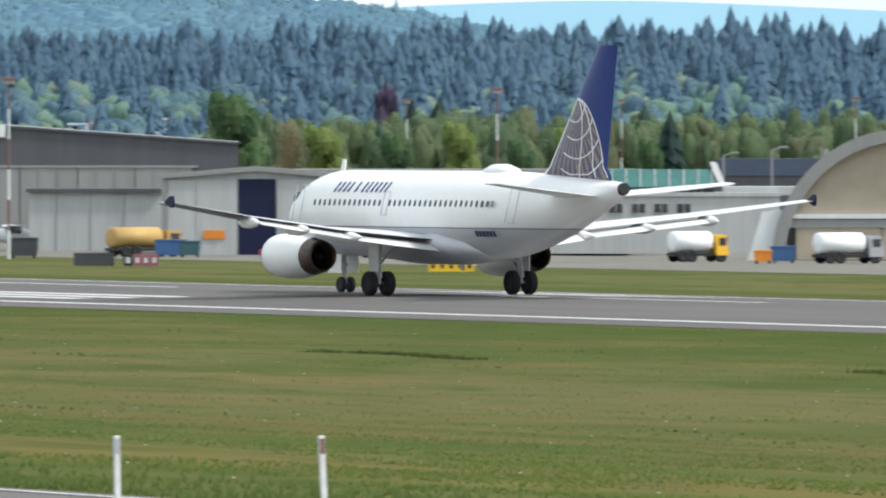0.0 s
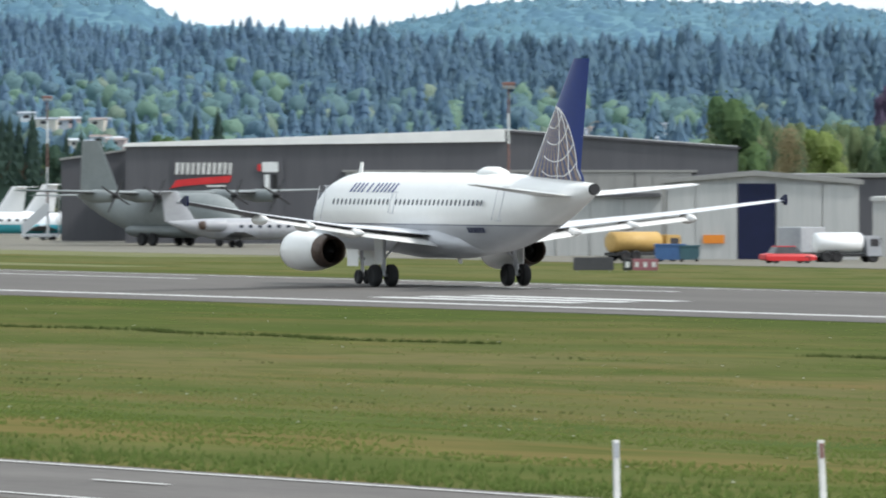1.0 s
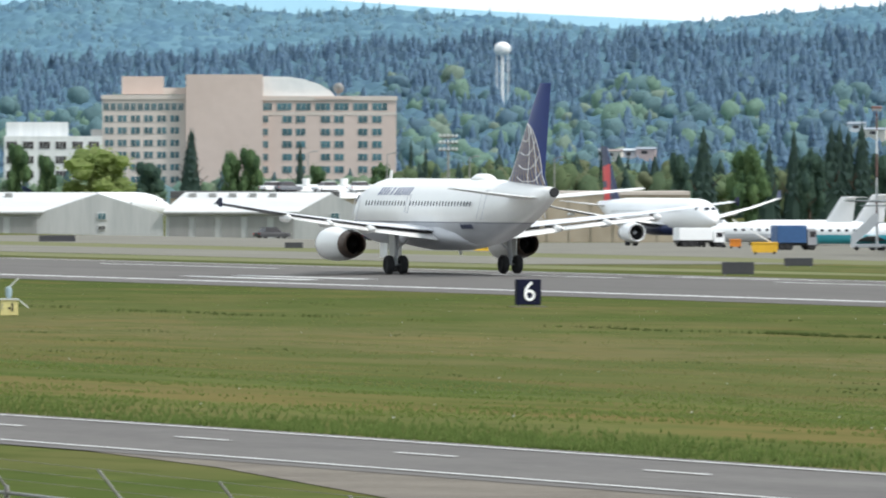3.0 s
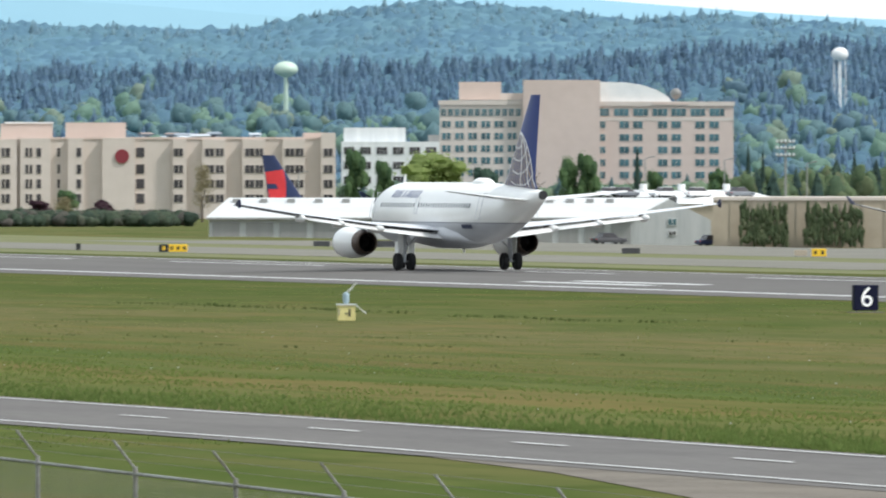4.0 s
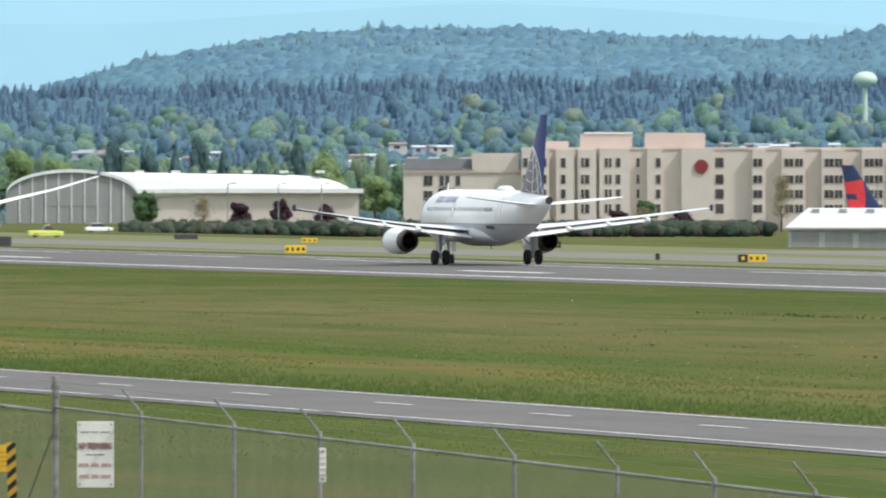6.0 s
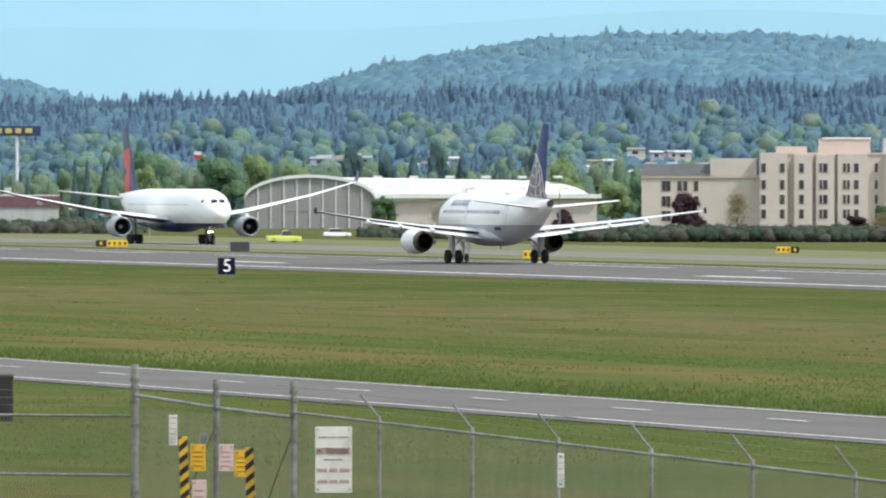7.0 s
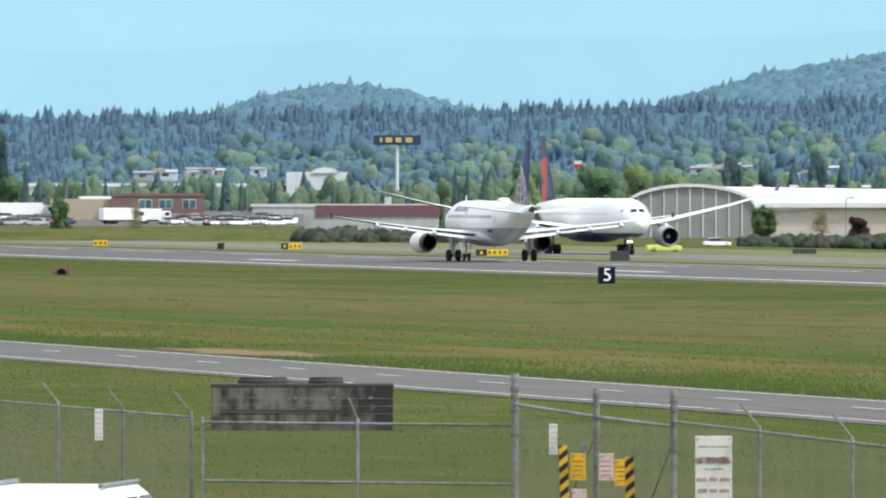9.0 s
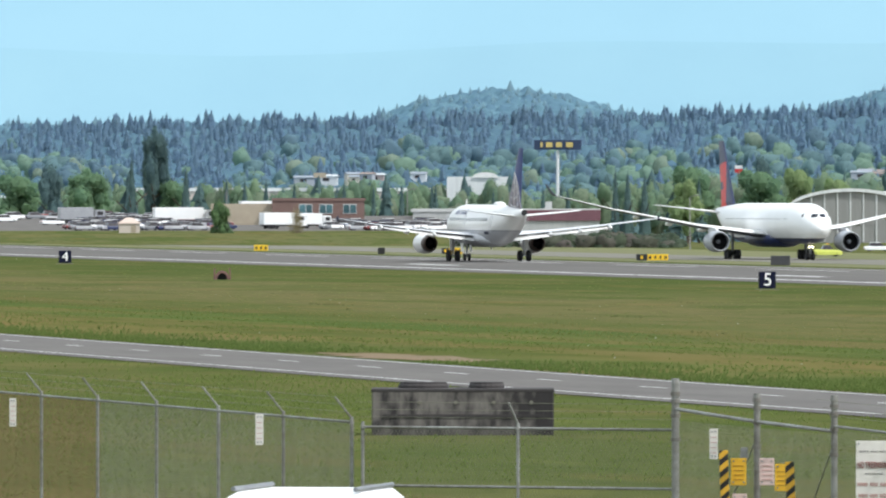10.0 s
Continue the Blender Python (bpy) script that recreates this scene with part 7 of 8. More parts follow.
for b, d0, d1, wd, mat, lab in ((229.1, 420, 474, 0.72, PLACARD, "narrow white notice on the gate"), (233.8, 472, 520, 1.3, PINK_PLACARD, "faded pink notice on the gate post"), (231.4, 535, 600, 1.3, PINK_PLACARD, "faded notice low on the gate"), (231.8, 453, 472, 0.7, GALV, "grey lock box on the gate"),
                                (231.3, 472, 520, 1.35, YELLOW, "yellow warning board with dark lines"), (235.2, 482, 530, 1.35, YELLOW, "yellow warning board with dark lines"), (263.4, 488, 549, 0.6, PLACARD, "narrow white notice on a fence post"), (188.9, 394, 449, 0.7, PLACARD, "narrow white notice on a fence post"), (167.1, 366, 416, 0.6, PLACARD, "narrow white notice on a fence post")):
    dist = 26.3 / math.sin(b / 1000) if b > 215 else 22.6 / math.sin(b / 1000)
    ob, w, h = board("notice", b, d0, d1, wd, dist, mat, lab, 0, "notice_board")
    if mat is not GALV:
        for k in range(4):
            part("text_bar", box(-w * 0.34, -0.012, h * (0.2 + 0.17 * k), w * 0.34, -0.006, h * (0.2 + 0.17 * k) + 0.006), FADED_TEXT if mat is not YELLOW else OCHRE, ob)
for b, lean in ((230.65, -2), (236.5, -2)):
    dist = 26.2 / math.sin(b / 1000)
    top = EYE_Z - (458 if b < 233 else 478) * dist / 20000
    ob = thing("hazard_post", facing(b, dist, 2.4) @ Matrix.Rotation(radians(lean), 4, "Y"), "yellow and black striped hazard board at the gate", "sign", "hazard boards")
    part("plate", box(-0.045, -0.02, 0, 0.045, 0.02, top - 2.4, 0.004), STRIPE, ob)

# weathered concrete vault between fence and road
VAULT = material("weathered_concrete", rgb(112, 107, 103), rgb(46, 43, 44), scale=0.9, rough=0.9, bump=0.4, fine=6, stretch=(1, 1, 0.45), spread=(0.4, 0.55))
VAULT_DARK = material("stained_dark_concrete", rgb(66, 62, 62), rgb(48, 45, 46), scale=1.2, rough=0.9, bump=0.3)
ob = thing("concrete_vault", facing(206.9, 227, 2.4), "weathered stained concrete vault with two round lids", "vault")
part("body", box(-1.83, 0, -0.05, 1.83, 1.6, 0.92, 0.03), VAULT, ob)
part("top_slab", box(-1.84, -0.006, 0.86, 1.84, 1.61, 0.935, 0.015), VAULT_DARK, ob)
for x0, x1 in ((-1.3, -0.28), (0.12, 0.84)):
    part("lid", loft([[((x0 + x1) / 2 + (x1 - x0) / 2 * q * math.cos(a), 0.8 + 0.5 * q * math.sin(a), z) for a in np.linspace(0, 2 * math.pi, 20, endpoint=False)] for q, z in ((1, 0.93), (1, 0.99), (0.93, 1.03), (0.93, 1.06))]), VAULT_DARK, ob, "dark raised lid")
for x in (-0.86, -0.14, 0.62, 1.38):
    part("lifting_eye", rod((x, -0.02, 0.66), (x, 0.02, 0.66), 0.04, sides=10), CONCRETE, ob)
part("stain_ledge", box(-1.6, -0.02, 0.36, 1.7, 0.0, 0.42), VAULT_DARK, ob)

# ---- grass tufts ----
def tufts(name, count, pick, mat, label, tall, blades=4, stout=1.0, seed=11):
    """Many small tufts of leaning blades; pick gives arrays of plan positions."""
    r = np.random.RandomState(seed)
    x, y = pick(r, count)
    xs, zs = [a for a, _ in PROFILE], [b for _, b in PROFILE]
    z = np.interp(x, xs, zs)
    h = r.uniform(tall[0], tall[1], count)
    a = r.uniform(0, 6.28, count)
    rows = []
    for k in range(blades):
        q = a + 6.28 * k / blades + r.uniform(-0.4, 0.4, count)
        w = 0.016 * stout * (0.5 + h * 5)
        hk = h * r.uniform(0.65, 1.0, count)
        rows.append(np.stack((np.column_stack((x - w * np.cos(q + 1.57), y - w * np.sin(q + 1.57), z - 0.01)), np.column_stack((x + w * np.cos(q + 1.57), y + w * np.sin(q + 1.57), z - 0.01)), np.column_stack((x + h * 0.45 * np.cos(q), y + h * 0.45 * np.sin(q), z + hk))), 1))
    verts = np.concatenate(rows).reshape(-1, 3)
    return mesh_arrays(name, verts, np.arange(len(verts)).reshape(-1, 3), mat, label, "grass")


BLADES = leaf_material("grass_blades", (rgb(112, 127, 68), rgb(119, 133, 72), rgb(127, 139, 80)), vary=(0.9, 1.1), thinness=0.5)
BLADES_VERGE = leaf_material("rank_grass_blades", (rgb(95, 114, 60), rgb(105, 122, 66), rgb(115, 129, 74)), vary=(0.85, 1.1), thinness=0.5)
BLADES_DRY = leaf_material("dry_grass_blades", (rgb(138, 136, 88), rgb(148, 142, 94), rgb(130, 138, 82)), vary=(0.9, 1.1), thinness=0.5)
BLADES_DARK = leaf_material("dark_grass_blades", (rgb(72, 86, 46), rgb(80, 92, 50), rgb(88, 98, 56)))


def verge(r, n):
    y = r.uniform(110, 440, n)
    y = np.where((y > 316) & (y < 337), y - 140, y)
    return 67.2 + np.abs(r.normal(0, 2.2, n)) + np.interp(y, [a for a, _ in ROAD_BEND], [b for _, b in ROAD_BEND]), y


def inner(r, n):
    x = r.uniform(28, 59.5, n)
    y = x / np.tan(r.uniform(0.16, 0.36, n))
    y = np.where((x > 37) & (y < 186), y + 110, y)
    return x + np.minimum(0, np.interp(y, [a for a, _ in ROAD_BEND], [b for _, b in ROAD_BEND])) * (x > 50), y


def spread(r, n, x0, x1):
    """Positions over the field, thinner with distance."""
    b = r.uniform(0.155, 0.525, n)
    d = 1.0 / r.uniform(1.0 / x1, 1.0 / x0, n) / np.sin(b)
    return d * np.sin(b), d * np.cos(b)


def clumped(r, n, x0, x1, off, cut):
    x, y = spread(r, n * 3, x0, x1)
    keep = [k for k in range(n * 3) if noise.noise(Vector((x[k] * 0.16, y[k] * 0.05, off))) + 0.6 * noise.noise(Vector((x[k] * 0.7, y[k] * 0.2, off + 4))) > cut]
    keep = (keep * 4)[:n]
    return x[keep], y[keep]


def field(r, n):
    x, y = clumped(r, n, 69.5, 212, 1.0, 0.02)
    # the dry middle of the field grows few green tufts
    keep = np.flatnonzero((x < 104) | (x > 166) | (r.uniform(0, 1, len(x)) < 0.25))
    return np.resize(x[keep], n), np.resize(y[keep], n) + r.uniform(-1.5, 1.5, n)


def dry_field(r, n):
    return clumped(r, n, 96, 172, 7.0, 0.0)


def furrow(r, n):
    y = r.uniform(255, 560, n * 3)
    y = y[(np.sin(y * 0.05) + np.sin(y * 0.13 + 1) > -0.4) & ((y < 430) | (r.uniform(0, 1, n * 3) < 0.25))][:n]
    y = np.resize(y, n)
    return 172.5 + 1.2 * np.sin(y * 0.021) + 0.7 * np.sin(y * 0.11) + r.normal(0, 0.3, n) + 0.6 * np.sin(y * 0.37), y


tufts("verge_grass", 17000, verge, BLADES_VERGE, "ragged longer grass along the road edge", (0.04, 0.18), 5, 0.8)
tufts("inner_grass", 16000, inner, BLADES, "rough grass between fence and road", (0.03, 0.1))
tufts("field_grass", 34000, field, BLADES, "clumped taller tufts on the mown field", (0.03, 0.09), 4, 1.6)
tufts("dry_field_grass", 14000, dry_field, BLADES_DRY, "dry yellowish tufts on the mown field", (0.03, 0.08), 4, 1.6, 12)
def weeds(r, n):
    """Dark weeds in small groups over the dry middle of the field."""
    cx, cy = spread(r, n // 12 + 1, 112, 190)
    k = r.randint(0, len(cx), n)
    return cx[k] + r.normal(0, 0.4, n), cy[k] + r.normal(0, 1.6, n)


tufts("weeds", 900, weeds, BLADES_DARK, "small dark weeds in groups on the dry field", (0.03, 0.11), 4, 1.6, 15)
tufts("furrow_grass", 3000, furrow, BLADES_DARK, "dark ragged grass along a shallow furrow", (0.06, 0.2), 5)
r5 = np.random.RandomState(5)
fv, ft = [], []
for i in range(320):
    x = r5.uniform(70, 200)
    y = x / math.tan(r5.uniform(0.16, 0.53))
    z = land(x) + r5.uniform(0.1, 0.2)
    s = r5.uniform(0.012, 0.028)
    o = len(fv)
    fv += [(x - s, y, z), (x + s, y, z), (x, y + s, z + s), (x, y - s, z + s * 1.2)]
    ft += [(o, o + 1, o + 3), (o, o + 3, o + 2), (o + 1, o + 2, o + 3), (o, o + 2, o + 1)]
mesh_arrays("daisies", np.array(fv), np.array(ft), WHITE_MARK, "small white flowers dotted over the grass", "flowers")


# ---- other aircraft ----
DELTA_BLUE = material("deep_blue_paint", rgb(40, 52, 92), rgb(34, 46, 82), scale=0.6, rough=0.4)
TAIL_RED = material("bright_red_paint", rgb(216, 58, 62), rgb(200, 46, 52), scale=0.6, rough=0.4)
BRIGHT_WHITE = material("bright_white_paint", rgb(242, 243, 244), rgb(236, 237, 238), scale=0.4, rough=0.35)


def jetliner(name, m, label, L, R, cz, span, fin_top, nose_to_gear, gear_x, eng, lights=False):
    """A low-wing twin jet, nose along +Y, its main gear at the origin. eng: x, z, radius, length, front y."""
    ob = thing(name, m, label, "airliner")
    y0, y1 = nose_to_gear, nose_to_gear - L
    bm = loft(fuselage_rings(y0, y1, R, cz, nose=R * 2.7, tail=L * 0.3, up=R * 0.62, n=36, tip=0.35))
    split_level(bm, cz - R * 0.72, 0, 1)
    hull = part("fuselage", bm, (BRIGHT_WHITE, DELTA_BLUE), ob, smooth=True)
    for s in (-1, 1):
        for k in range(2):
            part("cockpit_pane", rounded_plate(R * 0.32, R * 0.2, R * 0.05, 0.08), WINDOW, hull, "dark cockpit pane", Matrix.Translation((s * R * (0.2 + 0.38 * k), y0 - R * (0.56 + 0.55 * k), cz + R * 0.4)) @ Matrix.Rotation(radians(180 - s * (22 + 34 * k)), 4, "Z") @ Matrix.Rotation(radians(-38), 4, "X"))
        n = int(L * 0.62 / 0.9)
        for i in range(n):
            y = y0 - R * 3 - 0.9 * i
            part("window", rounded_plate(0.2, 0.28, 0.09, 0.016), WINDOW, hull, "", Matrix.Translation((s * (R * 0.98), y, cz + R * 0.2)) @ Matrix.Rotation(radians(90 * s), 4, "Z"))
        zr, h = cz - R * 0.62, span / 2
        st = ((R * 0.6, L * 0.15, L * 0.19, zr, 0.12), (h * 0.36, L * 0.055, L * 0.115, zr + h * 0.045, 0.11), (h * 0.72, -L * 0.035, L * 0.065, zr + h * 0.12, 0.1), (h * 0.97, -L * 0.1, L * 0.036, zr + h * 0.185, 0.09))
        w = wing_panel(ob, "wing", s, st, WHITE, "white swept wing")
        part("winglet", loft([[(s * (h * 0.97 + ox), -L * 0.1 - oy, zr + h * 0.185 + oz), (s * (h * 0.97 + ox) + 0.1, -L * 0.1 - oy, zr + h * 0.185 + oz), (s * (h * 0.97 + ox) + 0.1, -L * 0.1 - oy - c, zr + h * 0.185 + oz), (s * (h * 0.97 + ox), -L * 0.1 - oy - c, zr + h * 0.185 + oz)] for ox, oy, oz, c in ((0, 0, 0, L * 0.036), (h * 0.015, L * 0.012, h * 0.02, L * 0.03), (h * 0.03, L * 0.035, h * 0.055, L * 0.014))]), DELTA_BLUE, w)
        for f in (0.3, 0.45, 0.6):
            x = h * f
            le, c, z = (float(np.interp(x, [q[0] for q in st], [q[k] for q in st])) for k in (1, 2, 3))
            part("flap_fairing", loft([ellipse(y, rr, rr, z - 0.3, 10, s * x) for y, rr in ((le - c * 0.5, 0.05), (le - c * 0.8, R * 0.11), (le - c * 1.1, R * 0.1), (le - c * 1.35, 0.04))]), WHITE, w, smooth=True)
        part("tailplane", loft([airfoil(s * x, le, c, z, 0.09) for x, le, c, z in ((R * 0.3, y1 + L * 0.125, L * 0.09, cz + R * 0.5), (span * 0.16, y1 + L * 0.045, L * 0.036, cz + R * 0.5 + span * 0.018))]), BRIGHT_WHITE, ob, smooth=True)
        ex, ez, er, el, ey = eng
        # Grey on the large jet's nacelles stands for the shade they are in.
        airliner_engine(ob, s * ex, ey, ey - el, ez, er, GREY_PAINT if L > 45 else BRIGHT_WHITE)
        part("engine_pylon", loft([[(s * ex + dx, y, z) for dx, y in ((-0.2, ya), (0.2, ya), (0.2, yb), (-0.2, yb))] for ya, yb, z in ((ey - el * 0.2, ey - el, ez + er * 0.85), (ey - el * 0.4, ey - el * 1.1, ez + er * 1.3))]), WING_GREY, ob)
        part("main_gear_leg", rod((s * gear_x, 0, 0.5), (s * gear_x, 0.1, zr + 0.3), R * 0.08), STEEL, ob)
        wr = R * 0.25
        for dy in ((-wr * 1.15, wr * 1.15) if L > 45 else (0,)):
            for o in (-wr * 0.9, wr * 0.9):
                wheel(ob, s * gear_x + o, dy, wr, wr * 0.8)
        wheel(ob, s * wr * 0.6, y0 - L * 0.105, wr * 0.75, wr * 0.6)
    part("belly_fairing", loft([ellipse(y, rx, rz, cz - R * 0.75, 20) for y, rx, rz in ((L * 0.2, R * 0.3, R * 0.1), (L * 0.15, R * 0.95, R * 0.45), (-L * 0.06, R * 0.95, R * 0.45), (-L * 0.12, R * 0.3, R * 0.1))]), DELTA_BLUE, hull, smooth=True)
    leg = part("nose_gear_leg", rod((0, y0 - L * 0.105, 0.4), (0, y0 - L * 0.1, cz - R * 0.7), R * 0.06), STEEL, ob)
    if lights:
        for s in (-1, 1):
            part("taxi_lamp", rod((s * 0.22, y0 - L * 0.098, cz - R * 1.15), (s * 0.22, y0 - L * 0.098 + 0.1, cz - R * 1.15), 0.1, sides=12), LAMP_ON, leg, "lit taxi lamp")
    zb = cz + R * 0.85
    fv, ff, _ = fin_mesh(((zb - 0.4, y1 + L * 0.19, L * 0.16, 0.15), (zb + 0.6, y1 + L * 0.165, L * 0.13, R * 0.12), (fin_top, y1 + L * 0.06, L * 0.05, R * 0.05)), False)
    idx = []
    n, mrows = 72, 96
    for side in (0, 1):
        for j in range(mrows):
            for i in range(n):
                c, hh = (i + 0.5) / n, (j + 0.5) / mrows
                idx.append(1 if hh < 0.7 - 0.06 * c and 0.75 * (0.7 - hh) + 0.04 < c < 0.97 and not (0.28 < hh < 0.4 and c > 0.62) else 0)
    idx += [0] * (len(ff) - len(idx))
    raw("fin", fv, ff, (DELTA_BLUE, TAIL_RED), ob, "deep blue fin with a bright red field", index=idx)
    return ob


def on_land(x, y, heading):
    """A pose on the ground: heading in degrees from +Y towards +X."""
    return pose(x, y, land(x), 0, 0, -heading)


widebody = jetliner("airliner", on_land(369, 1667, 180), "large white airliner with red and blue fin taxiing", 62.8, 2.82, 5.1, 60.3, 16.8, 31.0, 5.3, (9.4, 2.55, 1.45, 6.6, 10.2), lights=True)
jetliner("airliner", on_land(485, 1234, 180), "parked white airliner with red and blue fin", 36.5, 1.98, 3.7, 34.1, 11.76, 16.5, 3.8, (5.75, 1.7, 1.12, 4.6, 7.0))
jetliner("airliner", on_land(521, 1566, 108), "white airliner standing behind the long sheds", 36.5, 1.98, 3.7, 34.1, 11.9, 16.5, 3.8, (5.75, 1.7, 1.12, 4.6, 7.0))


def business_jet(m, label, L, R, mat, belly):
    """A small jet with rear engines and a high tail, nose along +Y, centred."""
    ob = thing("business_jet", m, label, "aircraft", "parked business jets")
    cz = R + 0.75
    bm = loft(fuselage_rings(L / 2, -L / 2, R, cz, nose=R * 3.4, tail=L * 0.34, up=R * 0.6, n=24, tip=0.12))
    split_level(bm, cz - R * 0.15, 0, 1)
    hull = part("fuselage", bm, (mat, belly), ob, smooth=True)
    for s in (-1, 1):
        wing_panel(ob, "wing", s, ((R * 0.5, L * 0.06, L * 0.2, cz - R * 0.7, 0.1), (L * 0.42, -L * 0.14, L * 0.06, cz - R * 0.2, 0.09)), mat)
        airliner_engine(ob, s * (R + 0.55), -L * 0.16, -L * 0.16 - L * 0.17, cz + R * 0.35, R * 0.5, mat)
        for i in range(6):
            part("window", rounded_plate(0.4, 0.3, 0.12, 0.04), WINDOW, hull, "", Matrix.Translation((s * R * 0.97, L * 0.26 - 0.95 * i, cz + R * 0.25)) @ Matrix.Rotation(radians(90 * s), 4, "Z"))
        part("cockpit_pane", rounded_plate(R * 0.6, R * 0.3, 0.08, 0.06), WINDOW, hull, "", Matrix.Translation((s * R * 0.42, L / 2 - R * 1.55, cz + R * 0.42)) @ Matrix.Rotation(radians(180 - s * 40), 4, "Z") @ Matrix.Rotation(radians(-35), 4, "X"))
        part("tailplane", loft([airfoil(s * x, -L * 0.47 + le, c, cz + R + L * 0.165, 0.09) for x, le, c in ((0.05, 0.0, L * 0.085), (L * 0.19, -L * 0.07, L * 0.04))]), mat, ob, smooth=True)
        wheel(ob, s * R * 1.1, -L * 0.06, 0.36, 0.25)
        part("gear_leg", rod((s * R * 1.1, -L * 0.06, 0.36), (s * R * 0.9, -L * 0.06, cz - R * 0.6), 0.07), STEEL, ob)
    wheel(ob, 0, L * 0.36, 0.28, 0.2)
    part("nose_gear_leg", rod((0, L * 0.36, 0.28), (0, L * 0.36, cz - R * 0.7), 0.06), STEEL, ob)
    fv, ff, _ = fin_mesh(((cz + R * 0.7, -L * 0.32, L * 0.2, 0.12), (cz + R + L * 0.17, -L * 0.445, L * 0.1, 0.1)), False)
    raw("fin", fv, ff, mat, ob)
    return ob


CYAN = material("turquoise_paint", rgb(70, 176, 190), rgb(60, 160, 176), scale=0.5, rough=0.4)
SILVER = material("silver_grey_paint", rgb(168, 170, 174), rgb(148, 150, 156), scale=0.5, rough=0.35)
PALE_BELLY = material("pale_grey_paint", rgb(206, 208, 212), rgb(196, 198, 202), scale=0.5, rough=0.35)


def at_bearing(b, d, heading):
    p = polar(b, d)
    return pose(p.x, p.y, land(p.x), 0, 0, -heading)


business_jet(at_bearing(384.6, 1300, -52), "white business jet with a high tail on the apron", 17.5, 1.15, BRIGHT_WHITE, PALE_BELLY)
business_jet(at_bearing(392.6, 1260, -50), "white business jet with a turquoise belly on the apron", 18.5, 1.2, BRIGHT_WHITE, CYAN)
business_jet(at_bearing(411.0, 1085, 96), "silver business jet parked before the hangar", 15.5, 1.05, SILVER, SILVER)
business_jet(at_bearing(387.2, 1380, -60), "white business jet with a high tail behind another", 18.5, 1.2, BRIGHT_WHITE, PALE_BELLY)


def turboprop_transport(m):
    """A grey high-wing four-engine transport, nose along +Y."""
    ob = thing("turboprop_transport", m, "grey four-engine turboprop transport parked by the hangar", "aircraft")
    grey = material("dull_grey_green_paint", rgb(128, 134, 134), rgb(114, 120, 121), scale=0.4, rough=0.6)
    hull = part("fuselage", loft(fuselage_rings(12, -14, 2.1, 3.1, nose=5, tail=11, up=1.5, n=28, tip=0.4)), grey, ob, smooth=True)
    part("sponson", loft([ellipse(y, rx, 0.7, 1.5, 16) for y, rx in ((5, 0.6), (3.5, 2.5), (-3.5, 2.5), (-5, 0.6))]), grey, hull, smooth=True)
    for s in (-1, 1):
        wing_panel(ob, "wing", s, ((0.0, 2.8, 4.6, 5.1, 0.13), (8.0, 2.5, 4.0, 5.25, 0.12), (17.5, 1.7, 2.4, 5.45, 0.11)), grey)
        part("tailplane", loft([airfoil(s * x, le, c, 4.9, 0.09) for x, le, c in ((0.3, -10.2, 4.0), (7.2, -11.2, 2.0))]), grey, ob, smooth=True)
        for x in (4.6, 9.6):
            nac = part("engine_nacelle", loft([ellipse(y, r, r * 1.1, 4.9, 16, s * x) for y, r in ((4.9, 0.35), (4.2, 0.55), (1.5, 0.6), (-1.0, 0.25))]), grey, ob, smooth=True)
            part("spinner", loft([ellipse(y, r, r, 4.95, 12, s * x) for y, r in ((4.9, 0.34), (5.4, 0.22), (5.7, 0.03))]), BLACK, nac, smooth=True)
            for k in range(4):
                a = 0.5 + k * math.pi / 2
                part("propeller_blade", rod((s * x, 5.15, 4.95), (s * x + 1.85 * math.cos(a), 5.15, 4.95 + 1.85 * math.sin(a)), 0.13, 0.07, 6), BLACK, nac)
        for dy in (-0.9, 0.9):
            wheel(ob, s * 2.2, dy, 0.65, 0.5)
    wheel(ob, 0, 9.0, 0.45, 0.4)
    fv, ff, _ = fin_mesh(((4.6, -7.6, 7.2, 0.2), (10.3, -11.4, 3.0, 0.14)), False)
    raw("fin", fv, ff, grey, ob)
    return ob


turboprop_transport(at_bearing(404.0, 1105, 168))


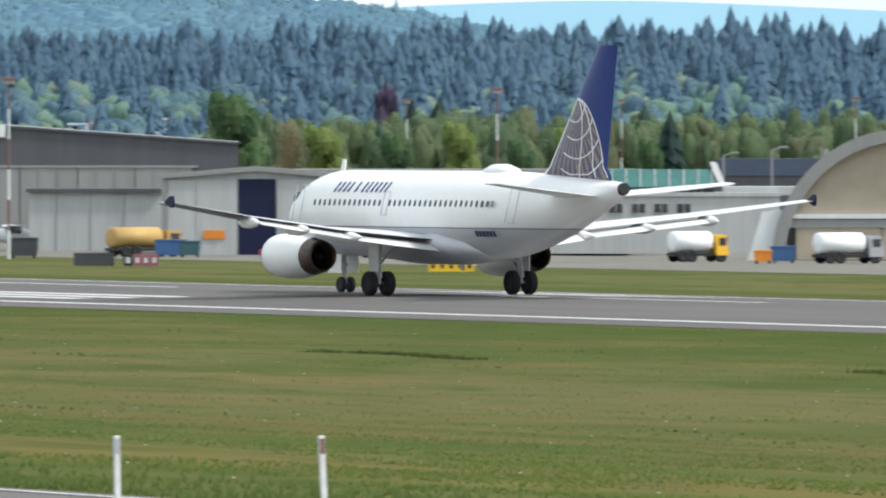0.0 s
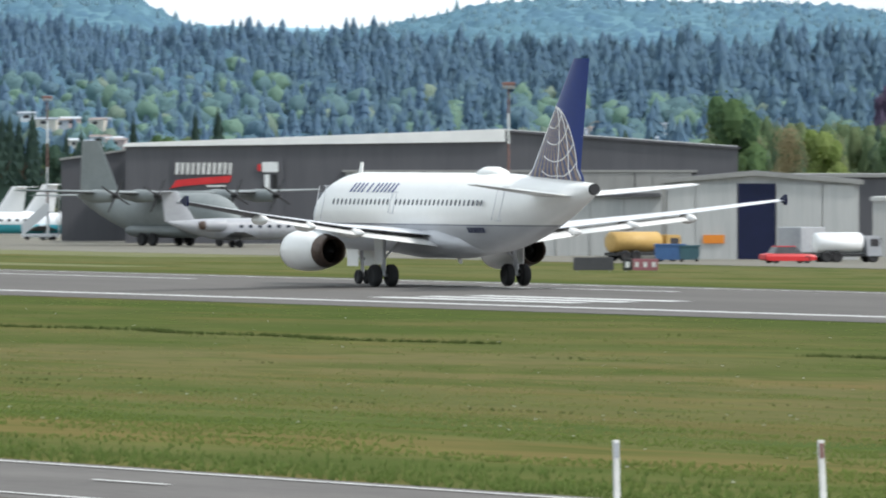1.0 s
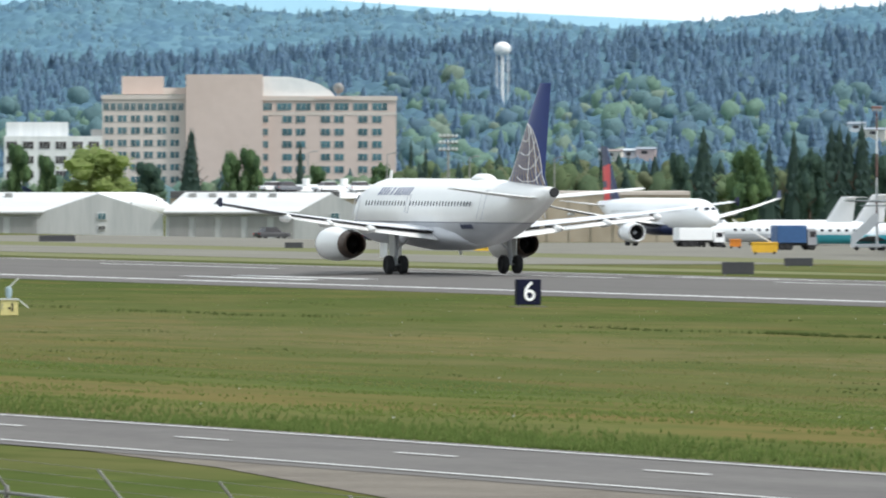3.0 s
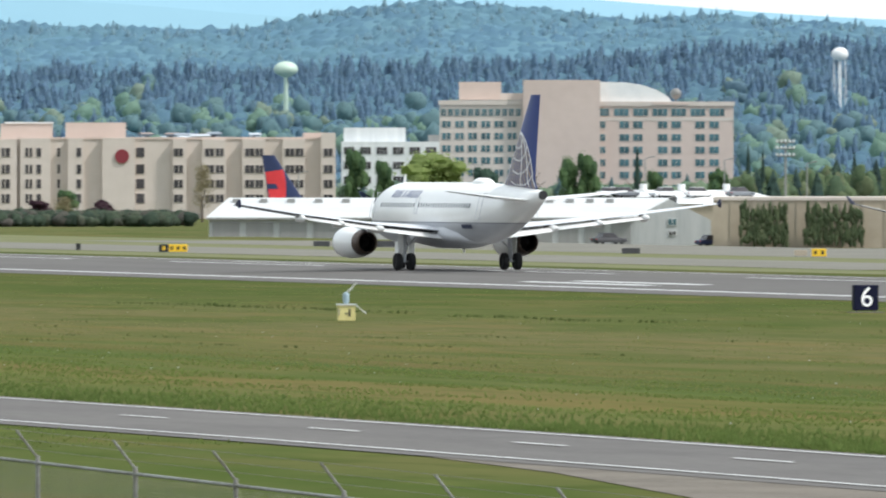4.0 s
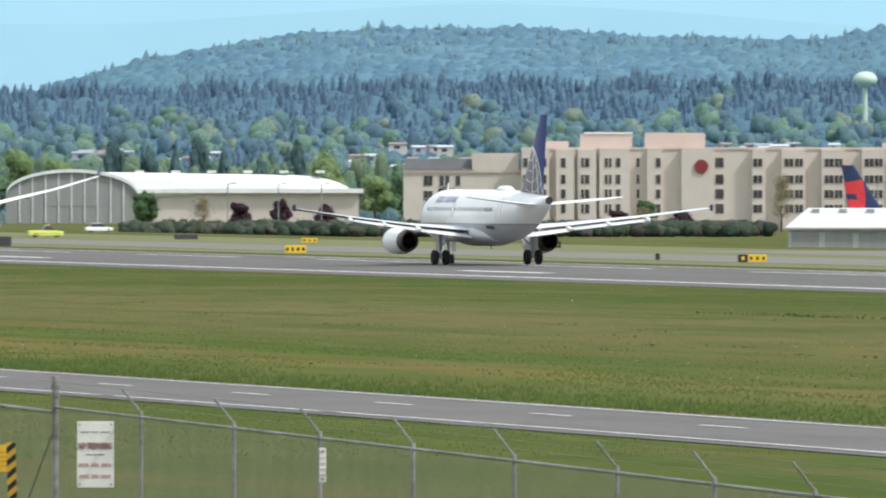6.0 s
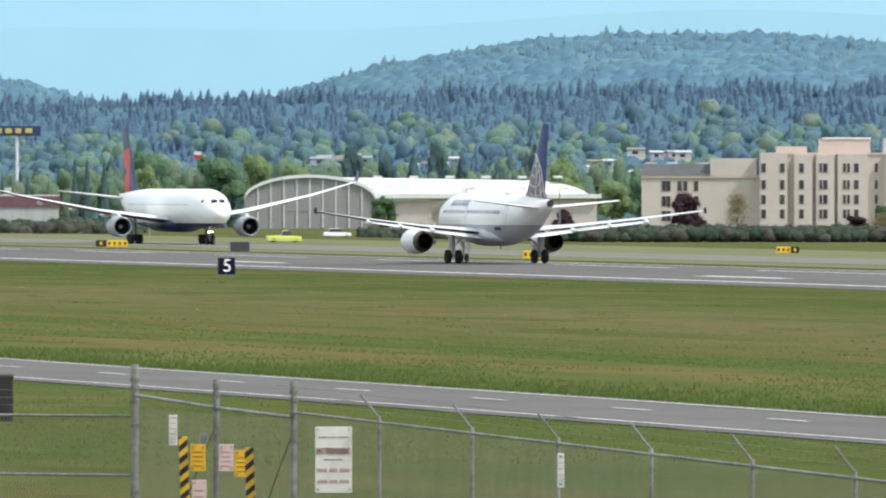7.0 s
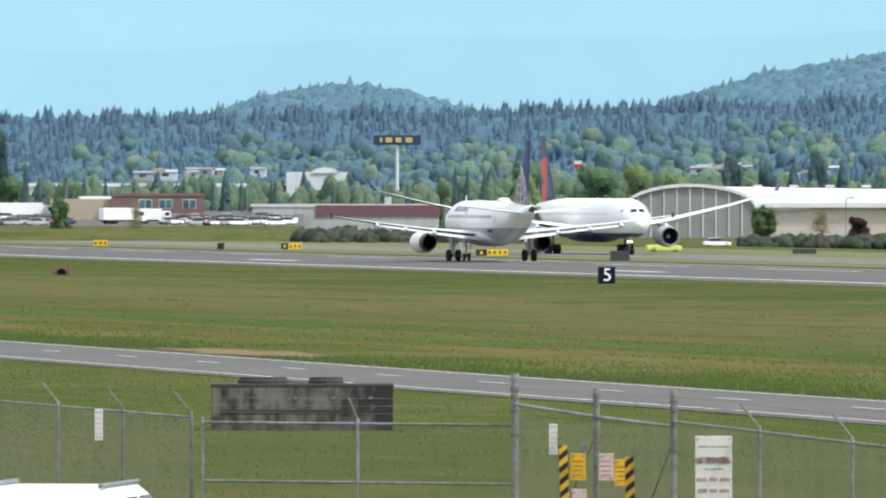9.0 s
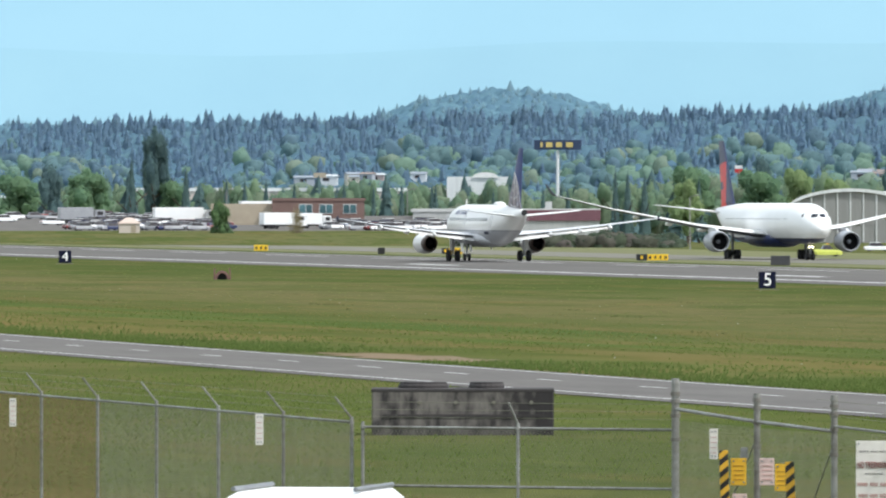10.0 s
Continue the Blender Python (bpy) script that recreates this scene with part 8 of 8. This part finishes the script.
def light_plane(m):
    """A small high-wing propeller plane, nose along +Y."""
    ob = thing("light_aircraft", m, "small white high-wing propeller plane on the apron", "aircraft")
    part("fuselage", loft([ellipse(y, rx, rz, z, 16) for y, rx, rz, z in ((2.6, 0.3, 0.3, 1.2), (2.2, 0.5, 0.5, 1.2), (0.8, 0.62, 0.75, 1.35), (-0.8, 0.55, 0.65, 1.35), (-4.6, 0.12, 0.2, 1.5))]), BRIGHT_WHITE, ob, smooth=True)
    for s in (-1, 1):
        wing_panel(ob, "wing", s, ((0.0, 0.9, 1.6, 2.1, 0.12), (5.6, 0.7, 1.1, 2.25, 0.11)), BRIGHT_WHITE)
        part("strut", rod((s * 0.5, 0.3, 0.8), (s * 2.6, 0.3, 2.1), 0.05), BRIGHT_WHITE, ob)
        part("tailplane", loft([airfoil(s * x, le, c, 1.5, 0.08) for x, le, c in ((0.0, -3.9, 1.0), (1.7, -4.1, 0.7))]), BRIGHT_WHITE, ob, smooth=True)
        wheel(ob, s * 1.1, 0, 0.25, 0.16)
        part("gear_leg", rod((s * 1.1, 0, 0.25), (s * 0.4, 0, 0.8), 0.05), BRIGHT_WHITE, ob)
        part("side_window", rounded_plate(1.1, 0.36, 0.08, 0.03), WINDOW, ob, "", Matrix.Translation((s * 0.6, 0.3, 1.7)) @ Matrix.Rotation(radians(90 * s), 4, "Z"))
    wheel(ob, 0, 1.9, 0.22, 0.15)
    part("propeller", box(-0.95, 2.62, 1.12, 0.95, 2.66, 1.28), BLACK, ob)
    fv, ff, _ = fin_mesh(((1.5, -3.3, 1.6, 0.06), (3.0, -4.2, 0.8, 0.04)), False)
    raw("fin", fv, ff, BRIGHT_WHITE, ob)


light_plane(at_bearing(431, 1065, 130))
light_plane(at_bearing(434.5, 1010, 110))

# ---- vehicles ----
def car(name, m, label, paint, L=4.5, W=1.78, H=1.45, bonnet=0.26, boot=0.16, group="", parent_cat="car"):
    """A car along +Y: shaped body, glazed cabin, bumpers, lamps and four wheels."""
    ob = thing(name, m, label, parent_cat, group)
    h1 = H * 0.56

    def ring(y, z0, z1, w, k=0.9):
        return [(-w / 2, y, z0), (w / 2, y, z0), (w / 2, y, z0 + (z1 - z0) * 0.6), (w / 2 * k, y, z1), (-w / 2 * k, y, z1), (-w / 2, y, z0 + (z1 - z0) * 0.6)]
    part("body", loft([ring(L / 2, 0.35, h1 * 0.78, W * 0.84), ring(L / 2 - 0.12, 0.25, h1 * 0.88, W * 0.96), ring(L / 2 - L * bonnet, 0.22, h1, W), ring(-L / 2 + L * boot, 0.22, h1 * 1.03, W), ring(-L / 2 + 0.1, 0.28, h1 * 0.98, W * 0.96), ring(-L / 2, 0.38, h1 * 0.9, W * 0.88)]), paint, ob)
    yb, yf = L / 2 - L * bonnet, -L / 2 + L * boot
    part("cabin_glass", loft([[(-W * 0.46, yb, h1), (W * 0.46, yb, h1), (W * 0.46, yf, h1 * 1.02), (-W * 0.46, yf, h1 * 1.02)], [(-W * 0.38, yb - L * 0.15, H * 0.96), (W * 0.38, yb - L * 0.15, H * 0.96), (W * 0.38, yf + L * 0.08, H * 0.96), (-W * 0.38, yf + L * 0.08, H * 0.96)]]), GLASS_DARK, ob)
    part("roof", box(-W * 0.39, yf + L * 0.075, H * 0.95, W * 0.39, yb - L * 0.145, H, 0.02), paint, ob)
    for s in (-1, 1):
        part("headlamp", box(s * W * 0.28, L / 2 - 0.05, h1 * 0.6, s * W * 0.42, L / 2 + 0.01, h1 * 0.74), WHITE_CLAD, ob)
        part("tail_lamp", box(s * W * 0.3, -L / 2 - 0.01, h1 * 0.66, s * W * 0.43, -L / 2 + 0.05, h1 * 0.84), RED_LAMP, ob)
        for y in (L * 0.31, -L * 0.3):
            wheel(ob, s * W * 0.44, y, 0.32, 0.2)
    return ob


def truck(m, label, L, cab, tank, W=2.4, H=2.6, kind="tank"):
    """A lorry along +Y with a cab and either a round tank or a box body."""
    ob = thing("truck", m, label, "truck")
    part("chassis", box(-W * 0.4, -L / 2, 0.5, W * 0.4, L / 2, 0.75), BLACK, ob)
    cabp = part("cab", loft([[(-W / 2, y, 0.55), (W / 2, y, 0.55), (W / 2 * 0.94, y - (0.25 if y > L / 2 - 0.5 else 0), H * 0.86), (-W / 2 * 0.94, y - (0.25 if y > L / 2 - 0.5 else 0), H * 0.86)] for y in (L / 2, L / 2 - L * 0.24)]), cab, ob)
    part("windscreen", box(-W * 0.42, L / 2 - 0.12, H * 0.5, W * 0.42, L / 2 - 0.05, H * 0.78), GLASS_DARK, cabp)
    for s in (-1, 1):
        part("side_glass", box(s * W * 0.485, L / 2 - L * 0.19, H * 0.52, s * W * 0.495, L / 2 - L * 0.06, H * 0.76), GLASS_DARK, cabp)
    if kind == "tank":
        part("tank", loft([[(W * 0.46 * q * math.cos(a), y, 0.78 + W * 0.36 + W * 0.36 * q * math.sin(a)) for a in np.linspace(0, 2 * math.pi, 24, endpoint=False)] for y, q in ((L / 2 - L * 0.28, 0.7), (L / 2 - L * 0.3, 1), (-L / 2 + 0.1, 1), (-L / 2, 0.7))]), tank, ob, smooth=True)
    else:
        part("box_body", box(-W / 2, -L / 2, 0.76, W / 2, L / 2 - L * 0.27, H, 0.04), tank, ob)
    for y in (L * 0.36, -L * 0.2, -L * 0.36):
        for s in (-1, 1):
            wheel(ob, s * W * 0.42, y, 0.48, 0.3)
    return ob


TANKER_YELLOW = material("faded_yellow_paint", rgb(192, 158, 94), rgb(176, 142, 82), scale=0.6, rough=0.6)
truck(at_bearing(446.2, 950, 85), "faded yellow tank truck beside the white shed", 6.4, TANKER_YELLOW, TANKER_YELLOW)
truck(at_bearing(495.2, 915, 95), "yellow service truck on the apron", 4.6, YELLOW, BRIGHT_WHITE)
truck(at_bearing(464.2, 945, 100), "white fuel tank trailer before the hangar", 5.6, SILVER, BRIGHT_WHITE)
truck(at_bearing(460.6, 955, 60), "dull grey box truck before the hangar", 5.0, SILVER, SILVER, H=2.9, kind="box")
truck(at_bearing(508.5, 905, 95), "white fuel truck by the arched hangar", 5.4, SILVER, BRIGHT_WHITE)
truck(at_bearing(377.8, 1225, 95), "white van-bodied truck under the airliner's nose", 5.2, BRIGHT_WHITE, BRIGHT_WHITE, H=2.1, kind="box")
truck(at_bearing(386.2, 1180, 95), "dark blue service truck on the apron", 4.4, SILVER, BLUE_PAINT, H=2.6, kind="box")
def lot_height(d):
    """The car park climbs gently away from the airfield."""
    return 0.1 + (d - 2062) / 238 * 2.2


def on_lot(b, d, heading):
    p = polar(b, d)
    return pose(p.x, p.y, lot_height(d) + 0.02, 0, 0, -heading)


truck(on_lot(191.0, 2090, 80), "white box truck parked by the brown office", 8.5, BRIGHT_WHITE, BRIGHT_WHITE, H=3.0, kind="box")
truck(on_lot(193.6, 2095, 85), "white box truck parked by the brown office", 7.0, BRIGHT_WHITE, BRIGHT_WHITE, H=2.8, kind="box")
truck(on_lot(182.5, 2160, 88), "long white box truck at the car park", 13.0, BRIGHT_WHITE, BRIGHT_WHITE, H=3.2, kind="box")
truck(on_lot(190.2, 2260, 88), "long white box truck at the car park", 14.0, BRIGHT_WHITE, BRIGHT_WHITE, H=3.4, kind="box")
truck(on_lot(173.2, 2170, 88), "grey coach at the car park", 9.0, SILVER, SILVER, H=3.1, kind="box")
for b, d, lab, mat, w, h in ((448.6, 945, "blue waste bin beside the shed", BLUE_PAINT, 2.6, 1.5), (450.3, 945, "dark green waste bin beside the shed", material("dark_teal_paint", rgb(56, 92, 100), rgb(48, 80, 90), scale=0.6, rough=0.6), 1.7, 1.4), (435.6, 935, "dark waste bin on the apron", SIGN_BACK, 2.4, 1.7),
                              (501.0, 900, "orange waste bin on the apron", ORANGE, 1.4, 1.1), (502.8, 905, "blue waste bin on the apron", BLUE_PAINT, 2.0, 1.4), (416.0, 1060, "yellow tow tractor at the jet's nose", YELLOW, 2.4, 1.3), (383.6, 1120, "yellow belt loader on the apron", YELLOW, 2.6, 1.2),
                              (381.0, 1200, "small orange cart on the apron", ORANGE, 1.2, 1.0)):
    ob = thing("tow_tractor" if "tractor" in lab or "loader" in lab or "cart" in lab else "waste_bin", at_bearing(b, d, math.degrees(b / 1000)), lab, "vehicle" if "bin" not in lab else "bin")
    part("body", loft([[(-w / 2 * q, -0.8, z), (w / 2 * q, -0.8, z), (w / 2 * q, 0.8, z), (-w / 2 * q, 0.8, z)] for q, z in ((0.9, 0.2), (1.0, h * 0.5), (1.0, h))]), mat, ob)
    part("rim", box(-w / 2 - 0.05, -0.85, h - 0.12, w / 2 + 0.05, 0.85, h + 0.02, 0.02), mat, ob)
    for s in (-1, 1):
        wheel(ob, s * w * 0.36, -0.6, 0.22, 0.2)
        wheel(ob, s * w * 0.36, 0.6, 0.22, 0.2)
    if "loader" in lab:
        part("belt", loft([[(x, y, z) for y, z in ((-0.4, z0), (0.4, z0), (0.4, z0 + 0.15), (-0.4, z0 + 0.15))] for x, z0 in ((1.0, 0.9), (-3.2, 3.4))]), BRIGHT_WHITE, ob, "white slanted conveyor belt")
stairs = thing("passenger_stairs", at_bearing(392.9, 1190, math.degrees(0.3929)), "white mobile passenger stairs on the apron", "stairs")
part("chassis", box(-2.0, -0.9, 0.35, 2.0, 0.9, 0.7, 0.04), BRIGHT_WHITE, stairs)
for i in range(10):
    part("step", box(-1.9 + 0.27 * i, -0.7, 0.7 + 0.24 * i, -1.6 + 0.27 * i, 0.7, 0.76 + 0.24 * i), SILVER, stairs)
for y in (-0.75, 0.75):
    part("side_panel", prism([(-2.0, 0.7), (-1.6, 0.7), (0.9, 2.9), (0.9, 3.9), (0.4, 3.9), (-2.0, 1.7)], y - 0.04, y + 0.04), BRIGHT_WHITE, stairs)
part("platform", box(0.8, -0.8, 2.9, 2.0, 0.8, 3.0), SILVER, stairs)
part("canopy", box(0.7, -0.85, 4.5, 2.1, 0.85, 4.6), BRIGHT_WHITE, stairs)
for x in (0.85, 1.95):
    for y in (-0.75, 0.75):
        part("canopy_post", rod((x, y, 0.7), (x, y, 4.55), 0.06), BRIGHT_WHITE, stairs)
for x in (-1.4, 1.4):
    for y in (-0.8, 0.8):
        part("castor", rod((x, y - 0.1, 0.25), (x, y + 0.1, 0.25), 0.25, sides=14), TYRE, stairs)
car("car", at_bearing(459.0, 935, 95), "red car parked before the hangar", RED_PAINT)
LIME = material("lime_yellow_paint", rgb(214, 220, 110), rgb(200, 206, 98), scale=0.6, rough=0.45)
pickup = car("pickup_truck", at_bearing(238.9, 1680, 98), "lime-yellow airport pickup truck on the far grass", LIME, 5.2, 1.9, 1.8, 0.24, 0.4, parent_cat="truck")
part("light_bar", box(-0.5, 0.3, 1.8, 0.5, 0.5, 1.92), ORANGE, pickup)
car("car", at_bearing(243.6, 1850, 98), "white car on the perimeter road", BRIGHT_WHITE)
car("car", at_bearing(340.0, 1425, 80), "dark car beside the white shed", SIGN_BACK)
car("car", at_bearing(349.2, 1440, 80), "dark blue car beside the white shed", DELTA_BLUE)
paints = [BRIGHT_WHITE, SILVER, material("mid_grey_paint", rgb(120, 124, 130), scale=0.6, rough=0.4), material("dark_red_paint", rgb(120, 44, 44), scale=0.6, rough=0.4), DELTA_BLUE, BRIGHT_WHITE, SILVER]
firsts = {}
rc = random.Random(21)


def parked(b, d, heading, z=None, k=None):
    k = rc.choice((0, 0, 1, 1, 5, 5, 6, 2, 4, 3)) if k is None else k
    p = polar(b, d)
    m = pose(p.x, p.y, land(p.x) if z is None else z, 0, 0, -heading)
    names = ("white", "silver", "grey", "dark red", "dark blue", "white", "silver")
    if k not in firsts:
        firsts[k] = car("car", m, "%s car in a row of parked cars" % names[k], paints[k], group="parked cars")
    else:
        copy_thing(firsts[k], m)


for i in range(120):
    b, d = 172.5 + 13.5 * rc.random(), 2068 + 16 * rc.randrange(13)
    parked(b, d, rc.choice((70, 80, 250)), lot_height(d) + 0.02)
for i in range(40):
    b, d = rc.uniform(195, 205.5), 2068 + 16 * rc.randrange(5)
    parked(b, d, rc.choice((70, 80, 250)), lot_height(d) + 0.02)
for i in range(8):
    d = rc.uniform(2120, 2290)
    parked(rc.uniform(165, 172), d, 80, lot_height(d) + 0.02)
for b in (340.2, 341.4, 344.8, 347.9, 351.6):
    q = Plot(347, 1650)
    parked(b, 1656, rc.choice((70, 250)), GROUND_FAR + q.z(62), rc.choice((0, 1, 2)))
# low wall before the car park
bs = [161 + 2 * i for i in range(24)]
lot = [polar(b, d, z) for d, z in ((2062, 0.1), (2300, 2.3), (2330, -3.7)) for b in bs]
n = len(bs)
tagged(raw("car_park", lot, [(j * n + i + 1, j * n + i, j * n + n + i, j * n + n + i + 1)[::-1] for j in range(2) for i in range(n - 1)], ROAD_ASPHALT), "grey asphalt car park beyond the airfield", "car park", kind="structure")
bank = [polar(b, d, z) for d, z in ((1960, -3.65), (2020, -1.2), (2062, 0.1)) for b in bs]
tagged(raw("embankment", bank, [(j * n + i + 1, j * n + i, j * n + n + i, j * n + n + i + 1)[::-1] for j in range(2) for i in range(n - 1)], GRASS), "low grass bank before the car park", "ground", kind="structure")

# a tan booth on the bank before the parked cars
booth = thing("booth", facing(177.4, 2052, -0.3), "small tan booth with a pointed roof by the car park", "booth")
part("wall", box(-1.9, -1.5, -0.3, 1.9, 1.5, 1.75, 0.05), BEIGE, booth)
part("roof", loft([[(-2.1 * q, -1.7 * q, z), (2.1 * q, -1.7 * q, z), (2.1 * q, 1.7 * q, z), (-2.1 * q, 1.7 * q, z)] for q, z in ((1.0, 1.75), (0.94, 1.95), (0.25, 2.85))]), PINK_BEIGE, booth, "pinkish pointed roof")
part("door", box(0.3, -1.56, -0.2, 1.2, -1.48, 1.5), TAN_WALL, booth)

# the white estate car passing inside the gate
suv = thing("estate_car", pose(21, 112, 2.4), "tall white estate car with a lit high brake lamp", "car")
def sring(y, z0, z1, w, k=0.92):
    return [(-w / 2, y, z0), (w / 2, y, z0), (w / 2, y, z0 + (z1 - z0) * 0.7), (w / 2 * k, y, z1), (-w / 2 * k, y, z1), (-w / 2, y, z0 + (z1 - z0) * 0.7)]
part("body", loft([sring(2.3, 0.4, 0.95, 1.6), sring(2.15, 0.3, 1.08, 1.8), sring(1.1, 0.28, 1.16, 1.88), sring(-2.1, 0.28, 1.2, 1.88), sring(-2.3, 0.4, 1.1, 1.75)]), BRIGHT_WHITE, suv)
part("cabin_glass", loft([[(-0.86, 1.1, 1.15), (0.86, 1.1, 1.15), (0.86, -2.2, 1.19), (-0.86, -2.2, 1.19)], [(-0.7, 0.35, 1.8), (0.7, 0.35, 1.8), (0.72, -1.95, 1.8), (-0.72, -1.95, 1.8)]]), GLASS_DARK, suv)
part("roof", loft([[(-0.72 * q, y, z), (0.72 * q, y, z), (0.6 * q, y, z + 0.1), (-0.6 * q, y, z + 0.1)] for q, y, z in ((0.9, 0.5, 1.78), (1.03, 0.1, 1.8), (1.06, -1.6, 1.8), (1.04, -2.1, 1.76))]), BRIGHT_WHITE, suv, smooth=False)
spoiler = part("spoiler", box(-0.66, -2.3, 1.76, 0.66, -1.95, 1.84, 0.02), BRIGHT_WHITE, suv)
part("brake_lamp", box(-0.22, -2.315, 1.77, 0.22, -2.29, 1.81), material("lit_brake_lamp", rgb(230, 60, 80), rgb(230, 60, 80), emit=(rgb(235, 50, 70), 0.6)), spoiler, "lit red high brake lamp")
for s in (-1, 1):
    part("roof_rail", rod((s * 0.62, 0.1, 1.93), (s * 0.62, -1.9, 1.93), 0.025), STEEL, suv)
    part("window_pillar", loft([[(s * 0.87, y, 1.15), (s * 0.9, y, 1.15), (s * 0.9, y - 0.12, 1.15), (s * 0.87, y - 0.12, 1.15)] if z == 0 else [(s * 0.71, y - 0.1, 1.8), (s * 0.75, y - 0.1, 1.8), (s * 0.75, y - 0.22, 1.8), (s * 0.71, y - 0.22, 1.8)] for y, z in ((-0.4, 0), (-0.4, 1))]), BRIGHT_WHITE, suv)
    part("tail_lamp", box(s * 0.7, -2.32, 0.85, s * 0.86, -2.2, 1.25), RED_LAMP, suv)
    for y in (1.4, -1.4):
        wheel(suv, s * 0.82, y, 0.36, 0.24)


# ---- what moves ----
def motions():
    walk(airliner, [(t, pose(245, y, 0)) for t, y in (
        (0.0, 478.4), (0.5, 507.1), (1.0, 535.5), (1.5, 565.5), (2.0, 596.2), (2.5, 627.4), (3.0, 658.8), (3.5, 690.8), (4.0, 723.3), (4.5, 756.1), (5.0, 789.7), (5.5, 824.1),
        (6.0, 858.7), (6.5, 893.9), (7.0, 929.5), (7.5, 965.6), (8.0, 1002.3), (8.5, 1039.5), (9.0, 1077.2), (9.5, 1115.3), (10.0, 1154.0))])
    walk(widebody, [(t, on_land(369, 1577.9 - 11.96 * (t - 7.5), 180)) for t in (0, 2, 4, 6, 8, 10)])
    walk(suv, [(t, facing(b, d, 2.4, -11)) for t, b, d in ((0.0, 125.4, 112.5), (5.0, 160.4, 113.0), (8.0, 180.0, 113.5), (8.6, 184.1, 113.8), (9.2, 188.3, 114.1), (9.8, 193.4, 114.4), (10.0, 195.2, 114.5))])


motions()
